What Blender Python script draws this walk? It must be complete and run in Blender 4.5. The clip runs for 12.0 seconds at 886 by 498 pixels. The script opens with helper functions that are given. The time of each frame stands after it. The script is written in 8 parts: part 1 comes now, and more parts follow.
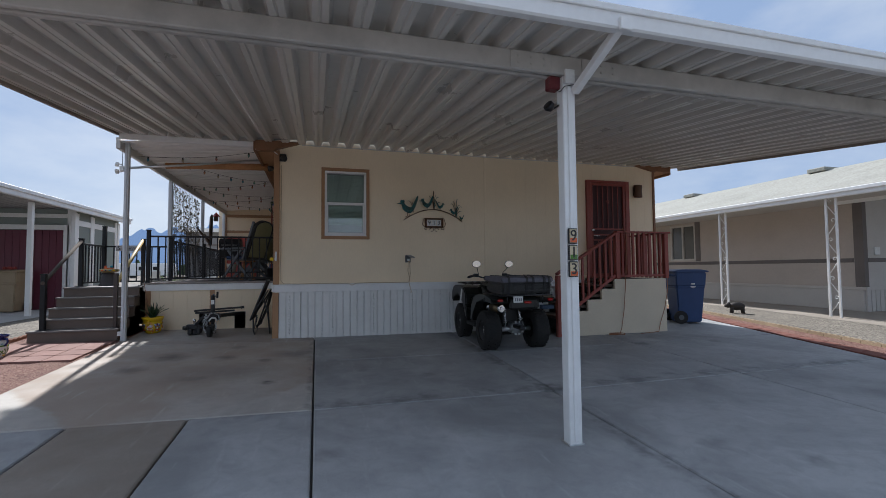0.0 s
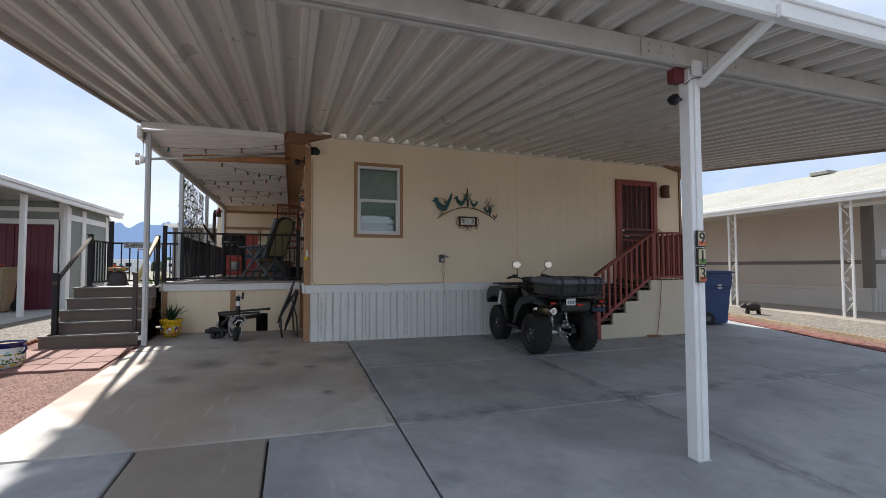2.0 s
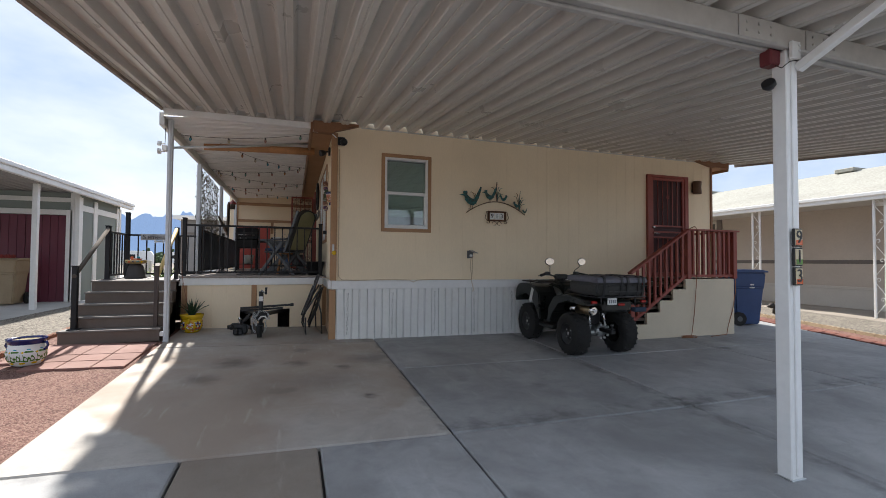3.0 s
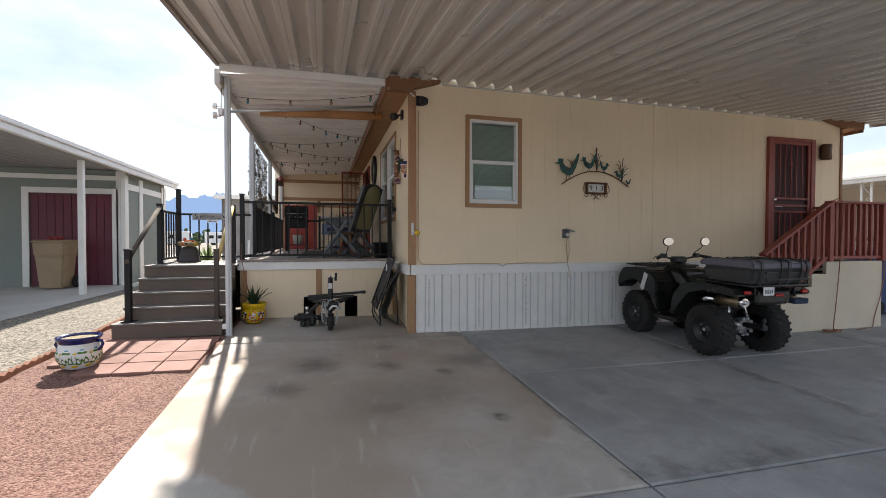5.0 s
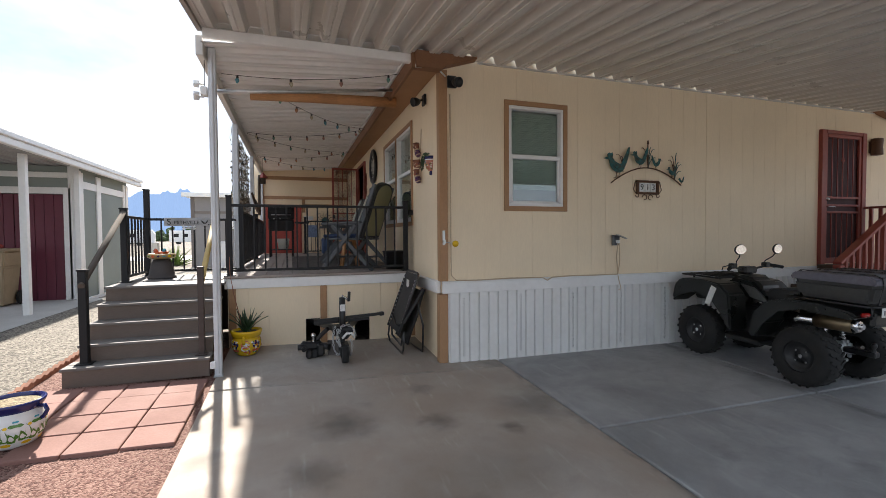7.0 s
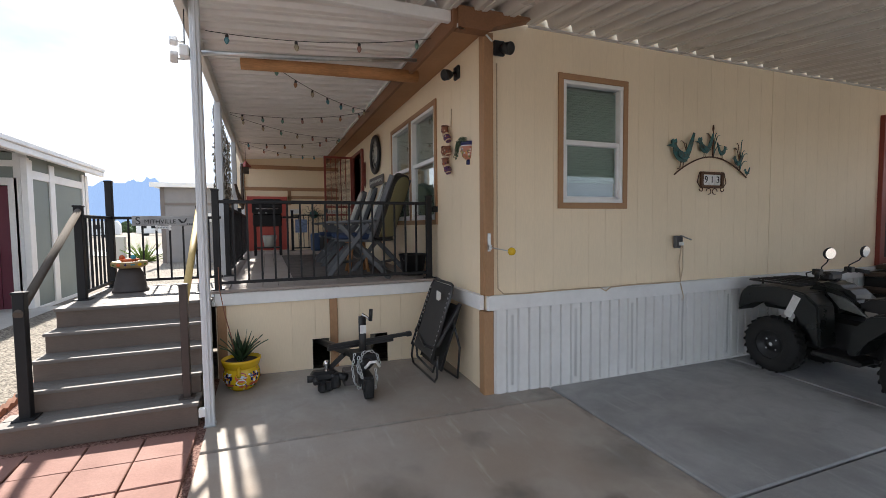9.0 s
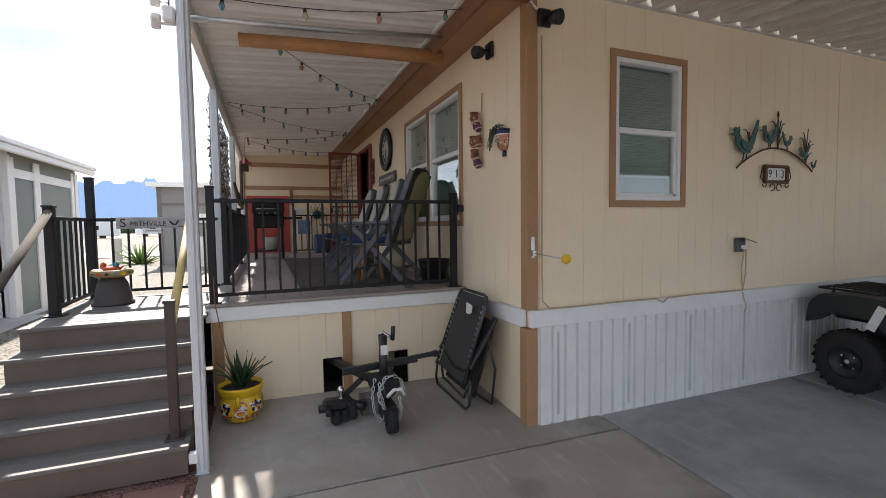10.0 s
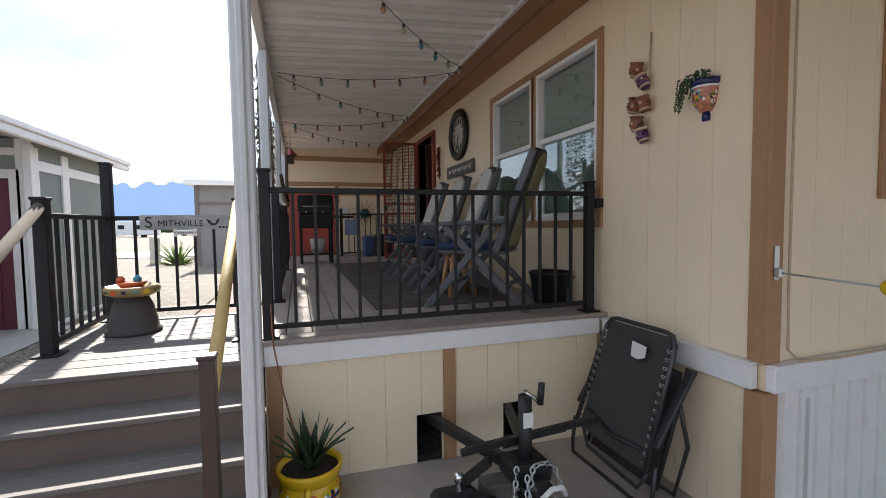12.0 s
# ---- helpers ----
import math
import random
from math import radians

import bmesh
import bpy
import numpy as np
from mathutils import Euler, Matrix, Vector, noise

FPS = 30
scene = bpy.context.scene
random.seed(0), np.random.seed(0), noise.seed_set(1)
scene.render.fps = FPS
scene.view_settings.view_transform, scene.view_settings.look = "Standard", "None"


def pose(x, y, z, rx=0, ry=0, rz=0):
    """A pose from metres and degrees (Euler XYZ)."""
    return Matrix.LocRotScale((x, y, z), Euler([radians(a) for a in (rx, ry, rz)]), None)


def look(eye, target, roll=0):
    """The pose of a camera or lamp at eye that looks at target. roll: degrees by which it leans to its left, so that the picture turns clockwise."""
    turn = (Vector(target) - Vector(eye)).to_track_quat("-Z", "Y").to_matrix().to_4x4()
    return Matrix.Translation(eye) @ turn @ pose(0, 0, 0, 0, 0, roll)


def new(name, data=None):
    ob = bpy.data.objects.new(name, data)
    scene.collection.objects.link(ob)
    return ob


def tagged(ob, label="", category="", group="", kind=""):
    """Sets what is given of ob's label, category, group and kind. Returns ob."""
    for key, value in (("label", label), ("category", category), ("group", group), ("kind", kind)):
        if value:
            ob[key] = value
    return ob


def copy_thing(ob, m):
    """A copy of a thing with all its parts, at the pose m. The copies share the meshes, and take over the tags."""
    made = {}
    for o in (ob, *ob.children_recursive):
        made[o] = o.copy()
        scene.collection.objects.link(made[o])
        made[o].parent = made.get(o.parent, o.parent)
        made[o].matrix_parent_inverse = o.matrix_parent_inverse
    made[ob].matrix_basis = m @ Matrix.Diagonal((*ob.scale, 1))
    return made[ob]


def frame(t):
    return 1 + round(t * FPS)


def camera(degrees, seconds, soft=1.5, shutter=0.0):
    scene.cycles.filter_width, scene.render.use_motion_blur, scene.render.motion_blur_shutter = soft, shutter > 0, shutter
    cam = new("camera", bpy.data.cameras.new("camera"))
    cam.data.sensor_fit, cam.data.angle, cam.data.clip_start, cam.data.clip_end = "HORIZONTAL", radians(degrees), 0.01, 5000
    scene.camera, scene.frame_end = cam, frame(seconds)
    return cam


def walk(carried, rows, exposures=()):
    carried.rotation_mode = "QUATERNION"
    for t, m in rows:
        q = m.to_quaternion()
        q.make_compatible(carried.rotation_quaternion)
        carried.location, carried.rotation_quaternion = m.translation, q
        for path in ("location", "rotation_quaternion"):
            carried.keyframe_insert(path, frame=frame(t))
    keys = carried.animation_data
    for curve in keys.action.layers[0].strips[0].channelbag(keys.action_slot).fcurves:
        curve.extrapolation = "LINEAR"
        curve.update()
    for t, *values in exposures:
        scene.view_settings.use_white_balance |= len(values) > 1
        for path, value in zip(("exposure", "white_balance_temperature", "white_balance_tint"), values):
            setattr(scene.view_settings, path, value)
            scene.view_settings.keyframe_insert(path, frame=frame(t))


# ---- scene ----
cam = camera(89.8, 12.0, soft=0.6)
PATH = [
    (0, (-0.005, 0.025, 1.515), (0.542, 1.946, 1.607), -0.5),
    (0.5, (-0.24, 0.111, 1.528), (0.331, 2.026, 1.609), -0.6),
    (1, (-0.415, 0.264, 1.515), (0.168, 2.175, 1.596), -0.4),
    (1.5, (-0.583, 0.433, 1.534), (0.02, 2.338, 1.619), -0.2),
    (2, (-0.831, 0.558, 1.563), (-0.189, 2.451, 1.644), -0.2),
    (2.5, (-1.028, 0.682, 1.573), (-0.372, 2.569, 1.646), 0.1),
    (3, (-1.159, 0.932, 1.583), (-0.523, 2.827, 1.64), 0.4),
    (5, (-1.688, 2.093, 1.611), (-1.167, 4.023, 1.57), 0.1),
    (5.5, (-1.839, 2.409, 1.627), (-1.295, 4.333, 1.571), -0.1),
    (6, (-1.938, 2.672, 1.658), (-1.366, 4.588, 1.596), -0.2),
    (6.5, (-1.978, 2.955, 1.735), (-1.381, 4.863, 1.672), -0.2),
    (7, (-2.075, 3.207, 1.77), (-1.437, 5.101, 1.709), -0.4),
    (9, (-2.326, 4.218, 1.895), (-1.592, 6.075, 1.786), -0.6),
    (9.5, (-2.382, 4.499, 1.902), (-1.637, 6.352, 1.789), -0.9),
    (10, (-2.351, 4.831, 1.916), (-1.616, 6.688, 1.805), -0.8),
    (10.5, (-2.414, 5.149, 1.913), (-1.689, 7.009, 1.803), -0.8),
    (11, (-2.47, 5.478, 1.93), (-1.781, 7.352, 1.812), -0.8),
    (11.5, (-2.479, 5.809, 1.938), (-1.841, 7.701, 1.821), -0.6),
    (12, (-2.581, 6.117, 1.929), (-1.964, 8.017, 1.819), -0.7),
]
walk(cam, [(t, look(eye, target, roll)) for t, eye, target, roll in PATH],
     exposures=[(0, 1.3, 5900, 10), (0.5, 1.62, 6050, 10), (1.0, 1.8, 6200, 10), (1.5, 1.78, 6250, 10), (3, 1.85, 6450, 10), (5, 2.12, 6700, 10), (7, 2.22, 6600, 10), (9, 2.31, 6550, 10), (12, 2.3, 6400, 10)])

# ---- light ----
SUN_AZ, SUN_EL = radians(-7.5), radians(40)      # turned from +y, above the horizon
world = bpy.data.worlds.new("world")
scene.world = world
world.use_nodes = True
wn, wl = world.node_tree.nodes, world.node_tree.links
wn.clear()
w_out = wn.new("ShaderNodeOutputWorld")
w_bg = wn.new("ShaderNodeBackground")
w_sky = wn.new("ShaderNodeTexSky")
w_sky.sky_type = "NISHITA"
w_sky.sun_disc = False
w_sky.sun_elevation = SUN_EL
w_sky.sun_rotation = SUN_AZ
w_sky.dust_density = 0.8
w_sky.air_density = 1.0
w_tc = wn.new("ShaderNodeTexCoord")
w_map = wn.new("ShaderNodeMapping")
w_map.inputs["Scale"].default_value = (1.6, 1.6, 3.6)
w_noise = wn.new("ShaderNodeTexNoise")
w_noise.inputs["Scale"].default_value = 1.5
w_noise.inputs["Detail"].default_value = 7
w_noise.inputs["Roughness"].default_value = 0.55
w_ramp = wn.new("ShaderNodeValToRGB")               # thin cloud, grey-blue to white
w_ramp.color_ramp.elements[0].position = 0.34
w_ramp.color_ramp.elements[0].color = (0.37, 0.48, 0.67, 1)
w_ramp.color_ramp.elements[1].position = 0.64
w_ramp.color_ramp.elements[1].color = (0.70, 0.74, 0.80, 1)
w_gain = wn.new("ShaderNodeVectorMath")
w_gain.operation = "SCALE"
w_gain.inputs["Scale"].default_value = 3.6
w_mix = wn.new("ShaderNodeMix")
w_mix.data_type = "RGBA"
w_mix.inputs[0].default_value = 0.94
w_bg.inputs["Strength"].default_value = 0.1
wl.new(w_tc.outputs["Generated"], w_map.inputs["Vector"])
wl.new(w_map.outputs["Vector"], w_noise.inputs["Vector"])
wl.new(w_noise.outputs["Fac"], w_ramp.inputs["Fac"])
wl.new(w_ramp.outputs["Color"], w_gain.inputs[0])
wl.new(w_gain.outputs["Vector"], w_mix.inputs[7])
wl.new(w_sky.outputs["Color"], w_mix.inputs[6])
wl.new(w_mix.outputs[2], w_bg.inputs["Color"])
wl.new(w_bg.outputs["Background"], w_out.inputs["Surface"])

sun = new("sun", bpy.data.lights.new("sun", "SUN"))
sun.data.energy = 2.6
sun.data.angle = radians(1.2)
sun.data.color = (1.0, 0.94, 0.86)
sun_way = Vector((math.sin(SUN_AZ) * math.cos(SUN_EL), math.cos(SUN_AZ) * math.cos(SUN_EL), math.sin(SUN_EL)))
sun.matrix_world = look(sun_way * 30, (0, 0, 0))
scene.view_settings.exposure = 0.0


# ---- materials ----
def material(name, color, rough=0.6, metal=0.0, spread=0.12, grain=40.0, stain=2.5, stain_amount=0.15, bump=0.15, bump_dist=0.004,
             stain_color=None, stretch=(1, 1, 1), per_object=0.0, spec=0.5, sheen=0.0):
    """A surface with grain and stains: two scales of noise on colour, roughness and relief, in metres."""
    m = bpy.data.materials.new(name)
    m.use_nodes = True
    n, l = m.node_tree.nodes, m.node_tree.links
    b = n["Principled BSDF"]
    b.inputs["Metallic"].default_value = metal
    b.inputs["Specular IOR Level"].default_value = spec
    geo = n.new("ShaderNodeNewGeometry")
    mp = n.new("ShaderNodeMapping")
    mp.inputs["Scale"].default_value = stretch
    l.new(geo.outputs["Position"], mp.inputs["Vector"])
    n1 = n.new("ShaderNodeTexNoise")
    n1.inputs["Scale"].default_value = grain
    n1.inputs["Detail"].default_value = 5
    l.new(mp.outputs["Vector"], n1.inputs["Vector"])
    n2 = n.new("ShaderNodeTexNoise")
    n2.inputs["Scale"].default_value = stain
    n2.inputs["Detail"].default_value = 6
    n2.inputs["Roughness"].default_value = 0.6
    l.new(geo.outputs["Position"], n2.inputs["Vector"])
    r1 = n.new("ShaderNodeMapRange")
    r1.inputs["From Min"].default_value, r1.inputs["From Max"].default_value = 0.25, 0.75
    r1.inputs["To Min"].default_value, r1.inputs["To Max"].default_value = 1 - spread, 1 + spread
    l.new(n1.outputs["Fac"], r1.inputs["Value"])
    r2 = n.new("ShaderNodeMapRange")
    r2.inputs["From Min"].default_value, r2.inputs["From Max"].default_value = 0.42, 0.68
    r2.inputs["To Min"].default_value, r2.inputs["To Max"].default_value = 0.0, stain_amount
    l.new(n2.outputs["Fac"], r2.inputs["Value"])
    mx = n.new("ShaderNodeMix")
    mx.data_type = "RGBA"
    mx.inputs[6].default_value = (*color, 1)
    sc = stain_color or tuple(c * 0.45 for c in color)
    mx.inputs[7].default_value = (*sc, 1)
    l.new(r2.outputs["Result"], mx.inputs[0])
    hsv = n.new("ShaderNodeHueSaturation")
    l.new(mx.outputs[2], hsv.inputs["Color"])
    if per_object:
        info = n.new("ShaderNodeObjectInfo")
        ro = n.new("ShaderNodeMapRange")
        ro.inputs["To Min"].default_value, ro.inputs["To Max"].default_value = 1 - per_object, 1 + per_object
        l.new(info.outputs["Random"], ro.inputs["Value"])
        mu = n.new("ShaderNodeMath")
        mu.operation = "MULTIPLY"
        l.new(ro.outputs["Result"], mu.inputs[0])
        l.new(r1.outputs["Result"], mu.inputs[1])
        l.new(mu.outputs[0], hsv.inputs["Value"])
    else:
        l.new(r1.outputs["Result"], hsv.inputs["Value"])
    l.new(hsv.outputs["Color"], b.inputs["Base Color"])
    rr = n.new("ShaderNodeMapRange")
    rr.inputs["To Min"].default_value, rr.inputs["To Max"].default_value = max(rough - 0.1, 0.03), min(rough + 0.1, 1)
    l.new(n2.outputs["Fac"], rr.inputs["Value"])
    l.new(rr.outputs["Result"], b.inputs["Roughness"])
    if bump:
        bp = n.new("ShaderNodeBump")
        bp.inputs["Strength"].default_value = bump
        bp.inputs["Distance"].default_value = bump_dist
        l.new(n1.outputs["Fac"], bp.inputs["Height"])
        l.new(bp.outputs["Normal"], b.inputs["Normal"])
    return m


def gravel_material(name, colors, scale=38.0):
    """Loose stones: a cell pattern with a colour for each stone and deep relief."""
    m = bpy.data.materials.new(name)
    m.use_nodes = True
    n, l = m.node_tree.nodes, m.node_tree.links
    b = n["Principled BSDF"]
    b.inputs["Roughness"].default_value = 0.9
    b.inputs["Specular IOR Level"].default_value = 0.2
    geo = n.new("ShaderNodeNewGeometry")
    v = n.new("ShaderNodeTexVoronoi")
    v.inputs["Scale"].default_value = scale
    l.new(geo.outputs["Position"], v.inputs["Vector"])
    sep = n.new("ShaderNodeSeparateColor")
    l.new(v.outputs["Color"], sep.inputs["Color"])
    ramp = n.new("ShaderNodeValToRGB")
    els = ramp.color_ramp.elements
    for i, c in enumerate(colors):
        e = els[i] if i < 2 else els.new(0.5)
        e.color = (*c, 1)
    for i, e in enumerate(els):
        e.position = i / (len(colors) - 1)
    l.new(sep.outputs["Red"], ramp.inputs["Fac"])
    n2 = n.new("ShaderNodeTexNoise")
    n2.inputs["Scale"].default_value = 1.7
    n2.inputs["Detail"].default_value = 5
    l.new(geo.outputs["Position"], n2.inputs["Vector"])
    r = n.new("ShaderNodeMapRange")
    r.inputs["To Min"].default_value, r.inputs["To Max"].default_value = 0.75, 1.25
    l.new(n2.outputs["Fac"], r.inputs["Value"])
    hsv = n.new("ShaderNodeHueSaturation")
    l.new(ramp.outputs["Color"], hsv.inputs["Color"])
    l.new(r.outputs["Result"], hsv.inputs["Value"])
    l.new(hsv.outputs["Color"], b.inputs["Base Color"])
    bp = n.new("ShaderNodeBump")
    bp.inputs["Strength"].default_value = 0.7
    bp.inputs["Distance"].default_value = 0.01
    bp.invert = True
    l.new(v.outputs["Distance"], bp.inputs["Height"])
    l.new(bp.outputs["Normal"], b.inputs["Normal"])
    return m


def glass_material(name, tint=(0.9, 0.95, 0.95), gloss=0.1):
    m = bpy.data.materials.new(name)
    m.use_nodes = True
    n, l = m.node_tree.nodes, m.node_tree.links
    out = n["Material Output"]
    n.remove(n["Principled BSDF"])
    tr = n.new("ShaderNodeBsdfTransparent")
    tr.inputs["Color"].default_value = (*tint, 1)
    gl = n.new("ShaderNodeBsdfGlossy")
    gl.inputs["Roughness"].default_value = 0.02
    lw = n.new("ShaderNodeLayerWeight")
    lw.inputs["Blend"].default_value = 0.5
    pw = n.new("ShaderNodeMath")
    pw.operation = "POWER"
    pw.inputs[1].default_value = 3.0
    l.new(lw.outputs["Facing"], pw.inputs[0])
    fr = n.new("ShaderNodeMapRange")
    fr.inputs["To Min"].default_value, fr.inputs["To Max"].default_value = gloss, 0.9
    l.new(pw.outputs[0], fr.inputs["Value"])
    mix = n.new("ShaderNodeMixShader")
    l.new(fr.outputs["Result"], mix.inputs["Fac"])
    l.new(tr.outputs["BSDF"], mix.inputs[1])
    l.new(gl.outputs["BSDF"], mix.inputs[2])
    l.new(mix.outputs["Shader"], out.inputs["Surface"])
    return m




def concrete_material(name, base, dark, blot=1.0, brown=(0.2, 0.16, 0.12), brown_amount=0.0, dirty_seams=(), spots=(), stain_edges=()):
    """Old driveway concrete: fine speckle, mottling, broad blotches, small dark drips and faint rubbed marks."""
    m = bpy.data.materials.new(name)
    m.use_nodes = True
    n, l = m.node_tree.nodes, m.node_tree.links
    b = n["Principled BSDF"]
    b.inputs["Specular IOR Level"].default_value = 0.35
    geo = n.new("ShaderNodeNewGeometry")

    def nz(scale, detail, rough, lo, hi, t0, t1, vec=None, dist=0.0):
        t = n.new("ShaderNodeTexNoise")
        t.inputs["Scale"].default_value, t.inputs["Detail"].default_value, t.inputs["Roughness"].default_value = scale, detail, rough
        t.inputs["Distortion"].default_value = dist
        l.new(vec or geo.outputs["Position"], t.inputs["Vector"])
        r = n.new("ShaderNodeMapRange")
        r.inputs["From Min"].default_value, r.inputs["From Max"].default_value = lo, hi
        r.inputs["To Min"].default_value, r.inputs["To Max"].default_value = t0, t1
        l.new(t.outputs["Fac"], r.inputs["Value"])
        return r.outputs["Result"], t.outputs["Fac"]

    def mix(fac, a, c):
        x = n.new("ShaderNodeMix")
        x.data_type = "RGBA"
        l.new(fac, x.inputs[0])
        if isinstance(a, tuple):
            x.inputs[6].default_value = (*a, 1)
        else:
            l.new(a, x.inputs[6])
        x.inputs[7].default_value = (*c, 1)
        return x.outputs[2]
    broad, _ = nz(0.9, 8, 0.62, 0.40, 0.66, 0.0, 0.75 * blot, dist=0.4)
    c = mix(broad, base, dark)
    mott, _ = nz(5.5, 8, 0.7, 0.45, 0.70, 0.0, 0.5 * blot, dist=0.8)
    c = mix(mott, c, tuple(v * 0.62 for v in base))
    if brown_amount:
        br, _ = nz(0.55, 5, 0.6, 0.35, 0.6, 0.0, brown_amount)
        for ex, ey, nx, ny in stain_edges:      # the brown stops along a straight diagonal
            dot = n.new("ShaderNodeVectorMath")
            dot.operation = "DOT_PRODUCT"
            l.new(geo.outputs["Position"], dot.inputs[0])
            dot.inputs[1].default_value = (nx, ny, 0)
            wob, _ = nz(2.2, 5, 0.6, 0.3, 0.7, -0.05, 0.05)
            ad = n.new("ShaderNodeMath")
            l.new(dot.outputs["Value"], ad.inputs[0])
            l.new(wob, ad.inputs[1])
            cut = n.new("ShaderNodeMapRange")
            cut.interpolation_type = "SMOOTHSTEP"
            cut.inputs["From Min"].default_value, cut.inputs["From Max"].default_value = ex * nx + ey * ny - 0.02, ex * nx + ey * ny + 0.06
            l.new(ad.outputs[0], cut.inputs["Value"])
            both = n.new("ShaderNodeMath")
            both.operation = "MULTIPLY"
            l.new(br, both.inputs[0])
            l.new(cut.outputs["Result"], both.inputs[1])
            br = both.outputs[0]
        c = mix(br, c, brown)
    st = n.new("ShaderNodeMapping")
    st.inputs["Scale"].default_value = (9, 1.2, 1)
    l.new(geo.outputs["Position"], st.inputs["Vector"])
    rub, _ = nz(1.6, 6, 0.6, 0.60, 0.72, 0.0, 0.28, st.outputs["Vector"])
    c = mix(rub, c, tuple(min(v * 1.35, 0.6) for v in base))
    drip = n.new("ShaderNodeTexVoronoi")
    drip.inputs["Scale"].default_value = 1.15
    drip.inputs["Randomness"].default_value = 1.0
    warp = n.new("ShaderNodeVectorMath")
    warp.operation = "ADD"
    wv = n.new("ShaderNodeTexNoise")
    wv.inputs["Scale"].default_value = 7
    wsc = n.new("ShaderNodeVectorMath")
    wsc.operation = "SCALE"
    wsc.inputs["Scale"].default_value = 0.22
    l.new(geo.outputs["Position"], wv.inputs["Vector"])
    l.new(wv.outputs["Color"], wsc.inputs[0])
    l.new(geo.outputs["Position"], warp.inputs[0])
    l.new(wsc.outputs["Vector"], warp.inputs[1])
    l.new(warp.outputs["Vector"], drip.inputs["Vector"])
    dr = n.new("ShaderNodeMapRange")
    dr.inputs["From Min"].default_value, dr.inputs["From Max"].default_value = 0.03, 0.16
    dr.inputs["To Min"].default_value, dr.inputs["To Max"].default_value = 0.55, 0.0
    l.new(drip.outputs["Distance"], dr.inputs["Value"])
    c = mix(dr.outputs["Result"], c, tuple(v * 0.35 for v in base))
    for sx, sy, sr, amount in spots:            # oil that dripped where a car stands
        off = n.new("ShaderNodeVectorMath")
        off.operation = "DISTANCE"
        l.new(warp.outputs["Vector"], off.inputs[0])
        off.inputs[1].default_value = (sx + 0.11, sy + 0.11, 0.21 + 0.0343 * sy + 0.11)
        sp = n.new("ShaderNodeMapRange")
        sp.interpolation_type = "SMOOTHSTEP"
        sp.inputs["From Min"].default_value, sp.inputs["From Max"].default_value = 0.0, sr
        sp.inputs["To Min"].default_value, sp.inputs["To Max"].default_value = amount, 0.0
        l.new(off.outputs["Value"], sp.inputs["Value"])
        c = mix(sp.outputs["Result"], c, (0.045, 0.04, 0.037))
    for axis, place, wide in dirty_seams:       # dirt washed along a joint
        sep = n.new("ShaderNodeSeparateXYZ")
        l.new(geo.outputs["Position"], sep.inputs["Vector"])
        wob, _ = nz(3.0, 6, 0.65, 0.3, 0.7, -wide, wide)
        ad = n.new("ShaderNodeMath")
        l.new(sep.outputs[axis], ad.inputs[0])
        l.new(wob, ad.inputs[1])
        cmp = n.new("ShaderNodeMath")
        cmp.operation = "SUBTRACT"
        l.new(ad.outputs[0], cmp.inputs[0])
        cmp.inputs[1].default_value = place
        ab = n.new("ShaderNodeMath")
        ab.operation = "ABSOLUTE"
        l.new(cmp.outputs[0], ab.inputs[0])
        band = n.new("ShaderNodeMapRange")
        band.inputs["From Min"].default_value, band.inputs["From Max"].default_value = wide * 0.2, wide * 1.3
        band.inputs["To Min"].default_value, band.inputs["To Max"].default_value = 0.6, 0.0
        l.new(ab.outputs[0], band.inputs["Value"])
        brk, _ = nz(4.0, 7, 0.7, 0.42, 0.6, 0.0, 1.0)
        bm_ = n.new("ShaderNodeMath")
        bm_.operation = "MULTIPLY"
        l.new(band.outputs["Result"], bm_.inputs[0])
        l.new(brk, bm_.inputs[1])
        c = mix(bm_.outputs[0], c, tuple(v * 0.3 for v in base))
    fine, fac = nz(160, 4, 0.6, 0.25, 0.75, 0.86, 1.14)
    info = n.new("ShaderNodeObjectInfo")
    ro = n.new("ShaderNodeMapRange")
    ro.inputs["To Min"].default_value, ro.inputs["To Max"].default_value = 0.92, 1.08
    l.new(info.outputs["Random"], ro.inputs["Value"])
    mu = n.new("ShaderNodeMath")
    mu.operation = "MULTIPLY"
    l.new(fine, mu.inputs[0])
    l.new(ro.outputs["Result"], mu.inputs[1])
    hsv = n.new("ShaderNodeHueSaturation")
    l.new(c, hsv.inputs["Color"])
    l.new(mu.outputs[0], hsv.inputs["Value"])
    l.new(hsv.outputs["Color"], b.inputs["Base Color"])
    rg, _ = nz(2.5, 5, 0.6, 0.3, 0.7, 0.55, 0.9)
    l.new(rg, b.inputs["Roughness"])
    bp = n.new("ShaderNodeBump")
    bp.inputs["Strength"].default_value = 0.3
    bp.inputs["Distance"].default_value = 0.003
    l.new(fac, bp.inputs["Height"])
    l.new(bp.outputs["Normal"], b.inputs["Normal"])
    return m


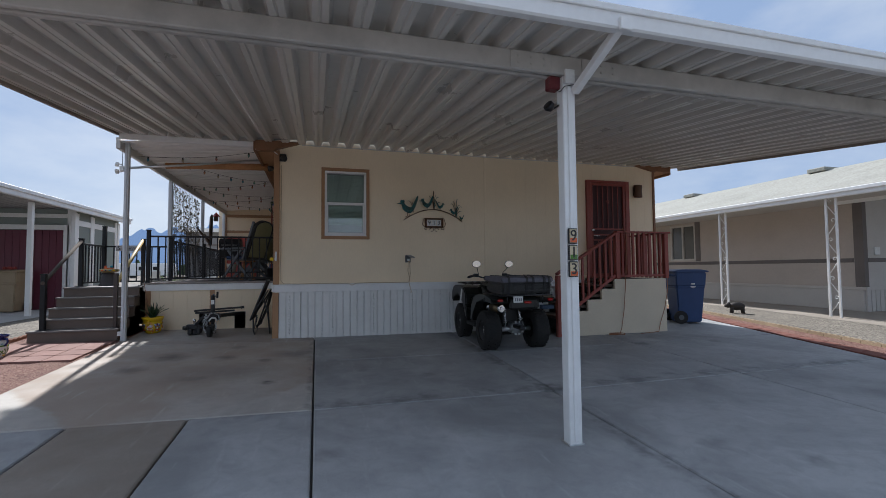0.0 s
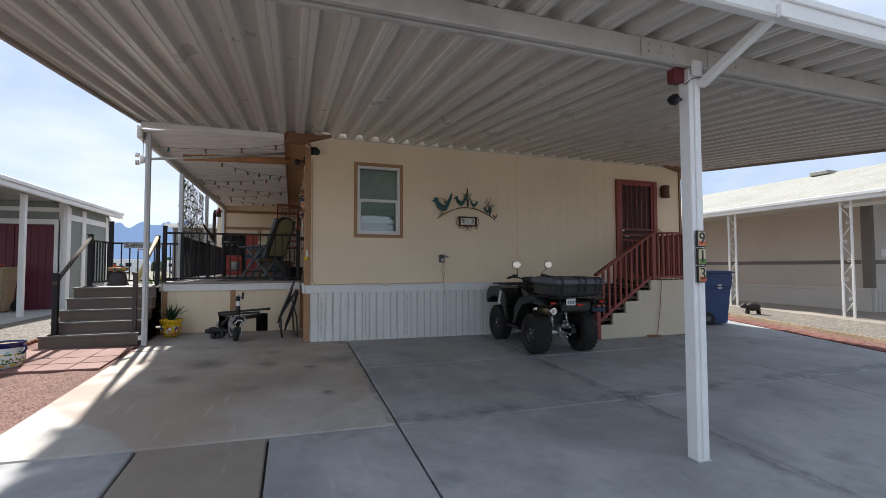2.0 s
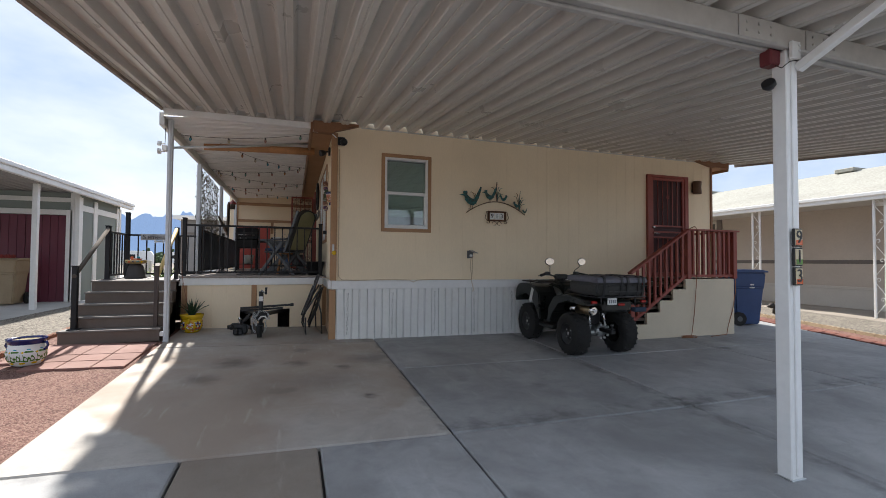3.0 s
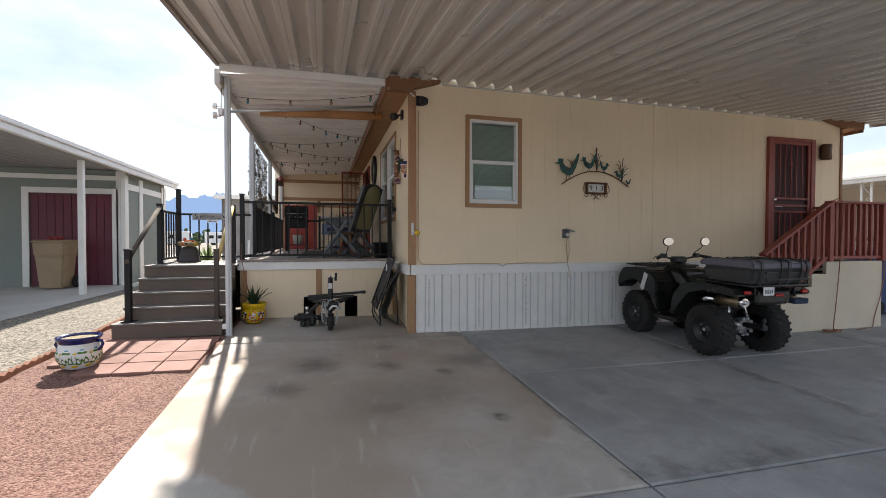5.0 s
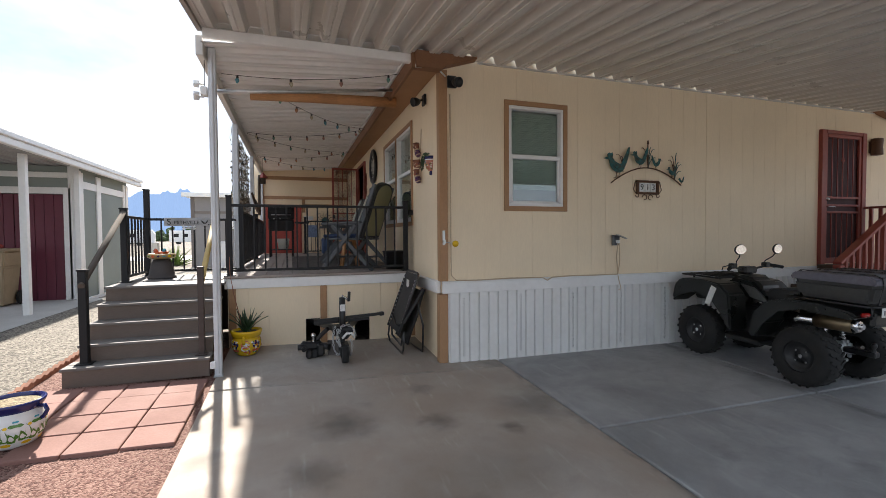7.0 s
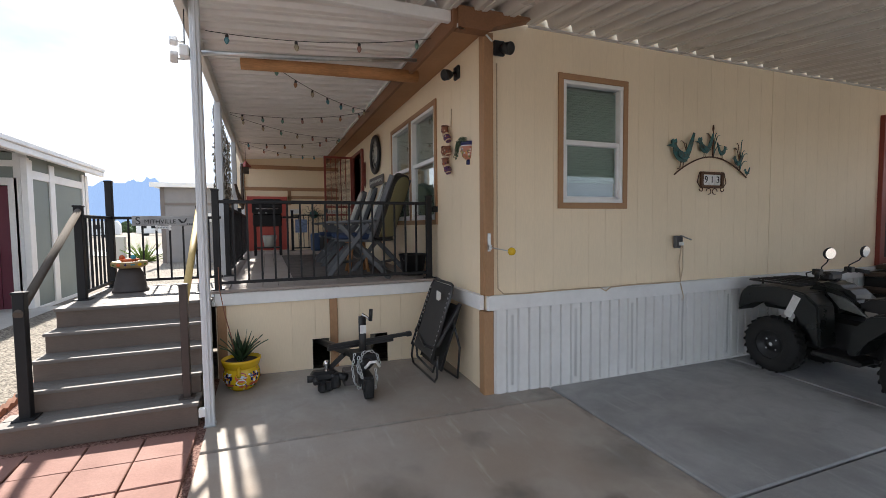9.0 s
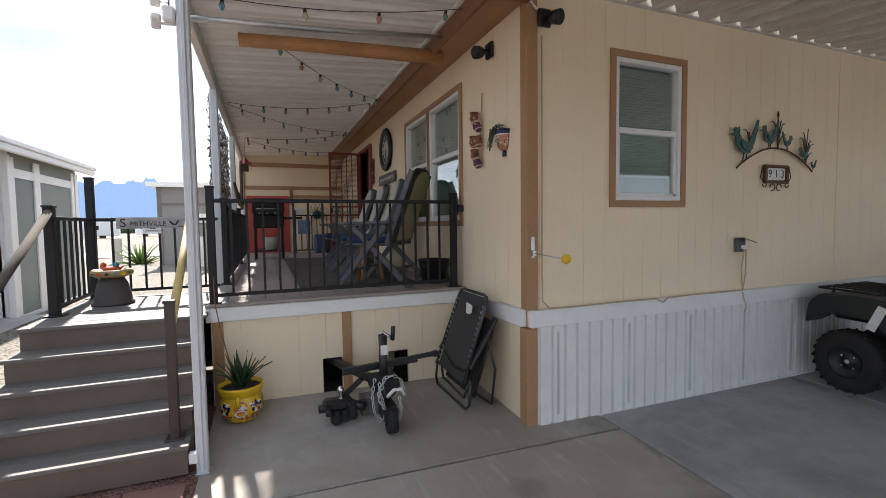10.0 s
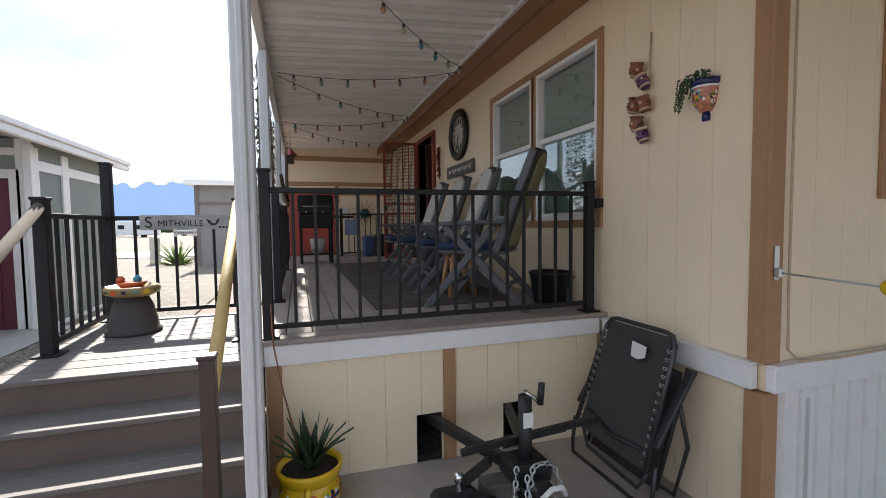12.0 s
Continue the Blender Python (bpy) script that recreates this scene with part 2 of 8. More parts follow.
M_CONCRETE = concrete_material("concrete", (0.41, 0.415, 0.42), (0.22, 0.222, 0.225), dirty_seams=(("Y", 4.12, 0.12), ("X", 2.2, 0.08)))
M_CONCRETE_BROWN = concrete_material("concrete_stained", (0.47, 0.445, 0.41), (0.31, 0.28, 0.253), 0.9, (0.335, 0.27, 0.218), 0.9, dirty_seams=(("Y", 7.27, 0.025), ("X", -0.06, 0.04)), stain_edges=((-0.03, 4.93, -0.72, 0.694), (-2.318, 4.62, 0.752, 0.66)),
                                      spots=((-1.77, 6.37, 0.34, 0.6), (-1.11, 6.24, 0.2, 0.55), (-0.62, 6.0, 0.14, 0.6), (-1.98, 5.78, 0.26, 0.5), (-0.22, 6.35, 0.42, 0.5), (-0.49, 4.98, 0.11, 0.85), (-1.3, 5.4, 0.6, 0.25), (-0.8, 5.5, 0.5, 0.22)))
M_CONCRETE_TAN = concrete_material("concrete_tan", (0.36, 0.315, 0.27), (0.24, 0.205, 0.175), 0.8, (0.27, 0.215, 0.17), 0.7)
M_CONCRETE_PALE = material("concrete_pale", (0.46, 0.45, 0.43), 0.8, spread=0.1, grain=90, stain=1.1, stain_amount=0.3, bump=0.25)
M_EARTH = material("joint_dirt", (0.085, 0.08, 0.075), 0.95, grain=60, bump=0.4)
M_GRAVEL_RED = gravel_material("red_gravel", [(0.09, 0.045, 0.037), (0.21, 0.11, 0.09), (0.165, 0.085, 0.07), (0.30, 0.19, 0.155)], 95)
M_GRAVEL_TAN = gravel_material("tan_gravel", [(0.08, 0.072, 0.063), (0.21, 0.186, 0.155), (0.15, 0.134, 0.113), (0.31, 0.28, 0.235)], 50)
M_SIDING = material("cream_siding", (0.88, 0.735, 0.53), 0.7, spread=0.035, grain=30, stain=0.9, stain_amount=0.12, bump=0.12, stretch=(6, 6, 0.5))
M_TRIM = material("tan_trim", (0.40, 0.225, 0.115), 0.65, spread=0.08, grain=25, stain=3, bump=0.15, stretch=(3, 3, 1))
M_FASCIA = material("brown_fascia", (0.24, 0.115, 0.055), 0.6, spread=0.1, grain=25, stain=2, bump=0.15, stretch=(3, 1, 3))
M_WHITE = material("white_paint", (0.82, 0.82, 0.81), 0.45, spread=0.03, grain=20, stain=3, stain_amount=0.12, bump=0.05)
M_WHITE_DIRTY = material("skirt_white", (0.79, 0.79, 0.775), 0.5, spread=0.03, grain=20, stain=2.2, stain_amount=0.2, stain_color=(0.45, 0.42, 0.37), bump=0.05)
M_PAN = material("roof_pan", (0.60, 0.57, 0.525), 0.3, spread=0.03, grain=12, stain=1.6, stain_amount=0.14, stain_color=(0.45, 0.39, 0.32), bump=0.03)
M_BEAM = material("steel_beam", (0.50, 0.475, 0.44), 0.5, spread=0.06, grain=15, stain=2.5, stain_amount=0.35, bump=0.05)
M_PAN_DECK = material("deck_pan", (0.85, 0.835, 0.81), 0.5, spread=0.04, grain=12, stain=1.2, stain_amount=0.2, stain_color=(0.5, 0.46, 0.4), bump=0.04)
# side gutters, their shade put into a dark brown colour
M_GUTTER = material("shaded_gutter", (0.30, 0.25, 0.21), 0.5, spread=0.06, grain=20, stain=2)
M_POST_GREY = material("grey_post", (0.62, 0.64, 0.66), 0.45, spread=0.03, grain=20, stain=4, stain_amount=0.15, bump=0.04)
M_DECKING = material("composite_decking", (0.33, 0.28, 0.25), 0.75, spread=0.12, grain=30, stain=2, stain_amount=0.3, bump=0.2, stretch=(1, 8, 8), per_object=0.06)
M_RISER = material("brown_riser", (0.15, 0.112, 0.09), 0.7, spread=0.1, grain=30, stain=2, stain_amount=0.3, bump=0.2, stretch=(1, 8, 8))
M_TREAD = material("grey_decking", (0.155, 0.14, 0.128), 0.7, spread=0.08, grain=30, stain=2, stain_amount=0.2, bump=0.2, stretch=(1, 8, 8), per_object=0.04)
M_BLACK_METAL = material("black_metal", (0.013, 0.013, 0.0145), 0.5, spread=0.1, grain=30, spec=0.3, bump=0.03)
M_BROWN_METAL = material("dark_brown_metal", (0.05, 0.035, 0.03), 0.45, spread=0.1, grain=30, bump=0.03)
M_RED = material("red_brown_paint", (0.26, 0.05, 0.035), 0.5, spread=0.08, grain=25, stain=4, stain_amount=0.2, bump=0.08)
M_RED_DARK = material("dark_red_door", (0.10, 0.02, 0.02), 0.55, spread=0.08, grain=25)
M_STUCCO = material("cream_stucco", (0.66, 0.58, 0.45), 0.85, spread=0.05, grain=90, stain=1.2, stain_amount=0.15, bump=0.4)
# near-black, the shade of hollows, slots and recesses put into the colour
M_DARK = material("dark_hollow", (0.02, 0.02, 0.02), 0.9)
M_GLASS = glass_material("window_glass")
M_BLIND = material("green_blind", (0.36, 0.43, 0.35), 0.6, spread=0.04, grain=30)
M_ROOM = material("room_wall", (0.25, 0.25, 0.24), 0.9)
M_GALV = material("galvanised_steel", (0.55, 0.57, 0.58), 0.35, metal=0.9, spread=0.1, grain=25, stain=6)
M_CHROME = material("chrome", (0.75, 0.75, 0.75), 0.15, metal=1.0, spread=0.05)
M_LOG = material("peeled_log", (0.45, 0.22, 0.09), 0.6, spread=0.2, grain=18, stain=5, stain_amount=0.4, stretch=(1, 6, 6), bump=0.3)
M_PAVER = material("red_paver", (0.26, 0.135, 0.11), 0.85, spread=0.08, grain=70, stain=3, stain_amount=0.25, bump=0.35, per_object=0.08)
M_BRICK_EDGE = material("edging", (0.34, 0.17, 0.11), 0.9, spread=0.2, grain=50, stain=4, bump=0.5, per_object=0.12)
M_SHED = material("grey_green_wall", (0.235, 0.27, 0.255), 0.75, spread=0.04, grain=25, stain=1, stretch=(5, 5, 0.5), bump=0.1)
M_MAROON = material("maroon_door", (0.125, 0.018, 0.038), 0.5, spread=0.05, grain=20)
M_BEIGE = material("beige_siding", (0.50, 0.44, 0.385), 0.75, spread=0.03, grain=25, stain=1, bump=0.08)
M_BEIGE_PALE = material("pale_beige", (0.55, 0.52, 0.48), 0.75, spread=0.03, grain=25, stain=1, bump=0.08)
M_TAUPE = material("taupe_trim", (0.16, 0.14, 0.13), 0.7, spread=0.05)
M_SHINGLE = material("pale_shingle", (0.33, 0.325, 0.285), 0.9, spread=0.2, grain=14, stain=1.2, stain_amount=0.2, bump=0.4, bump_dist=0.01)
M_GREY_SHED = material("grey_shed", (0.24, 0.235, 0.24), 0.8, spread=0.04, grain=25)
M_PATIO = material("tan_patio", (0.33, 0.29, 0.245), 0.85, spread=0.1, grain=60, stain=1.5, stain_amount=0.3, bump=0.3)
M_DIRT = gravel_material("desert_ground", [(0.12, 0.102, 0.087), (0.22, 0.195, 0.165), (0.175, 0.153, 0.128), (0.27, 0.243, 0.207)], 26)


# ---- mesh helpers ----
def gz(x, y):
    """Height of the ground: it rises from the street to the house."""
    return 0.19 + 0.0343 * min(max(y, -6.0), 9.0) - 0.02 * min(max(x, -5.0), 1.0)


def box(bm, x0, x1, y0, y1, z0, z1, bevel=0.0):
    vs = [bm.verts.new(p) for p in ((x0, y0, z0), (x1, y0, z0), (x1, y1, z0), (x0, y1, z0), (x0, y0, z1), (x1, y0, z1), (x1, y1, z1), (x0, y1, z1))]
    fs = [bm.faces.new([vs[i] for i in q]) for q in ((3, 2, 1, 0), (4, 5, 6, 7), (0, 1, 5, 4), (1, 2, 6, 5), (2, 3, 7, 6), (3, 0, 4, 7))]
    if bevel:
        es = list({e for f in fs for e in f.edges})
        bmesh.ops.bevel(bm, geom=es, offset=bevel, segments=1, affect="EDGES")
    return vs


def bar(bm, p0, p1, w, h, up=(0, 0, 1), bevel=0.0):
    """A rectangular bar from p0 to p1, w across and h along up."""
    p0, p1 = Vector(p0), Vector(p1)
    d = (p1 - p0)
    n = d.normalized()
    u = Vector(up)
    s = n.cross(u)
    if s.length < 1e-4:
        s = n.cross(Vector((0, 1, 0)))
    s.normalize()
    u = s.cross(n).normalized()
    c = [(-w / 2, -h / 2), (w / 2, -h / 2), (w / 2, h / 2), (-w / 2, h / 2)]
    a = [bm.verts.new(p0 + s * i + u * j) for i, j in c]
    b = [bm.verts.new(p1 + s * i + u * j) for i, j in c]
    fs = [bm.faces.new(a[::-1]), bm.faces.new(b)]
    for i in range(4):
        fs.append(bm.faces.new((a[i], a[(i + 1) % 4], b[(i + 1) % 4], b[i])))
    if bevel:
        bmesh.ops.bevel(bm, geom=list({e for f in fs for e in f.edges}), offset=bevel, segments=1, affect="EDGES")


def tube(bm, pts, r, seg=8, r_end=None, caps=True):
    """A round tube along points, tapering from r to r_end."""
    pts = [Vector(p) for p in pts]
    rings = []
    prev = None
    for i, p in enumerate(pts):
        d = (pts[min(i + 1, len(pts) - 1)] - pts[max(i - 1, 0)]).normalized()
        if prev is None:
            s = d.cross(Vector((0, 0, 1)))
            if s.length < 1e-3:
                s = d.cross(Vector((0, 1, 0)))
        else:
            s = prev - d * prev.dot(d)
        s.normalize()
        prev = s
        u = d.cross(s)
        k = i / max(len(pts) - 1, 1)
        rad = r if r_end is None else r + (r_end - r) * k
        rings.append([bm.verts.new(p + (s * math.cos(a) + u * math.sin(a)) * rad) for a in [2 * math.pi * j / seg for j in range(seg)]])
    for a, b in zip(rings, rings[1:]):
        for j in range(seg):
            f = bm.faces.new((a[j], a[(j + 1) % seg], b[(j + 1) % seg], b[j]))
            f.smooth = True
    if caps:
        bm.faces.new(rings[0][::-1])
        bm.faces.new(rings[-1])


def lathe(bm, prof, centre=(0, 0, 0), seg=24, smooth=True, squash=1.0):
    """A turned body round z from (radius, height) pairs."""
    cx, cy, cz = centre
    rings = []
    for r, z in prof:
        if r < 1e-5:
            rings.append([bm.verts.new((cx, cy, cz + z))])
        else:
            rings.append([bm.verts.new((cx + r * math.cos(2 * math.pi * j / seg), cy + squash * r * math.sin(2 * math.pi * j / seg), cz + z)) for j in range(seg)])
    for a, b in zip(rings, rings[1:]):
        for j in range(seg):
            q = []
            for ring, k in ((a, j), (a, j + 1), (b, j + 1), (b, j)):
                v = ring[k % len(ring)]
                if v not in q:
                    q.append(v)
            if len(q) > 2:
                f = bm.faces.new(q)
                f.smooth = smooth


def prism(bm, outline, axis, d0, d1):
    """A flat outline pulled along an axis: axis "y" takes (x, z), "x" takes (y, z), "z" takes (x, y)."""
    def at(a, b, d):
        return {"y": (a, d, b), "x": (d, a, b), "z": (a, b, d)}[axis]
    lo = [bm.verts.new(at(a, b, d0)) for a, b in outline]
    hi = [bm.verts.new(at(a, b, d1)) for a, b in outline]
    bm.faces.new(lo)
    bm.faces.new(hi[::-1])
    for i in range(len(outline)):
        j = (i + 1) % len(outline)
        bm.faces.new((lo[j], lo[i], hi[i], hi[j]))


def strip(bm, line, lo, hi, axis, thick=0.0012):
    """A folded sheet: a profile pulled along an axis, "y" for (x, z), "z" for (x, y), "x" for (y, z). lo and hi may lift the ends."""
    def at(a, b, d, lift):
        return {"y": (a, d, b + lift), "x": (d, a, b + lift), "z": (a, b, d)}[axis]
    (d0, l0), (d1, l1) = lo, hi
    a = [bm.verts.new(at(p, q, d0, l0)) for p, q in line]
    b = [bm.verts.new(at(p, q, d1, l1)) for p, q in line]
    for i in range(len(line) - 1):
        bm.faces.new((a[i], a[i + 1], b[i + 1], b[i]))


def holes_cut(x0, x1, z0, z1, holes):
    """The rectangle less the holes, as rectangles."""
    xs = sorted({x0, x1, *[min(max(v, x0), x1) for h in holes for v in h[:2]]})
    out = []
    for a, b in zip(xs, xs[1:]):
        if b - a < 1e-4:
            continue
        mid = (a + b) / 2
        spans = sorted((max(h[2], z0), min(h[3], z1)) for h in holes if h[0] <= mid <= h[1])
        z = z0
        for lo, hi in spans:
            if lo > z + 1e-4:
                out.append((a, b, z, lo))
            z = max(z, hi)
        if z1 > z + 1e-4:
            out.append((a, b, z, z1))
    return out


def mesh_of(bm, name, mat):
    bmesh.ops.recalc_face_normals(bm, faces=bm.faces)
    me = bpy.data.meshes.new(name)
    bm.to_mesh(me)
    bm.free()
    for m in (mat if isinstance(mat, (list, tuple)) else [mat]):
        me.materials.append(m)
    return me


def part(name, bm, mat, parent, label="", m=None):
    """One mesh object under a thing or a part."""
    ob = new(name, mesh_of(bm, name, mat) if isinstance(bm, bmesh.types.BMesh) else bm)
    if parent is not None:
        ob.parent = parent
    if m is not None:
        ob.matrix_basis = m
    return tagged(ob, label)


def solid(name, bm, mat, label="", category="", group="", kind="", m=None):
    """A thing of one mesh."""
    ob = new(name, mesh_of(bm, name, mat))
    if m is not None:
        ob.matrix_basis = m
    return tagged(ob, label, category, group, kind)


def thing(name, label, category="", group="", kind="", m=None):
    """An empty at a thing's base that takes its parts."""
    ob = new(name)
    ob.empty_display_size = 0.1
    if m is not None:
        ob.matrix_basis = m
    return tagged(ob, label, category, group, kind)


B = bmesh.new


def letters(name, text, size, mat, parent, m, depth=0.003, label=""):
    cu = bpy.data.curves.new(name, "FONT")
    cu.body, cu.size, cu.extrude = text, size, depth
    cu.align_x, cu.align_y = "CENTER", "CENTER"
    tmp = bpy.data.objects.new("tmp", cu)
    me = bpy.data.meshes.new_from_object(tmp)
    bpy.data.objects.remove(tmp)
    me.materials.clear()
    me.materials.append(mat)
    return part(name, me, mat, parent, label, m)


# ---- ground ----
YG = 7.515            # face of the gable wall
XS = -0.64            # face of the side wall
bm = B()
xs = [-900, -60, -20, -9, -5, -3.9, -2.8, -1, 1, 4, 8, 12, 20, 60, 900]
ys = [-900, -60, -20, -6, -2, 0, 2, 4, 6, 8, 9, 12, 20, 40, 80, 900]
grid = [[bm.verts.new((x, y, gz(x, y) - 0.06)) for x in xs] for y in ys]
for j in range(len(ys) - 1):
    for i in range(len(xs) - 1):
        bm.faces.new((grid[j][i], grid[j][i + 1], grid[j + 1][i + 1], grid[j + 1][i]))
solid("ground", bm, M_DIRT, "pale tan desert gravel ground reaching the horizon", "ground", kind="structure")


def sheet(bm, outline, lift, n=10, rough=0.0):
    """A ground cover over a quad outline given as four corners, following the ground, with uneven lumps."""
    a, b, c, d = [Vector((*p, 0)) for p in outline]
    rows = []
    for j in range(n + 1):
        row = []
        for i in range(n + 1):
            u, v = i / n, j / n
            p = (a * (1 - u) + b * u) * (1 - v) + (d * (1 - u) + c * u) * v
            row.append(bm.verts.new((p.x, p.y, gz(p.x, p.y) + lift + rough * noise.noise(Vector((p.x * 6, p.y * 6, 0))))))
        rows.append(row)
    for j in range(n):
        for i in range(n):
            f = bm.faces.new((rows[j][i], rows[j][i + 1], rows[j + 1][i + 1], rows[j + 1][i]))
            f.smooth = True


bm = B()
sheet(bm, [(-4.16, -8), (-2.755, -8), (-2.755, 8.6), (-4.16, 8.6)], -0.004, 90, 0.010)
solid("gravel_bed", bm, M_GRAVEL_RED, "red crushed gravel bed beside the driveway", "gravel", kind="structure")
bm = B()
sheet(bm, [(-5.57, -8), (-4.16, -8), (-4.16, 22), (-5.57, 22)], -0.004, 90, 0.012)
solid("gravel_bed", bm, M_GRAVEL_TAN, "tan stone gravel strip beside the neighbour's slab", "gravel", kind="structure")
bm = B()
sheet(bm, [(-9.5, -8), (-5.55, -8), (-5.55, 13.5), (-9.5, 13.5)], 0.005, 6)
solid("pavement", bm, M_CONCRETE_PALE, "pale concrete slab under the neighbour's awning", "pavement", kind="structure")
bm = B()
sheet(bm, [(5.2, -4), (6.5, -4), (9.47, 12.5), (9.1, 12.5)], -0.02, 40, 0.012)
solid("gravel_bed", bm, M_GRAVEL_RED, "red crushed gravel bed along the driveway", "gravel", kind="structure")
bm = B()
sheet(bm, [(6.5, -4), (10.2, -4), (10.6, 16), (10.1, 16)], 0.0, 30, 0.01)
solid("gravel_bed", bm, M_GRAVEL_TAN, "tan stone strip with a ragged edging", "gravel", kind="structure")
bm = B()
sheet(bm, [(10.2, -4), (20, -4), (20, 20), (10.6, 20)], 0.005, 6)
solid("pavement", bm, M_PATIO, "tan concrete patio of the neighbouring home", "pavement", kind="structure")

# driveway: concrete slabs with open joints
drive = thing("driveway", "grey concrete driveway slabs with dark joints and stains", "driveway", kind="structure")
bm = B()
sheet(bm, [(-2.77, -6), (7.2, -6), (8.05, 8.6), (-2.77, 8.6)], -0.035, 12)
part("joint_bed", bm, M_EARTH, drive, "dark dirt in the joints")


def slab(x0, x1, y0, y1, mat, right=None):
    """One slab; right gives the far right corner's x where the side runs askew."""
    g = 0.008
    r1 = x1 if right is None else right
    bm = B()
    top = [(x0 + g, y0 + g), (x1 - g, y0 + g), (r1 - g, y1 - g), (x0 + g, y1 - g)]
    hi = [bm.verts.new((x, y, gz(x, y))) for x, y in top]
    lo = [bm.verts.new((x, y, gz(x, y) - 0.08)) for x, y in top]
    f = bm.faces.new(hi)
    for i in range(4):
        bm.faces.new((hi[(i + 1) % 4], hi[i], lo[i], lo[(i + 1) % 4]))
    bmesh.ops.bevel(bm, geom=list(f.edges), offset=0.010, segments=1, affect="EDGES")
    part("slab", bm, mat, drive)


COLS = [-2.77, -1.79, -0.98, -0.03, 1.0, 2.25, 4.65, 7.15]
for a, b in ((-2.77, -1.79), (-1.79, -0.98), (-0.98, -0.03), (-0.03, 1.0), (1.0, 2.25), (2.25, 4.65)):
    if (a, b) == (-0.03, 1.0):
        slab(-0.03, 2.25, 1.0, 4.03, M_CONCRETE)
        slab(-0.03, 1.0, -6, 1.0, M_CONCRETE)
        slab(1.0, 2.25, -6, 1.0, M_CONCRETE)
    elif (a, b) != (1.0, 2.25):
        slab(a, b, -6, 4.03, M_CONCRETE_TAN if a == -1.79 else M_CONCRETE)
slab(4.65, 6.3, -6, 4.03, M_CONCRETE, 7.05)
slab(-2.77, -0.03, 4.03, 7.27, M_CONCRETE_BROWN)
slab(-2.77, -0.03, 7.27, 8.62, M_CONCRETE_BROWN)
for y0, y1, r0, r1 in ((4.03, 5.82, 7.05, 7.48), (5.82, 8.4, 7.48, 8.05)):
    slab(-0.03, 2.28, y0, y1, M_CONCRETE)
    slab(2.28, 4.66, y0, y1, M_CONCRETE)
    slab(4.66, r0, y0, y1, M_CONCRETE, r1)

# ---- the mobile home ----
HX1, HTOP = 6.6, 3.56
WIN = (0.12, 0.795, 2.08, 3.155)                 # clear opening, gable window
DOOR = (5.10, 5.89, 1.33, 3.18)
SIDE_WIN = (8.67, 10.36, 1.95, 3.16)
SIDE_DOOR = (12.45, 13.33, 1.36, 3.24)


def siding(parent, along, face, u0, u1, z0, z1, holes, mat, depth=0.0018, plank=0.203, sheet_w=1.218, out=-1):
    """Grooved sheets on a wall: along "x" or "y", each narrow board standing proud a part of its own."""
    n = max(1, round((u1 - u0) / sheet_w))
    w = (u1 - u0) / n
    for k in range(n):
        a = u0 + k * w
        m = max(1, round(w / plank))
        for i in range(m):
            bm = B()
            p0, p1 = a + i * w / m + 0.0009, a + (i + 1) * w / m - 0.0009
            for x0, x1, lo, hi in holes_cut(p0, p1, z0, z1, holes):
                if x1 - x0 < 0.004:
                    continue
                if along == "x":
                    box(bm, x0, x1, face, face + depth, lo, hi) if out < 0 else box(bm, x0, x1, face - depth, face, lo, hi)
                else:
                    box(bm, face, face - out * depth, x0, x1, lo, hi) if out < 0 else box(bm, face - depth, face, x0, x1, lo, hi)
            if bm.verts:
                part("siding_board", bm, mat, parent)
            else:
                bm.free()


wall_s = thing("wall_gable", "cream grooved panel gable wall of the mobile home", "wall", kind="structure")
bm = B()
for x0, x1, lo, hi in holes_cut(XS + 0.01, HX1, 1.17, HTOP + 0.1, [WIN, DOOR]):
    box(bm, x0, x1, YG + 0.0018, YG + 0.12, lo, hi)
part("wall_core", bm, M_SIDING, wall_s)
siding(wall_s, "x", YG, XS + 0.09, 2.915, 1.30, HTOP, [WIN, DOOR], M_SIDING)
siding(wall_s, "x", YG, 2.93, HX1 - 0.03, 1.30, HTOP, [WIN, DOOR], M_SIDING)
bm = B()
box(bm, 2.905, 2.94, YG - 0.006, YG + 0.012, 1.30, HTOP, 0.002)
part("seam_batten", bm, M_SIDING, wall_s)

wall_w = thing("wall_side", "cream grooved panel side wall above the deck", "wall", kind="structure")
bm = B()
for y0, y1, lo, hi in holes_cut(YG + 0.12, 19.0, 0.4, 3.46, [SIDE_WIN, SIDE_DOOR]):
    box(bm, XS + 0.0018, XS + 0.12, y0, y1, lo, hi)
part("wall_core", bm, M_SIDING, wall_w)
siding(wall_w, "y", XS, YG + 0.07, 19.0, 1.30, 3.44, [SIDE_WIN, SIDE_DOOR], M_SIDING)
siding(wall_w, "y", XS, YG + 0.07, 8.6, 0.40, 1.17, [], M_SIDING)

wall_e = thing("wall_east", "cream side wall of the mobile home", "wall", kind="structure")
bm = B()
box(bm, HX1 - 0.12, HX1, YG + 0.12, 19.0, 0.3, 3.5)
box(bm, XS + 0.13, HX1, 18.9, 19.0, 0.3, 3.5)
part("wall_core", bm, M_SIDING, wall_e)

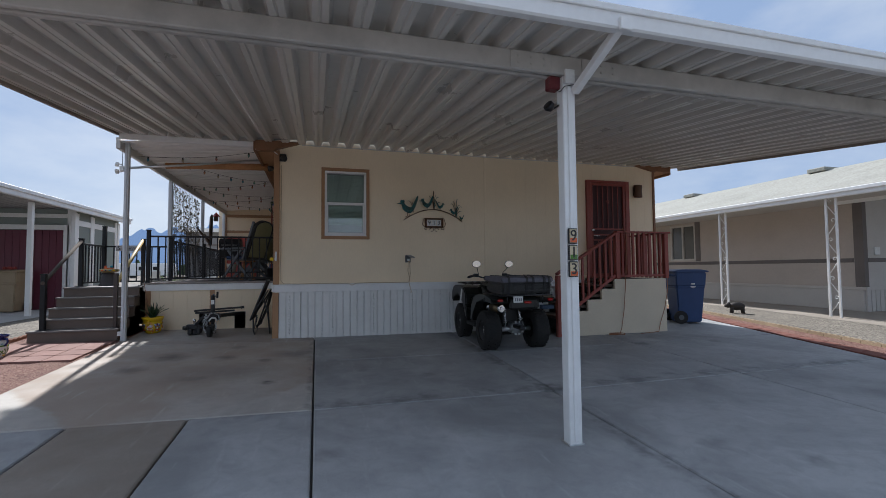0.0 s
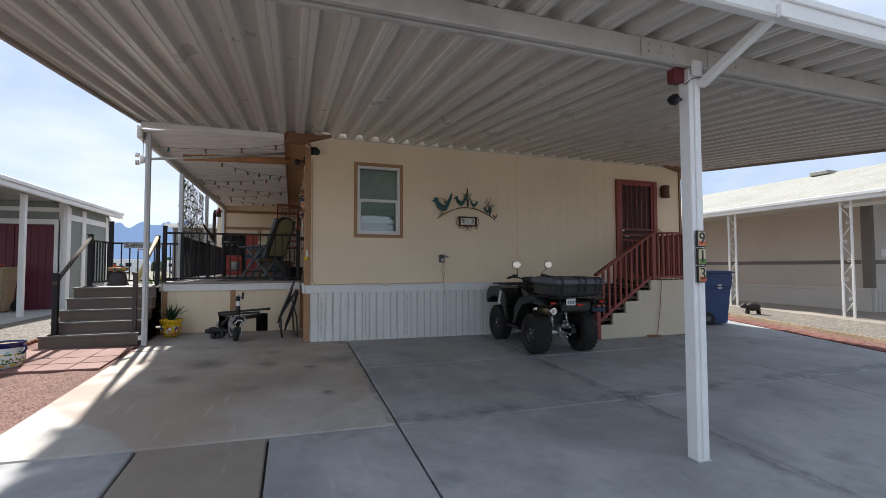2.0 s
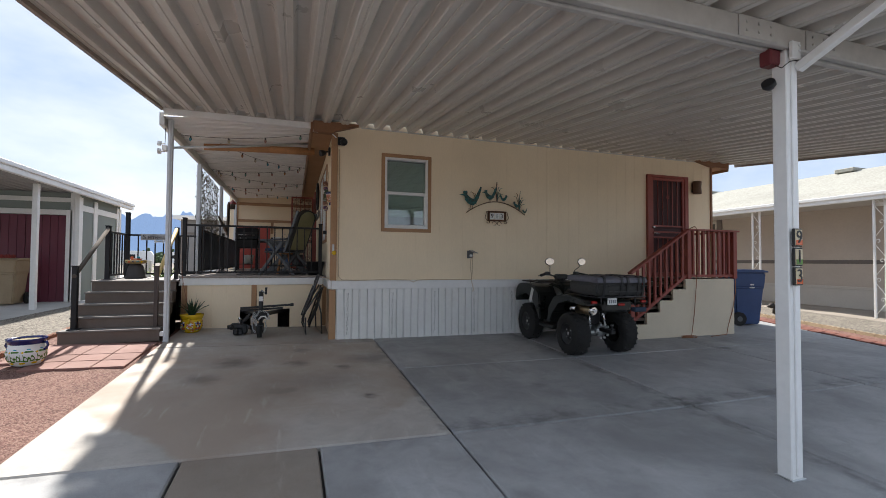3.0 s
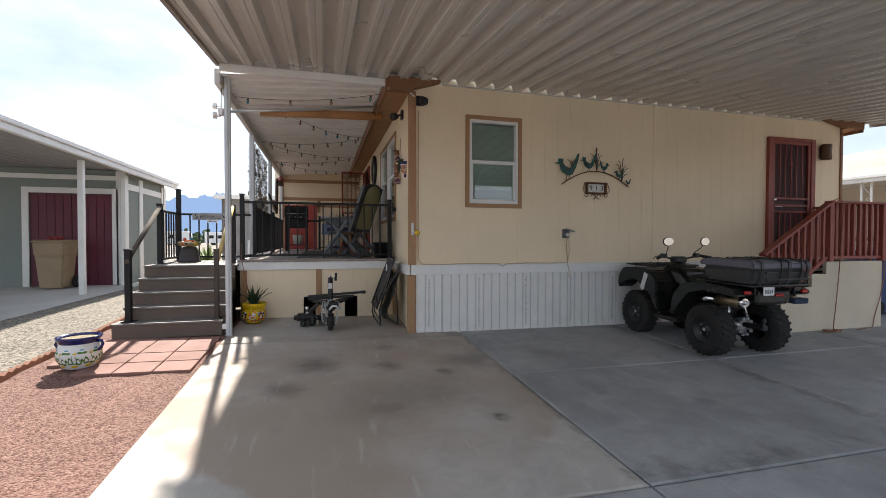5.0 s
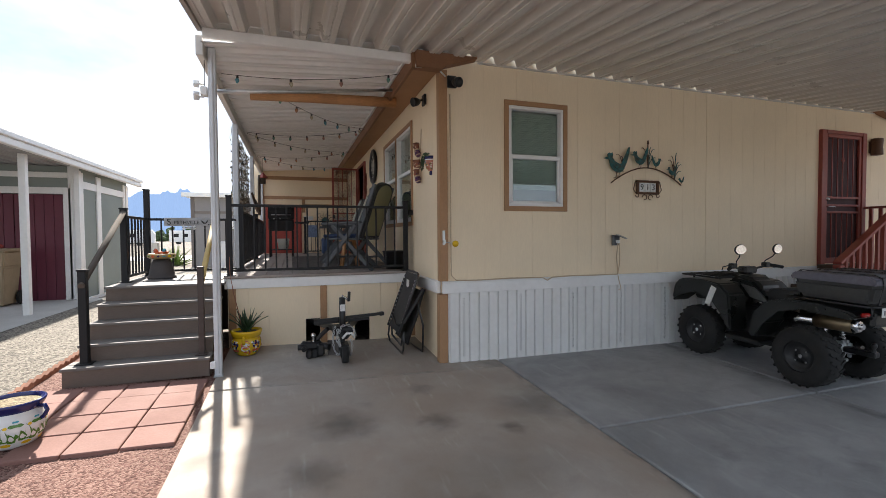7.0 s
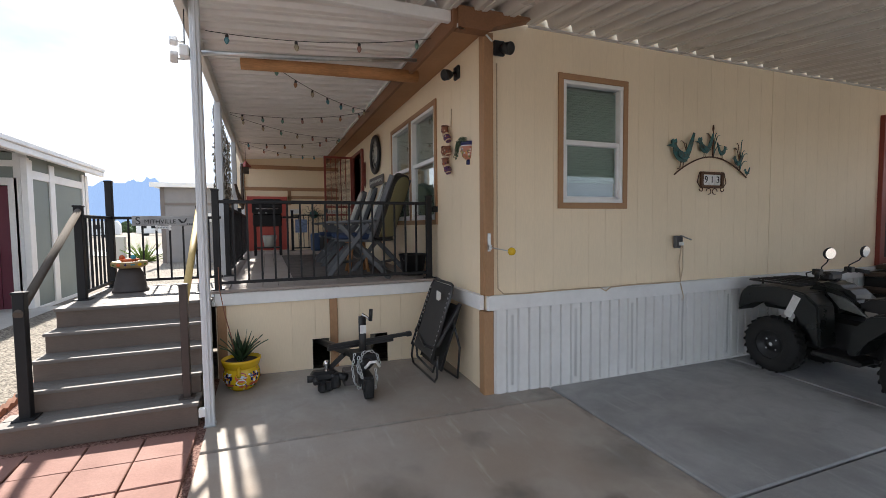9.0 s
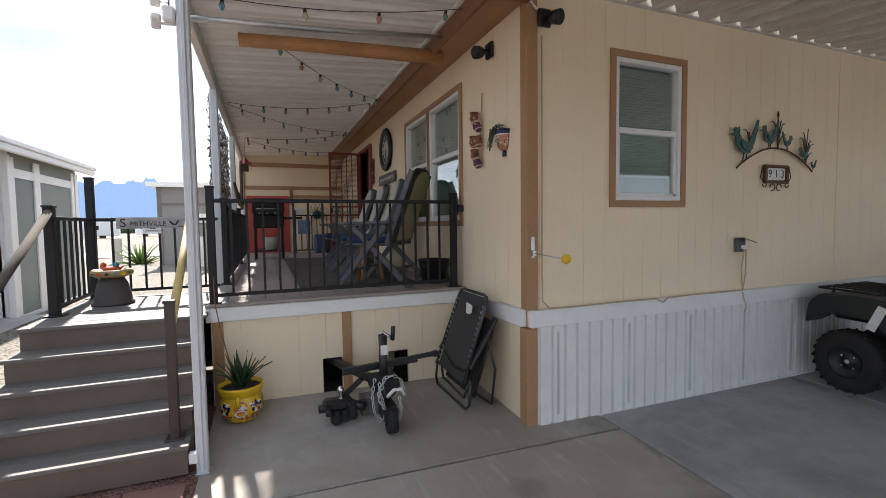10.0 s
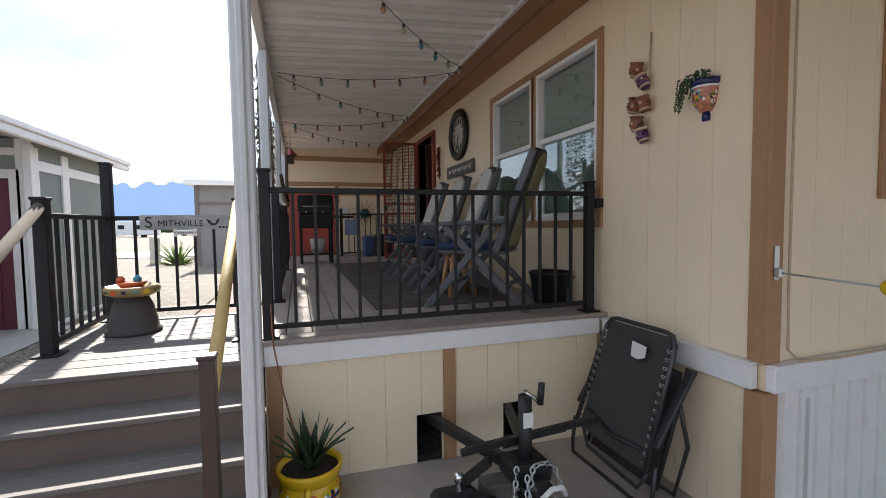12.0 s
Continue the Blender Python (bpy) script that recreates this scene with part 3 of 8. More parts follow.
roof = thing("roof", "low roof of the mobile home above the carport", "roof", kind="structure")
bm = B()
prism(bm, [(-0.95, 3.55), (-0.95, 3.58), (2.98, 4.25), (6.95, 3.58), (6.95, 3.55), (2.98, 4.2)], "y", YG - 0.02, 19.3)
part("roof_deck", bm, M_SHINGLE, roof)
bm = B()
prism(bm, [(-0.62, 3.57), (2.98, 4.18), (6.58, 3.57)], "y", YG + 0.02, YG + 0.1)
part("gable_infill", bm, M_SIDING, roof)
bm = B()
box(bm, -0.96, -0.925, YG - 0.10, 19.3, 3.40, 3.56, 0.004)
part("fascia", bm, M_FASCIA, roof, "brown painted fascia board")
bm = B()
box(bm, 6.92, 6.955, YG - 0.10, 19.3, 3.40, 3.56, 0.004)
part("fascia", bm, M_FASCIA, roof, "brown painted fascia board")
bm = B()
box(bm, -0.925, XS - 0.002, YG - 0.09, 19.0, 3.45, 3.47)
box(bm, HX1 + 0.002, 6.92, YG - 0.09, 19.0, 3.45, 3.47)
part("soffit", bm, M_TRIM, roof)
bm = B()
prism(bm, [(-0.925, 3.40), (-0.925, 3.56), (-0.24, 3.56), (-0.62, 3.44), (XS - 0.02, 3.40)], "y", YG - 0.13, YG - 0.022)
part("eave_return", bm, M_FASCIA, roof, "brown boxed eave end")
bm = B()
prism(bm, [(6.92, 3.44), (6.92, 3.56), (6.1, 3.56), (6.5, 3.47)], "y", YG - 0.13, YG - 0.022)
part("eave_return", bm, M_FASCIA, roof, "brown boxed eave end")

trims = thing("trim_corner", "tan painted corner boards and white skirting band", "trim", kind="structure")
bm = B()
box(bm, XS - 0.022, XS + 0.065, YG - 0.02, YG - 0.001, 1.30, 3.44, 0.003)
box(bm, XS - 0.022, XS - 0.002, YG - 0.001, YG + 0.07, 1.30, 3.44, 0.003)
part("corner_board", bm, M_TRIM, trims)
bm = B()
box(bm, HX1 - 0.03, HX1 + 0.02, YG - 0.02, YG - 0.001, 1.28, 3.5, 0.003)
part("corner_board", bm, M_FASCIA, trims)
bm = B()
box(bm, XS - 0.03, XS + 0.06, YG - 0.02, YG + 0.075, gz(XS, YG) - 0.02, 1.165, 0.004)
part("corner_board", bm, M_TRIM, trims)
bm = B()
box(bm, XS + 0.0, HX1, YG - 0.045, YG - 0.002, 1.175, 1.285, 0.004)
box(bm, XS + 0.0, HX1, YG - 0.055, YG - 0.002, 1.285, 1.30, 0.002)
part("band_board", bm, M_WHITE, trims)
bm = B()
box(bm, XS - 0.045, XS - 0.002, YG + 0.03, 8.57, 1.175, 1.285, 0.004)
box(bm, XS - 0.055, XS - 0.002, YG + 0.03, 8.57, 1.285, 1.30, 0.002)
part("band_board", bm, M_WHITE, trims)


# white ribbed metal skirting
def skirting():
    t = thing("skirting", "white ribbed metal skirting with vented strips", "skirting", kind="structure")
    x, k = XS + 0.065, 0
    while x < HX1 - 0.05:
        w = 0.33
        prof = [(x, YG - 0.010)]
        for u in (0.0, 1 / 3, 2 / 3):          # three flat ribs a panel, narrow grooves between
            e = x + w * u
            prof += [(e + 0.010, YG - 0.010), (e + 0.017, YG - 0.032), (e + w / 3 - 0.008, YG - 0.032), (e + w / 3 - 0.002, YG - 0.010)]
        bm = B()
        strip(bm, prof, (gz(x, YG) - 0.01, 0), (1.18, 0), "z")
        part("skirt_panel", bm, M_WHITE_DIRTY, t)
        if k % 2 == 0:
            bm = B()
            z = gz(x, YG) + 0.06
            while z < 1.12:
                for j in range(3):
                    cx = x + w * 0.5 + (j - 1) * 0.010
                    box(bm, cx - 0.0022, cx + 0.0022, YG - 0.0335, YG - 0.031, z + (j % 2) * 0.007, z + (j % 2) * 0.007 + 0.006)
                z += 0.016
            part("vent_slots", bm, M_DARK, t, "column of dark vent slots")
        x += w
        k += 1
    bm = B()
    box(bm, XS + 0.06, HX1, YG - 0.04, YG - 0.008, gz(2, YG) - 0.02, gz(2, YG) + 0.02)
    part("bottom_track", bm, M_WHITE_DIRTY, t)
    # sheet behind the panels, its hollow's shade put into the colour
    bm = B()
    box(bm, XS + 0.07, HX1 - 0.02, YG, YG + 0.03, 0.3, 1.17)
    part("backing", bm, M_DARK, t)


skirting()


# ---- windows ----
def sash_window(name, along, face, u0, u1, z0, z1, rail, label, blind_to=None):
    """A single hung window in a wall: tan casing, white frame, two glazed sashes, blind and dark room behind."""
    t = thing(name, label, "window", kind="structure")

    def bx(bm, a0, a1, d0, d1, lo, hi, bv=0.0):
        if along == "x":
            box(bm, a0, a1, face + d0, face + d1, lo, hi, bv)
        else:
            box(bm, face + d0, face + d1, a0, a1, lo, hi, bv)
    c = 0.052
    bm = B()
    bx(bm, u0 - c, u1 + c, -0.02, -0.001, z1, z1 + c, 0.003)
    bx(bm, u0 - c, u1 + c, -0.02, -0.001, z0 - c, z0, 0.003)
    bx(bm, u0 - c, u0, -0.02, -0.001, z0, z1, 0.003)
    bx(bm, u1, u1 + c, -0.02, -0.001, z0, z1, 0.003)
    part("casing", bm, M_TRIM, t, "tan painted casing")
    f = 0.036
    bm = B()
    bx(bm, u0, u1, -0.012, 0.07, z1 - f, z1, 0.004)
    bx(bm, u0, u1, -0.016, 0.07, z0, z0 + f, 0.004)
    bx(bm, u0, u0 + f, -0.012, 0.07, z0 + f, z1 - f, 0.004)
    bx(bm, u1 - f, u1, -0.012, 0.07, z0 + f, z1 - f, 0.004)
    part("window_frame", bm, M_WHITE, t, "white vinyl frame")
    bm = B()
    bx(bm, u0 + f, u1 - f, 0.0, 0.06, rail - 0.022, rail + 0.022, 0.004)
    part("meeting_rail", bm, M_WHITE, t)
    bm = B()
    s = 0.022
    bx(bm, u0 + f, u0 + f + s, 0.008, 0.04, z0 + f, rail - 0.022)
    bx(bm, u1 - f - s, u1 - f, 0.008, 0.04, z0 + f, rail - 0.022)
    bx(bm, u0 + f, u1 - f, 0.008, 0.04, z0 + f, z0 + f + s)
    part("lower_sash", bm, M_WHITE, t)
    for lo, hi, d in ((z0 + f, rail - 0.022, 0.024), (rail + 0.022, z1 - f, 0.044)):
        bm = B()
        bx(bm, u0 + f, u1 - f, d, d + 0.004, lo, hi)
        g = part("pane", bm, M_GLASS, t, "glass pane")
        g.visible_shadow = False
    b0 = z0 + f if blind_to is None else blind_to
    bm = B()
    z = z1 - f - 0.02
    while z > b0:
        bx(bm, u0 + f, u1 - f, 0.060, 0.072, z - 0.019, z - 0.001)
        z -= 0.022
    part("blind", bm, M_BLIND, t, "closed green horizontal blind")
    bm = B()
    bx(bm, u0 - 0.02, u1 + 0.02, 0.14, 0.16, z0 - 0.02, z1 + 0.02)
    part("room_backing", bm, M_ROOM, t)


sash_window("window_1", "x", YG, *WIN, 2.615, "white hung window in tan casing with green blind", 2.27)
sash_window("window_2", "y", XS, 8.67, 9.49, 1.95, 3.16, 2.60, "white hung window in tan casing with green blind")
sash_window("window_3", "y", XS, 9.56, 10.36, 1.95, 3.16, 2.60, "white hung window in tan casing with green blind")

# ---- carport ----
CX0, CX1, CY0, CY1 = -2.78, 7.2, 2.37, 7.44
SLOPE = 0.107


def cz(y):
    return HTOP - 0.01 - SLOPE * (CY1 - y)


carport = thing("carport", "white ribbed metal carport roof with a steel beam", "carport", kind="structure")
per = (CX1 - CX0) / 40
for i in range(40):
    x = CX0 + i * per
    prof = [(x, 0.0), (x + 0.035, 0.0), (x + 0.040, 0.007), (x + 0.050, 0.007), (x + 0.055, 0.0), (x + 0.095, 0.0), (x + 0.101, 0.012), (x + 0.118, 0.066),
            (x + 0.128, 0.074), (x + per - 0.038, 0.074), (x + per - 0.028, 0.066), (x + per - 0.008, 0.010), (x + per, 0.0)]
    bm = B()
    strip(bm, prof, (CY0, cz(CY0)), (CY1 + (0.08 if x < -0.9 else 0.05), cz(CY1)), "y")
    part("roof_pan", bm, M_PAN, carport)
bm = B()
z = cz(CY0)
box(bm, CX0 - 0.02, CX1 + 0.02, CY0 - 0.07, CY0 + 0.004, z - 0.014, z + 0.12, 0.012)
box(bm, CX0 - 0.02, CX1 + 0.02, CY0 - 0.085, CY0 - 0.068, z + 0.085, z + 0.13, 0.005)
part("front_fascia", bm, M_WHITE, carport, "white front gutter")
for x0, x1 in ((CX0 - 0.035, CX0), (CX1, CX1 + 0.035)):
    bm = B()
    vs = box(bm, x0, x1, CY0, CY1 + 0.05, 0, 0.15)
    for v in vs:
        v.co.z += cz(v.co.y) - 0.04
    part("side_fascia", bm, M_GUTTER, carport, "edge gutter coloured dark brown for shade")
bm = B()
zb = cz(2.88)
for y0, y1 in ((2.82, 2.865), (2.895, 2.94)):
    box(bm, CX0, CX1, y0, y1, zb - 0.145, zb - 0.004, 0.008)
box(bm, CX0, CX1, 2.865, 2.895, zb - 0.125, zb - 0.03)
part("beam", bm, M_BEAM, carport, "dull white steel beam")
bm = B()
for x in (1.45, 2.02):
    box(bm, x - 0.16, x + 0.16, 2.812, 2.819, zb - 0.14, zb - 0.012, 0.002)
    for i in (-0.1, 0.0, 0.1):
        for k in (-0.1, -0.05):
            tube(bm, [(x + i, 2.813, zb + k), (x + i, 2.804, zb + k)], 0.009, 6)
part("splice_plate", bm, M_BEAM, carport)
bm = B()
box(bm, CX0, -0.9, CY1 + 0.02, CY1 + 0.075, HTOP - 0.10, HTOP - 0.015, 0.006)
part("header_bar", bm, M_WHITE, carport, "white header bar over the deck")
# panel added to block sky and sun leaking through the open pan ends
bm = B()
box(bm, CX0, HX1 + 0.3, CY1 + 0.082, CY1 + 0.09, HTOP - 0.03, HTOP + 0.08)
part("end_closure", bm, M_PAN, carport)
bm = B()
box(bm, -0.24, HX1, YG - 0.03, YG - 0.006, HTOP - 0.02, HTOP - 0.004)
part("wall_rail", bm, M_PAN, carport)


def post(name, x, y, z1, w, d, mat, label):
    """A boxed metal post: two channels and a proud front rib, with a foot plate."""
    t = thing(name, label, "post", "carport posts")
    g = gz(x, y)
    bm = B()
    box(bm, x - w / 2, x + w / 2, y - d / 2, y + d / 2, g, z1, 0.006)
    part("shaft", bm, mat, t)
    bm = B()
    box(bm, x - w * 0.17, x + w * 0.17, y - d / 2 - 0.012, y - d / 2 + 0.002, g + 0.03, z1 - 0.02, 0.004)
    part("rib", bm, mat, t)
    bm = B()
    box(bm, x - w * 0.62, x + w * 0.62, y - d * 0.62, y + d * 0.62, g - 0.004, g + 0.012, 0.003)
    part("foot_plate", bm, M_GALV, t)
    return t


fpost = post("carport_post", 1.76, 2.88, zb - 0.146, 0.10, 0.09, M_WHITE, "white metal carport post carrying house number tiles")
bm = B()
bar(bm, (1.80, 2.825, 2.80), (1.82, 2.325, cz(CY0) + 0.02), 0.055, 0.05, bevel=0.004)
box(bm, 1.78, 1.86, 2.27, 2.302, cz(CY0) - 0.03, cz(CY0) + 0.05, 0.004)
part("brace", bm, M_WHITE, fpost, "white diagonal brace")
bm = B()
box(bm, 1.715, 1.79, 2.80, 2.822, 2.85, 2.955, 0.003)
for z in (2.90, 2.93):
    tube(bm, [(1.775, 2.802, z), (1.775, 2.795, z)], 0.008, 6)
part("cap_bracket", bm, M_WHITE, fpost)
lpost = post("carport_post", -2.735, 7.66, HTOP - 0.11, 0.062, 0.062, M_POST_GREY, "slim grey metal post beside the steps")
bm = B()
box(bm, -2.80, -2.755, 7.615, 7.66, gz(-2.7, 7.66) + 0.08, gz(-2.7, 7.66) + 0.14, 0.004)
part("downspout_elbow", bm, M_WHITE, lpost)

# ---- deck with its cover ----
DZ, DY0, DY1, DX0 = 1.335, 8.6, 15.1, -2.77
cover = thing("deck_cover", "white ribbed metal cover over the deck", "awning", kind="structure")
n = 36
per = (15.55 - 7.5) / n


def dz(x):
    return 3.44 + (x + 2.8) / 1.85 * 0.12


for i in range(n):
    y = 7.5 + i * per
    bm = B()
    pr = [(y, 0.0), (y + 0.05, 0.0), (y + 0.056, 0.006), (y + 0.07, 0.006), (y + 0.076, 0.0), (y + 0.12, 0.0), (y + 0.14, 0.035), (y + per - 0.02, 0.035), (y + per, 0.0)]
    strip(bm, pr, (-2.8, dz(-2.8)), (-0.955, dz(-0.955)), "x")
    part("roof_pan", bm, M_PAN_DECK, cover)
bm = B()
box(bm, -2.84, -2.78, 7.52, 15.6, 3.33, 3.50, 0.006)
part("edge_beam", bm, M_PAN, cover, "off-white edge beam")
bm = B()
box(bm, -0.985, -0.962, 7.52, 15.55, 3.53, 3.575)
part("ledger", bm, M_WHITE, cover)
for y in (10.0, 12.6, 15.3):
    t = thing("deck_post", "slim grey metal post holding the deck cover", "post", "deck posts")
    bm = B()
    box(bm, -2.845, -2.78, y - 0.032, y + 0.032, gz(-3, y), 3.33, 0.005)
    part("shaft", bm, M_POST_GREY, t)
    bm = B()
    box(bm, -2.852, -2.845, y - 0.012, y + 0.012, 0.6, 3.3, 0.002)
    box(bm, -2.78, -2.773, y - 0.012, y + 0.012, 0.6, 3.3, 0.002)
    part("rib", bm, M_POST_GREY, t)

deck = thing("deck", "raised dark composite deck with cream skirting and white rim", "deck", kind="structure")
bm = B()
box(bm, DX0, XS - 0.058, DY0 - 0.03, DY0 - 0.002, 1.195, 1.305, 0.004)
box(bm, DX0 - 0.03, DX0 - 0.002, DY0 - 0.03, DY1, 1.195, 1.305, 0.004)
part("rim_board", bm, M_WHITE, deck, "white rim board")
# solid near-black slab under the boards, underdeck shade put into its colour
bm = B()
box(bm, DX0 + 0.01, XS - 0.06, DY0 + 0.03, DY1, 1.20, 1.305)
part("dark_underdeck", bm, M_DARK, deck)
HOLES = [(-1.95, -1.79, 0.4, 0.81), (-1.39, -1.21, 0.4, 0.805)]
siding(deck, "x", DY0, DX0, XS - 0.005, gz(-2, DY0) - 0.01, 1.195, HOLES, M_SIDING, depth=0.012)
bm = B()
for x0, x1, lo, hi in holes_cut(DX0 + 0.01, XS - 0.01, 0.45, 1.19, HOLES):
    box(bm, x0, x1, DY0 + 0.012, DY0 + 0.025, lo, hi)
part("skirt_backing", bm, M_SIDING, deck)
bm = B()
box(bm, DX0, DX0 + 0.012, DY0 + 0.03, DY1, 0.45, 1.19)
part("skirt_side", bm, M_SIDING, deck)
bm = B()
for x in (-1.785, -0.70, -2.76):
    box(bm, x, x + 0.075, DY0 - 0.018, DY0 - 0.001, gz(-2, DY0) - 0.005, 1.194, 0.003)
    part("skirt_batten", bm, M_TRIM, deck, "tan batten")
    bm = B()
bm.free()
# boards run along x at the front edge and along y behind
bm = B()
box(bm, DX0 - 0.03, XS - 0.003, DY0 - 0.045, DY0 + 0.09, 1.309, DZ, 0.004)
part("deck_board", bm, M_DECKING, deck)
x = DX0 - 0.03
while x < XS - 0.05:
    bm = B()
    box(bm, x, min(x + 0.136, XS - 0.004), DY0 + 0.096, DY1 + 0.3, 1.309, DZ, 0.003)
    part("deck_board", bm, M_DECKING, deck)
    x += 0.142

# back shed closing the deck
shed = thing("wall_back", "cream panel wall with tan battens behind the deck", "wall", kind="structure")
bm = B()
box(bm, -3.0, XS, 15.52, 15.6, 0.5, 3.75)
part("wall_core", bm, M_SIDING, shed)
bm = B()
for a in ((-2.84, XS - 0.01, 3.24, 3.33), (-2.84, XS - 0.01, 2.74, 2.82), (-1.84, -1.76, 2.40, 2.74), (-2.84, -2.76, 1.33, 3.24), (-1.84, XS - 0.01, 2.55, 2.62)):
    box(bm, a[0], a[1], 15.495, 15.519, a[2], a[3], 0.003)
part("batten", bm, M_TRIM, shed)
bm = B()
box(bm, -2.74, -1.86, 15.48, 15.515, 1.34, 2.6, 0.005)
part("red_panel", bm, material("coral_red", (0.42, 0.07, 0.05), 0.6), shed, "coral red painted door")

# ---- steps and landing ----
LX0, LX1, LY0, LY1, LZ = -3.86, -2.80, 8.44, 9.80, 1.282
stair = thing("steps", "brown composite steps rising to a grey landing", "steps", kind="structure")
for i in range(4):
    y0 = 7.63 + i * 0.203
    z1 = LZ - 0.148 * (4 - i)
    x0 = LX0 - (0.05 if i == 0 else 0.0)
    bm = B()
    box(bm, x0 + 0.01, LX1 - 0.01, y0 + 0.02, y0 + 0.05, max(z1 - 0.17, gz(-3.3, y0) - 0.02), z1 - 0.024)
    part("riser", bm, M_RISER, stair)
    for k in range(2):
        bm = B()
        box(bm, x0, LX1, y0 + k * 0.128, y0 + k * 0.128 + (0.124 if k == 0 else 0.12), z1 - 0.024, z1, 0.004)
        part("tread_board", bm, M_TREAD, stair)
    bm = B()
    for x in (x0 + 0.01, LX1 - 0.03):
        box(bm, x, x + 0.02, y0 + 0.05, LY0 + 0.05, gz(-3.3, y0) - 0.03, z1 - 0.025)
    part("stringer", bm, M_RISER, stair)
bm = B()
box(bm, LX0 + 0.01, LX1 - 0.01, LY0 + 0.02, LY0 + 0.05, LZ - 0.17, LZ - 0.024)
part("riser", bm, M_RISER, stair)
bm = B()
box(bm, LX0 + 0.01, LX0 + 0.03, LY0 + 0.05, LY1, gz(-3.9, 9) - 0.05, LZ - 0.026)
box(bm, LX0 + 0.03, LX1, LY1 - 0.03, LY1, gz(-3.9, 9) - 0.05, LZ - 0.026)
part("stringer", bm, M_RISER, stair)
y = LY0
while y < LY1 - 0.02:
    bm = B()
    box(bm, LX0, LX1 + 0.02, y, min(y + 0.136, LY1), LZ - 0.024, LZ, 0.003)
    part("landing_board", bm, M_TREAD, stair)
    y += 0.141


def newel(parent, x, y, z0, z1, w=0.055, mat=None):
    bm = B()
    box(bm, x - w / 2, x + w / 2, y - w / 2, y + w / 2, z0, z1, 0.004)
    box(bm, x - w * 0.6, x + w * 0.6, y - w * 0.6, y + w * 0.6, z1 - 0.004, z1 + 0.012, 0.004)
    p = part("newel", bm, mat or M_BLACK_METAL, parent)
    bm = B()
    box(bm, x - w, x + w, y - w, y + w, z0, z0 + 0.01, 0.003)
    part("base_plate", bm, mat or M_BLACK_METAL, p)


def rail_run(parent, p0, p1, z0, z1, gap=0.112, mat=None, h=0.03):
    """Top and bottom rails with upright balusters between two plan points."""
    mat = mat or M_BLACK_METAL
    a, b = Vector((*p0, 0)), Vector((*p1, 0))
    bm = B()
    bar(bm, a + Vector((0, 0, z1)), b + Vector((0, 0, z1)), 0.035, h, bevel=0.004)
    part("top_rail", bm, mat, parent)
    bm = B()
    bar(bm, a + Vector((0, 0, z0)), b + Vector((0, 0, z0)), 0.03, 0.028, bevel=0.004)
    part("bottom_rail", bm, mat, parent)
    n = max(2, round((b - a).length / gap))
    for i in range(1, n):
        p = a.lerp(b, i / n)
        bm = B()
        bar(bm, p + Vector((0, 0, z0 + 0.012)), p + Vector((0, 0, z1 - 0.012)), 0.017, 0.017)
        part("baluster", bm, mat, parent)


front_rail = thing("deck_railing", "black metal railing along the deck front", "railing")
newel(front_rail, -0.74, 8.635, DZ, 2.19)
newel(front_rail, -2.745, 8.635, DZ, 2.22)
rail_run(front_rail, (-2.72, 8.635), (-0.765, 8.635), DZ + 0.06, 2.12)
bm = B()
box(bm, -0.70, XS - 0.002, 8.61, 8.66, 2.03, 2.09, 0.004)
part("wall_bracket", bm, M_BLACK_METAL, front_rail)
side_rail = thing("deck_railing", "black metal railing along the deck's outer side", "railing")
rail_run(side_rail, (-2.745, 9.86), (-2.745, 12.5), DZ + 0.06, 2.12)
rail_run(side_rail, (-2.745, 12.55), (-2.745, 15.0), DZ + 0.06, 2.12)
newel(side_rail, -2.745, 9.83, DZ, 2.2)
newel(side_rail, -2.745, 12.52, DZ, 2.2)
back_rail = thing("deck_railing", "black metal railing at the deck's far end", "railing")
newel(back_rail, -1.78, 15.0, DZ, 2.25)
rail_run(back_rail, (-1.75, 15.0), (XS - 0.02, 15.0), DZ + 0.06, 2.15)
gate_rail = thing("landing_railing", "black metal railing round the landing", "railing")
newel(gate_rail, -3.81, 8.88, LZ, 2.08, 0.06)
newel(gate_rail, -3.83, 9.77, LZ, 2.37, 0.06)
newel(gate_rail, -2.90, 8.88, LZ, 2.08, 0.055)
rail_run(gate_rail, (-3.81, 8.91), (-3.83, 9.74), LZ + 0.06, 2.0, 0.12)
rail_run(gate_rail, (-3.80, 9.77), (-2.80, 9.77), LZ + 0.06, 2.0, 0.13)
step_rail = thing("stair_railing", "short metal posts with a grey and a yellow handrail pole", "railing")
newel(step_rail, -3.78, 7.77, 0.69, 1.49, 0.06)
newel(step_rail, -2.885, 7.77, 0.69, 1.49, 0.05, M_BROWN_METAL)
bm = B()
tube(bm, [(-3.78, 7.73, 1.36), (-3.80, 8.84, 2.04)], 0.026, 12)
part("handrail", bm, material("weathered_pole", (0.11, 0.095, 0.082), 0.9, spec=0.15, stretch=(6, 1, 1)), step_rail, "weathered grey wooden pole")
bm = B()
tube(bm, [(-2.885, 7.80, 1.36), (-2.90, 8.84, 2.06)], 0.026, 12)
part("handrail", bm, material("yellow_pole", (0.5, 0.37, 0.15), 0.6, stretch=(6, 1, 1)), step_rail, "yellowed wooden pole")

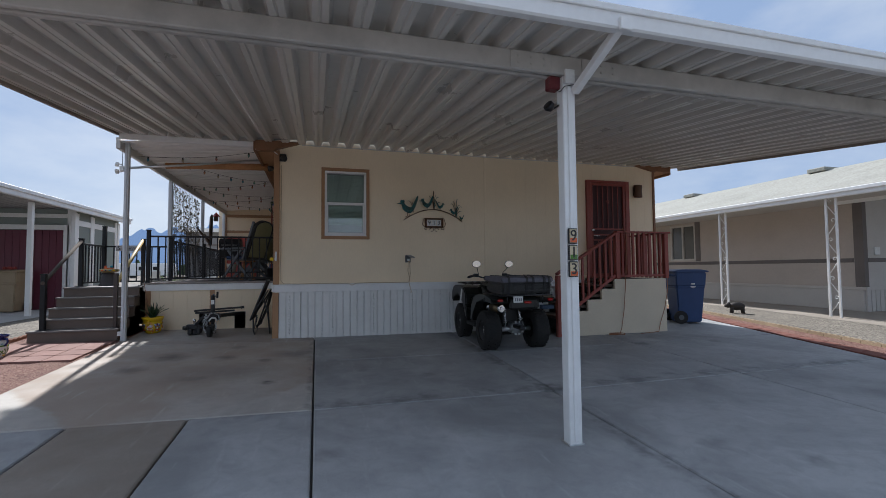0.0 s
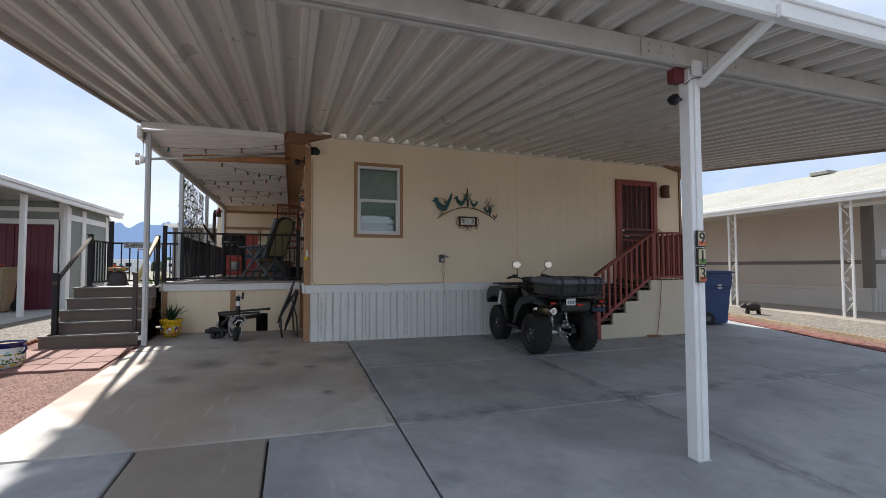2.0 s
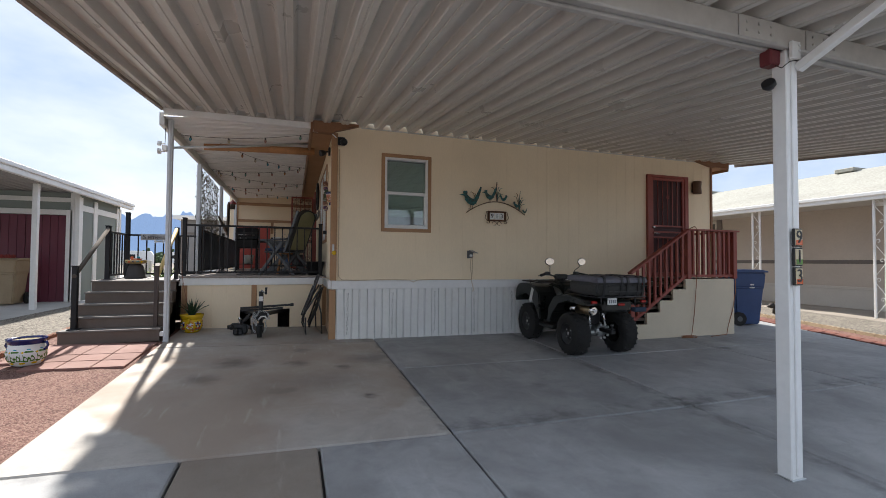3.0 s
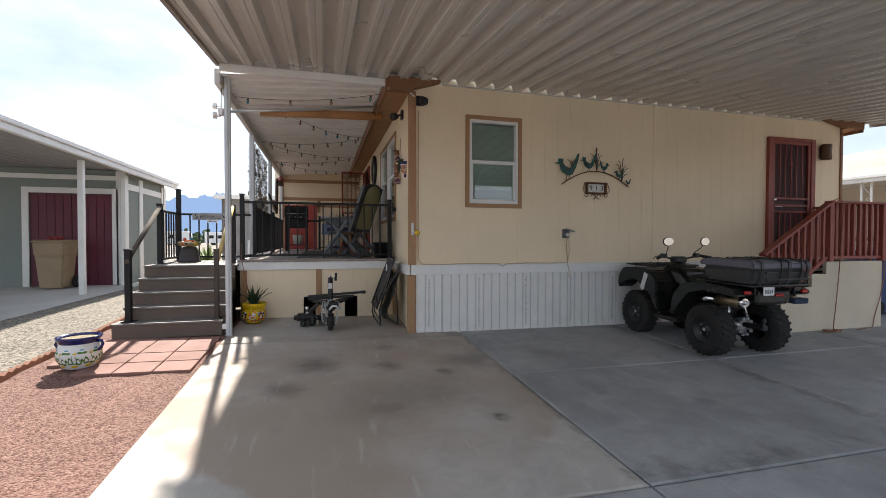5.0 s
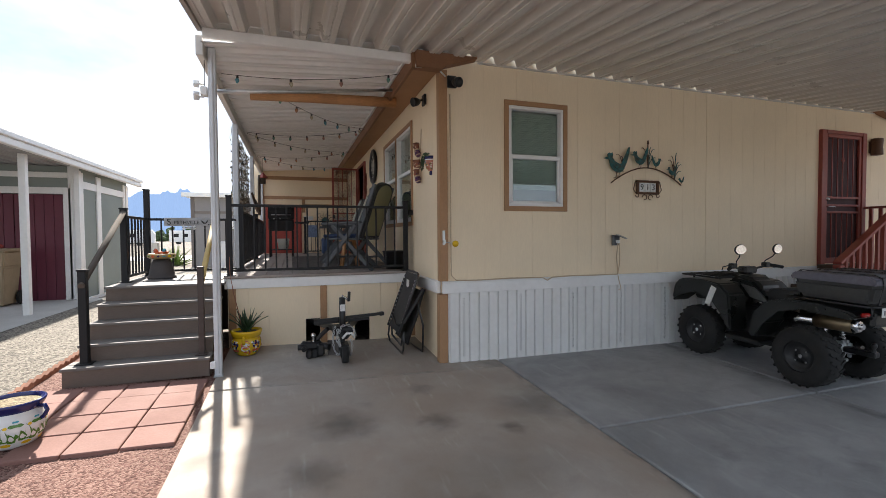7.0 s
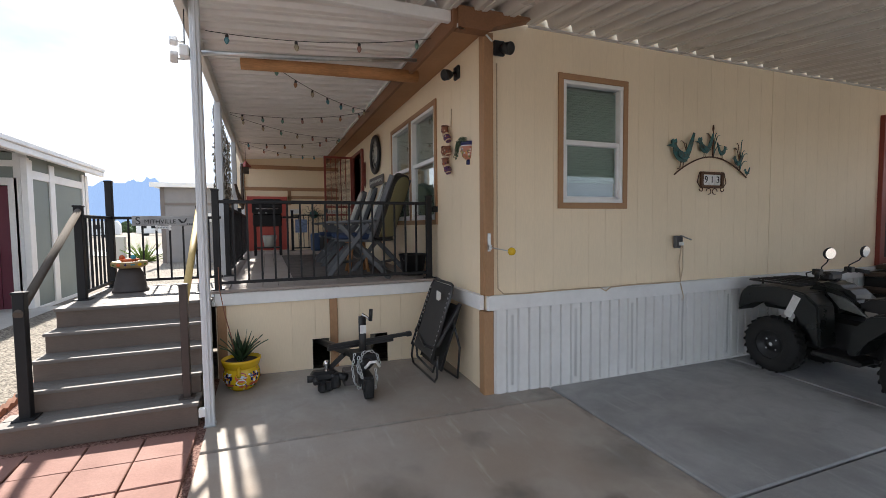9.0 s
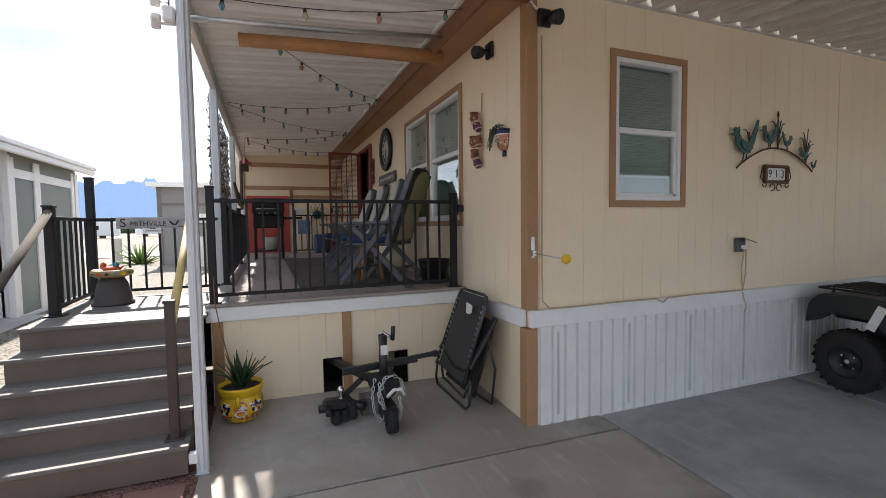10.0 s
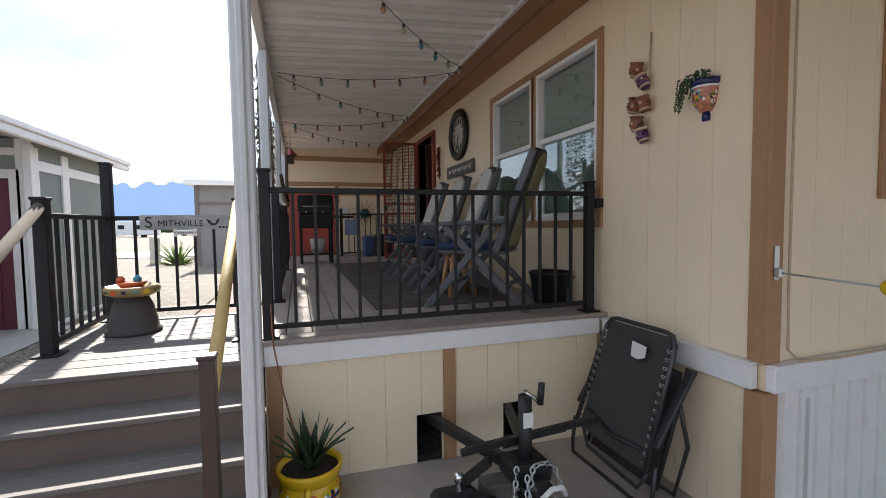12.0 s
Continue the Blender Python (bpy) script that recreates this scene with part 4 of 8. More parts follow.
# ---- doors ----
M_SCREEN = material("dark_screen", (0.06, 0.02, 0.022), 0.7)
M_BLACK = material("black_plastic", (0.014, 0.014, 0.015), 0.45, spread=0.1, grain=60, bump=0.1)
M_RUBBER = material("tyre_rubber", (0.013, 0.013, 0.013), 0.85, spread=0.15, grain=80, stain=9, stain_amount=0.3, stain_color=(0.05, 0.045, 0.04), bump=0.2)
M_ATV = material("dark_green_plastic", (0.009, 0.0105, 0.0095), 0.3, spread=0.08, grain=25, stain=5, stain_amount=0.25, stain_color=(0.03, 0.03, 0.027))
M_STEEL = material("dull_steel", (0.28, 0.28, 0.28), 0.4, metal=0.8, spread=0.15, grain=30)
M_COPPER = material("patina_copper", (0.02, 0.115, 0.115), 0.45, metal=0.3, spread=0.5, grain=45, stain=24, stain_amount=0.95, stain_color=(0.05, 0.03, 0.015))
M_RUST = material("rusty_metal", (0.10, 0.045, 0.02), 0.6, metal=0.2, spread=0.25, grain=50)
M_TILE_CREAM = material("cream_tile", (0.55, 0.46, 0.30), 0.3, spread=0.1, grain=40)
M_BLUE_BIN = material("blue_bin", (0.02, 0.055, 0.16), 0.5, spread=0.06, grain=30, stain=4, stain_amount=0.2)
M_TAN_BIN = material("tan_bin", (0.36, 0.27, 0.17), 0.6, spread=0.06, grain=30, stain=4, stain_amount=0.2)
M_CORD = material("orange_brown_cord", (0.28, 0.12, 0.06), 0.7)
M_CORD_PALE = material("pale_cord", (0.55, 0.42, 0.28), 0.7)
M_GREEN_LEAF = material("succulent_leaf", (0.035, 0.075, 0.03), 0.45, spread=0.2, grain=20, stain=8, stain_amount=0.4, stain_color=(0.02, 0.035, 0.015))
M_YELLOW = material("yellow_glaze", (0.72, 0.46, 0.015), 0.2, spread=0.05, grain=10)
M_COBALT = material("cobalt_glaze", (0.012, 0.016, 0.10), 0.15, spread=0.1)
M_WHITE_GLAZE = material("white_glaze", (0.74, 0.76, 0.74), 0.2, spread=0.03)
M_GREEN_GLAZE = material("green_glaze", (0.08, 0.19, 0.03), 0.25, spread=0.2, grain=30)
M_ORANGE_GLAZE = material("orange_glaze", (0.60, 0.12, 0.04), 0.25, spread=0.2, grain=30)
M_TURQ_GLAZE = material("turquoise_glaze", (0.05, 0.30, 0.38), 0.25, spread=0.2, grain=30)
M_PURPLE = material("purple_clay", (0.10, 0.035, 0.10), 0.5, spread=0.1)
M_CLAY = material("brown_clay", (0.24, 0.09, 0.05), 0.6, spread=0.15, grain=40)
M_SOIL = material("potting_soil", (0.03, 0.022, 0.016), 0.95, grain=60, bump=0.6)
M_PEBBLES = gravel_material("pot_pebbles", [(0.16, 0.13, 0.09), (0.40, 0.34, 0.22), (0.28, 0.23, 0.15)], 70)
M_GREY_PLASTIC = material("grey_plastic", (0.10, 0.106, 0.115), 0.55, spread=0.08)
M_NAVY = material("navy_cushion", (0.022, 0.04, 0.095), 0.9, spread=0.1, grain=60)
M_TOWEL = material("cream_towel", (0.56, 0.55, 0.50), 0.95, spread=0.08, grain=90, bump=0.5)
M_OLIVE = material("olive_mesh", (0.30, 0.28, 0.15), 0.9, spread=0.1, grain=120)
M_MESH_FABRIC = material("charcoal_mesh", (0.045, 0.043, 0.042), 0.8, spread=0.2, grain=220, bump=0.3)
M_WOOD_PALE = material("honey_wood", (0.42, 0.20, 0.08), 0.5, spread=0.2, grain=20, stretch=(6, 6, 1))
M_WOOD_GREY = material("weathered_board", (0.15, 0.135, 0.125), 0.8, spread=0.25, grain=18, stretch=(1, 1, 8), stain=4, stain_amount=0.5)
M_WOOD_DARK = material("dark_board", (0.07, 0.045, 0.03), 0.7, spread=0.25, grain=18, stretch=(1, 1, 8))
M_PAPER = material("white_label", (0.75, 0.75, 0.73), 0.6)
M_LENS_RED = material("red_lens", (0.40, 0.015, 0.012), 0.2, spec=0.6)
M_BARS = material("faded_print", (0.2, 0.2, 0.22), 0.7)
M_MIRROR = material("mirror_glass", (0.85, 0.87, 0.9), 0.03, metal=1.0, spread=0.0, stain_amount=0.0, bump=0)

d1 = thing("door_1", "closed red-brown metal security door at the porch", "door", kind="structure")
x0, x1, z0, z1 = DOOR
bm = B()
for a in ((x0 - 0.09, x0, z0 - 0.02, z1 + 0.05), (x1, x1 + 0.09, z0 - 0.02, z1 + 0.05), (x0, x1, z1, z1 + 0.05)):
    box(bm, a[0], a[1], YG - 0.05, YG + 0.05, a[2], a[3], 0.005)
part("door_frame", bm, M_RED, d1)
bm = B()
fw = 0.05
for a in ((x0, x0 + fw, z0, z1), (x1 - fw, x1, z0, z1), (x0 + fw, x1 - fw, z1 - fw, z1), (x0 + fw, x1 - fw, z0, z0 + 0.08), (x0 + fw, x1 - fw, 2.26, 2.29), (x0 + fw, x1 - fw, 2.15, 2.18), (x0 + fw, x1 - fw, 2.05, 2.08)):
    box(bm, a[0], a[1], YG - 0.035, YG - 0.005, a[2], a[3], 0.003)
part("gate_frame", bm, M_RED, d1)
bm = B()
box(bm, x0 + 0.02, x1 - 0.02, YG + 0.0, YG + 0.006, z0 + 0.02, z1 - 0.02)
part("screen", bm, M_SCREEN, d1, "dark mesh screen")
for i in range(1, 6):
    xx = x0 + fw + (x1 - x0 - 2 * fw) * i / 6
    bm = B()
    bar(bm, (xx, YG - 0.02, 2.29), (xx, YG - 0.02, z1 - fw), 0.012, 0.012)
    bar(bm, (xx, YG - 0.02, z0 + 0.08), (xx, YG - 0.02, 2.05), 0.012, 0.012)
    part("bar", bm, M_RED, d1)
bm = B()
cx = (x0 + x1) / 2
for k in range(4):
    a, b = k * math.pi / 2, (k + 1) * math.pi / 2
    bar(bm, (cx + 0.03 * math.cos(a), YG - 0.025, 2.82 + 0.05 * math.sin(a)), (cx + 0.03 * math.cos(b), YG - 0.025, 2.82 + 0.05 * math.sin(b)), 0.008, 0.008)
part("ornament", bm, M_RED, d1)
bm = B()
lathe(bm, [(0.0, 0.03), (0.022, 0.03), (0.026, 0.0)], (0, 0, 0), 12)
part("deadbolt", bm, M_CHROME, d1, "chrome deadbolt", pose(x0 + 0.035, YG - 0.036, 2.25, 90))
bm = B()
tube(bm, [(x0 + 0.035, YG - 0.036, 2.14), (x0 + 0.035, YG - 0.08, 2.14), (x0 + 0.14, YG - 0.085, 2.135)], 0.009, 8)
part("handle", bm, M_CHROME, d1, "chrome lever handle")

lamp = thing("wall_lamp", "rusty cylinder porch lamp on the cream wall", "lamp")
bm = B()
lathe(bm, [(0.0, 0.0), (0.085, 0.0), (0.09, 0.02), (0.082, 0.12), (0.09, 0.22), (0.085, 0.24), (0.0, 0.24)], (6.17, YG - 0.07, 2.92), 16, squash=0.75)
part("shade", bm, M_RUST, lamp)
bm = B()
box(bm, 6.10, 6.24, YG - 0.02, YG - 0.001, 2.95, 3.13, 0.005)
part("back_plate", bm, M_RUST, lamp)

# side door of the home, open inwards, with a security gate swung out
d2 = thing("door_2", "dark doorway in a red frame with an open security gate", "door", kind="structure")
y0, y1, z0, z1 = SIDE_DOOR
bm = B()
for a in ((y0 - 0.07, y0, z0, z1 + 0.06), (y1, y1 + 0.07, z0, z1 + 0.06), (y0, y1, z1, z1 + 0.06)):
    box(bm, XS - 0.045, XS + 0.12, a[0], a[1], a[2], a[3], 0.005)
part("door_frame", bm, M_RED, d2)
bm = B()
box(bm, XS + 0.12, XS + 0.9, y0 - 0.1, y0 - 0.08, 1.3, 3.3)
box(bm, XS + 0.12, XS + 0.9, y1 + 0.08, y1 + 0.1, 1.3, 3.3)
box(bm, XS + 0.9, XS + 0.92, y0 - 0.1, y1 + 0.1, 1.3, 3.3)
box(bm, XS + 0.12, XS + 0.92, y0 - 0.1, y1 + 0.1, 1.3, 1.32)
box(bm, XS + 0.12, XS + 0.92, y0 - 0.1, y1 + 0.1, 3.28, 3.3)
part("hall", bm, M_ROOM, d2)
bm = B()
box(bm, XS + 0.13, XS + 0.75, y1 - 0.04, y1 - 0.0, z0, z1, 0.004)
part("door_leaf", bm, M_RED_DARK, d2, "dark red door leaf standing open")
bm = B()
GY = y1 + 0.02
for a in ((-1.24, -1.20, z0 + 0.02, z1 + 0.04), (-0.72, -0.68, z0 + 0.02, z1 + 0.04), (-1.20, -0.72, z1, z1 + 0.04), (-1.20, -0.72, z0 + 0.02, z0 + 0.10), (-1.20, -0.72, 2.26, 2.29), (-1.20, -0.72, 2.10, 2.13)):
    box(bm, a[0], a[1], GY - 0.015, GY + 0.015, a[2], a[3], 0.003)
gate = part("gate_frame", bm, M_RED, d2, "dark red security gate swung open")
for i in range(1, 5):
    xx = -1.20 + 0.48 * i / 5
    bm = B()
    bar(bm, (xx, GY, z0 + 0.1), (xx, GY, z1), 0.012, 0.012)
    part("bar", bm, M_RED, gate)
bm = B()
for i in range(1, 24):
    xx = -1.20 + 0.48 * i / 24
    bar(bm, (xx, GY + 0.012, z0 + 0.1), (xx, GY + 0.012, z1), 0.005, 0.003)
for i in range(1, 76):
    zz = z0 + 0.1 + (z1 - z0 - 0.1) * i / 76
    bar(bm, (-1.20, GY + 0.012, zz), (-0.72, GY + 0.012, zz), 0.003, 0.005)
part("screen", bm, M_SCREEN, gate, "fine dark mesh")
bm = B()
box(bm, -1.235, -1.19, GY - 0.05, GY + 0.05, 2.16, 2.24, 0.006)
part("lock", bm, M_BLACK, gate)

# ---- porch with red railing ----
porch = thing("porch", "cream stucco porch with side steps", "porch", kind="structure")
PY = 6.55
g0 = gz(5, PY) - 0.03
prof = [(3.86, g0), (3.86, 0.62), (4.11, 0.62), (4.11, 0.80), (4.37, 0.80), (4.37, 0.985), (4.64, 0.985), (4.64, 1.16), (4.90, 1.16), (4.90, 1.325), (5.96, 1.325), (5.96, g0)]
bm = B()
prism(bm, prof, "y", PY, PY + 0.05)
box(bm, 5.91, 5.96, PY + 0.05, YG - 0.06, g0, 1.325)
part("stucco_wall", bm, M_STUCCO, porch)
for i in range(4):
    bm = B()
    xa = 3.87 + 0.26 * i
    box(bm, xa, xa + 0.30, PY + 0.055, YG - 0.06, 0.72 - 0.05 + 0.175 * i, 0.72 + 0.175 * i, 0.004)
    part("tread", bm, M_WOOD_DARK, porch)
    bm = B()
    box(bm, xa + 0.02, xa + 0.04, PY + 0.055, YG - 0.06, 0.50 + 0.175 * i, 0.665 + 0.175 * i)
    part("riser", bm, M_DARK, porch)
bm = B()
box(bm, 4.92, 5.90, PY + 0.055, YG - 0.06, 1.27, 1.325)
part("floor", bm, M_WOOD_DARK, porch)
prail = thing("porch_railing", "red-brown painted wooden porch railing with sloping stair rail", "railing")
RY = PY + 0.02
for x, lo, hi in ((3.83, g0, 1.40), (4.97, 1.33, 2.12), (5.98, 1.33, 2.12)):
    bm = B()
    box(bm, x - 0.04, x + 0.04, RY - 0.04, RY + 0.04, lo, hi, 0.005)
    part("post", bm, M_RED, prail)
bm = B()
bar(bm, (3.80, RY, 1.42), (4.99, RY, 2.14), 0.09, 0.035, bevel=0.004)
part("stair_rail", bm, M_RED, prail)
bm = B()
bar(bm, (3.86, RY, 0.68), (4.95, RY, 1.40), 0.035, 0.05, bevel=0.004)
part("stair_bottom_rail", bm, M_RED, prail)
for i in range(9):
    x = 3.95 + 0.113 * i
    k = (x - 3.83) / 1.14
    bm = B()
    bar(bm, (x, RY, 0.66 + 0.72 * k), (x, RY, 1.40 + 0.72 * k), 0.034, 0.034, up=(0, 1, 0))
    part("baluster", bm, M_RED, prail)
bm = B()
box(bm, 4.94, 6.06, RY - 0.06, RY + 0.05, 2.12, 2.15, 0.004)
box(bm, 5.93, 6.03, RY + 0.05, YG - 0.02, 2.12, 2.15, 0.004)
part("top_rail", bm, M_RED, prail)
bm = B()
box(bm, 5.0, 5.95, RY - 0.015, RY + 0.025, 1.36, 1.40, 0.003)
part("bottom_rail", bm, M_RED, prail)
for i in range(8):
    x = 5.08 + 0.112 * i
    bm = B()
    box(bm, x - 0.02, x + 0.02, RY - 0.02, RY + 0.02, 1.40, 2.12, 0.003)
    part("baluster", bm, M_RED, prail)
for i in range(7):
    y = PY + 0.16 + 0.115 * i
    bm = B()
    box(bm, 5.96, 6.0, y - 0.02, y + 0.02, 1.33, 2.12, 0.003)
    part("baluster", bm, M_RED, prail)
bm = B()
tube(bm, [(4.96, RY - 0.05, 2.15), (5.05, RY - 0.07, 2.19), (5.12, RY - 0.07, 2.12), (5.11, RY - 0.06, 1.6), (5.09, PY - 0.03, 1.2), (5.05, PY - 0.03, 0.8), (4.98, PY - 0.05, 0.5), (4.9, PY - 0.1, gz(5, 6.4) + 0.012)]
     + [(4.82 + 0.15 * math.cos(a), PY - 0.14 + 0.06 * math.sin(a), gz(5, 6.4) + 0.012 + 0.002 * k) for k, a in enumerate([0.6 * j for j in range(20)])], 0.006, 6)
solid("extension_cord", bm, M_CORD, "brown extension cord hanging from the porch rail", "cord")
bm = B()
tube(bm, [(5.98, RY - 0.03, 1.33), (5.97, PY - 0.02, 1.1), (5.90, PY - 0.02, 0.8), (5.80, PY - 0.02, 0.55), (5.75, PY - 0.03, gz(5, 6.4) + 0.01), (5.3, PY - 0.12, gz(5, 6.4) + 0.01)], 0.006, 6)
solid("extension_cord", bm, M_CORD, "brown cord running down the stucco porch", "cord")

# ---- on the gable wall ----
art = thing("wall_art", "teal patina metal roadrunners on an arched branch", "wall art")
AY = YG - 0.03


def ax(px):      # fraction along the piece
    return 1.27 + px * 1.20


bm = B()
tube(bm, [(ax(0.13 + 0.87 * k / 20), AY, 2.365 + 0.195 * math.sin(math.pi * k / 20) ** 0.9) for k in range(21)], 0.0075, 6)
part("branch", bm, M_RUST, art, "arched rusty branch")


def bird(s, x, z, flip=1):
    """A crested ground bird in hammered sheet metal: body, folded wing, raised tail and thin legs."""
    o = [(-0.23, 0.185), (-0.14, 0.205), (-0.15, 0.245), (-0.12, 0.27), (-0.09, 0.255), (-0.065, 0.275), (-0.05, 0.24), (-0.06, 0.20), (-0.02, 0.15), (0.06, 0.11), (0.105, 0.12),
         (0.17, 0.25), (0.235, 0.37), (0.26, 0.36), (0.235, 0.25), (0.19, 0.12), (0.14, 0.03), (0.09, -0.015), (0.03, -0.02), (-0.05, 0.02), (-0.10, 0.08), (-0.12, 0.165)]
    bm = B()
    prism(bm, [(x + flip * s * a, z + s * b) for a, b in o], "y", AY - 0.018, AY - 0.010)
    bd = part("bird", bm, M_COPPER, art, "teal metal roadrunner")
    bm = B()
    prism(bm, [(x + flip * s * a, z + s * b) for a, b in ((-0.04, 0.12), (0.04, 0.09), (0.12, 0.07), (0.16, 0.05), (0.10, 0.02), (0.02, 0.03), (-0.04, 0.07))], "y", AY - 0.027, AY - 0.0185)
    part("wing", bm, M_COPPER, bd)
    bm = B()
    for k in (0.02, 0.07):
        tube(bm, [(x + flip * s * k, AY - 0.012, z), (x + flip * s * (k - 0.01), AY - 0.01, z - 0.09 * s), (x + flip * s * (k - 0.05), AY - 0.01, z - 0.10 * s)], 0.005 * s + 0.001, 5)
    part("legs", bm, M_RUST, bd)


bird(0.78, ax(0.175), 2.50)
bird(0.54, ax(0.45), 2.60)
bird(0.34, ax(0.68), 2.585, -1)
bird(0.34, ax(0.86), 2.49)
bird(0.2, ax(0.985), 2.40)
for bx_, bz_, tips in ((0.27, 2.50, [(-0.10, 0.20), (-0.03, 0.18)]), (0.575, 2.555, [(-0.11, 0.24), (-0.05, 0.20), (-0.02, 0.28), (0.04, 0.25), (0.09, 0.23), (0.11, 0.13)]), (0.91, 2.43, [(-0.10, 0.24), (-0.06, 0.29), (0.03, 0.33), (0.07, 0.22), (0.11, 0.19), (0.10, 0.11)])):
    for dx_, h_ in tips:
        x = ax(bx_)
        bm = B()
        tube(bm, [(x, AY, bz_), (x + dx_ * 0.15, AY - 0.004, bz_ + h_ * 0.5), (x + dx_ * 0.5, AY - 0.006, bz_ + h_ * 0.9), (x + dx_ * 0.8, AY - 0.006, bz_ + h_), (x + dx_, AY - 0.006, bz_ + h_ * 0.97)], 0.006, 5, 0.003)
        part("grass_blade", bm, M_RUST if dx_ < 0 else M_COPPER, art, "thin metal grass blade")
bm = B()
tube(bm, [(ax(0.575), AY, 2.555), (ax(0.573), AY, 2.87)], 0.006, 5)
tube(bm, [(ax(0.573), AY, 2.84), (ax(0.573), AY, 2.885)], 0.011, 8, 0.007)
part("cattail", bm, M_RUST, art, "thin metal reed")

plaque = thing("number_plaque", "framed house number plaque reading 913", "plaque")
bm = B()
for a in ((1.80, 2.13, 2.385, 2.41), (1.80, 2.13, 2.245, 2.27), (1.80, 1.835, 2.27, 2.385), (2.095, 2.13, 2.27, 2.385)):
    box(bm, a[0], a[1], YG - 0.035, YG - 0.008, a[2], a[3], 0.005)
part("frame", bm, M_RUST, plaque)
bm = B()
for i in range(3):
    box(bm, 1.84 + i * 0.085, 1.92 + i * 0.085, YG - 0.022, YG - 0.012, 2.275, 2.38, 0.003)
part("tile", bm, M_PAPER, plaque, "white number tiles")
for i, c in enumerate("913"):
    letters("digit", c, 0.10, M_BLACK, plaque, pose(1.88 + i * 0.085, YG - 0.023, 2.327, 90), 0.002)
bm = B()
for s in (-1, 1):
    pts = [(1.965 + s * (0.15 + 0.03 * math.cos(a) * (1 - a / 9)), YG - 0.02, 2.235 - 0.03 * math.sin(a) * (1 - a / 9)) for a in [0.5 * k for k in range(11)]]
    tube(bm, pts, 0.005, 5)
    pts = [(1.965 + s * (0.045 + 0.035 * math.cos(a)), YG - 0.02, 2.21 + 0.03 * math.sin(a)) for a in [0.55 * k for k in range(10)]]
    tube(bm, pts, 0.005, 5)
    tube(bm, [(1.965 + s * 0.165, YG - 0.02, 2.25), (1.965 + s * 0.21, YG - 0.02, 2.30), (1.965 + s * 0.18, YG - 0.02, 2.40), (1.965 + s * 0.155, YG - 0.02, 2.405)], 0.005, 5)
part("scrollwork", bm, M_RUST, plaque)

outlet = thing("outdoor_outlet", "grey weatherproof outlet with an open cover", "outlet")
bm = B()
box(bm, 1.45, 1.54, YG - 0.05, YG - 0.008, 1.64, 1.76, 0.006)
part("box", bm, M_GREY_PLASTIC, outlet)
bm = B()
bar(bm, (1.50, YG - 0.05, 1.765), (1.56, YG - 0.13, 1.72), 0.12, 0.008, up=(0, 0, 1), bevel=0.002)
part("cover", bm, material("grey_cover", (0.25, 0.25, 0.25), 0.5), outlet)
bm = B()
box(bm, 1.475, 1.515, YG - 0.085, YG - 0.05, 1.665, 1.70, 0.006)
part("plug", bm, M_PAPER, outlet)
bm = B()
tube(bm, [(1.495, YG - 0.07, 1.665), (1.49, YG - 0.05, 1.5), (1.52, YG - 0.035, 1.38), (1.50, YG - 0.06, 1.305), (1.2, YG - 0.06, 1.305), (0.9, YG - 0.062, 1.31), (0.62, YG - 0.06, 1.302), (0.56, YG - 0.065, 1.27), (0.50, YG - 0.06, 1.304),
          (0.1, YG - 0.062, 1.31), (-0.3, YG - 0.06, 1.304), (-0.50, YG - 0.05, 1.31), (-0.545, YG - 0.03, 1.36), (-0.548, YG - 0.028, 1.6), (-0.548, YG - 0.028, 2.4), (-0.55, YG - 0.03, 3.2)], 0.006, 6)
solid("cable", bm, M_CORD_PALE, "pale cable run along the band and up the corner", "cable")
bm = B()
tube(bm, [(1.515, YG - 0.07, 1.665), (1.53, YG - 0.06, 1.45), (1.51, YG - 0.05, 1.3), (1.53, YG - 0.06, 1.2), (1.55, YG - 0.06, 1.14), (1.52, YG - 0.06, 1.12)], 0.005, 6)
solid("cable", bm, M_CORD_PALE, "short pale cable hanging below the outlet", "cable")

stop = thing("parking_ball", "yellow ball on a thin rod hinged to the corner board", "parking guide")
bm = B()
box(bm, -0.636, -0.608, YG - 0.028, YG - 0.021, 1.67, 1.82, 0.002)
part("hinge_plate", bm, M_GALV, stop)
bm = B()
box(bm, -0.636, -0.608, YG - 0.05, YG - 0.02, 1.685, 1.725, 0.003)
tube(bm, [(-0.622, YG - 0.04, 1.705), (-0.645, 7.11, 1.692)], 0.004, 8)
part("rod", bm, M_GALV, stop)
bm = B()
bmesh.ops.create_uvsphere(bm, u_segments=14, v_segments=10, radius=0.03)
for f in bm.faces:
    f.smooth = True
part("ball", bm, M_YELLOW, stop, "", pose(-0.646, 7.085, 1.692))


def floodlight(m, label):
    """A motion lamp: wall plate, arm and round hooded head, facing -y."""
    t = thing("security_light", label, "lamp", "security lights", m=m)
    bm = B()
    box(bm, -0.05, 0.05, -0.03, 0.0, -0.06, 0.06, 0.008)
    part("base", bm, M_BLACK, t)
    bm = B()
    tube(bm, [(0, -0.03, 0), (0, -0.07, -0.01)], 0.012, 8)
    part("arm", bm, M_BLACK, t)
    bm = B()
    lathe(bm, [(0.0, 0.0), (0.03, 0.005), (0.045, 0.04), (0.05, 0.09), (0.044, 0.092), (0.04, 0.08), (0.0, 0.08)], (0, 0, 0), 14)
    part("head", bm, M_BLACK, t, "", pose(0, -0.07, -0.02, 105, 0, 20))
    return t


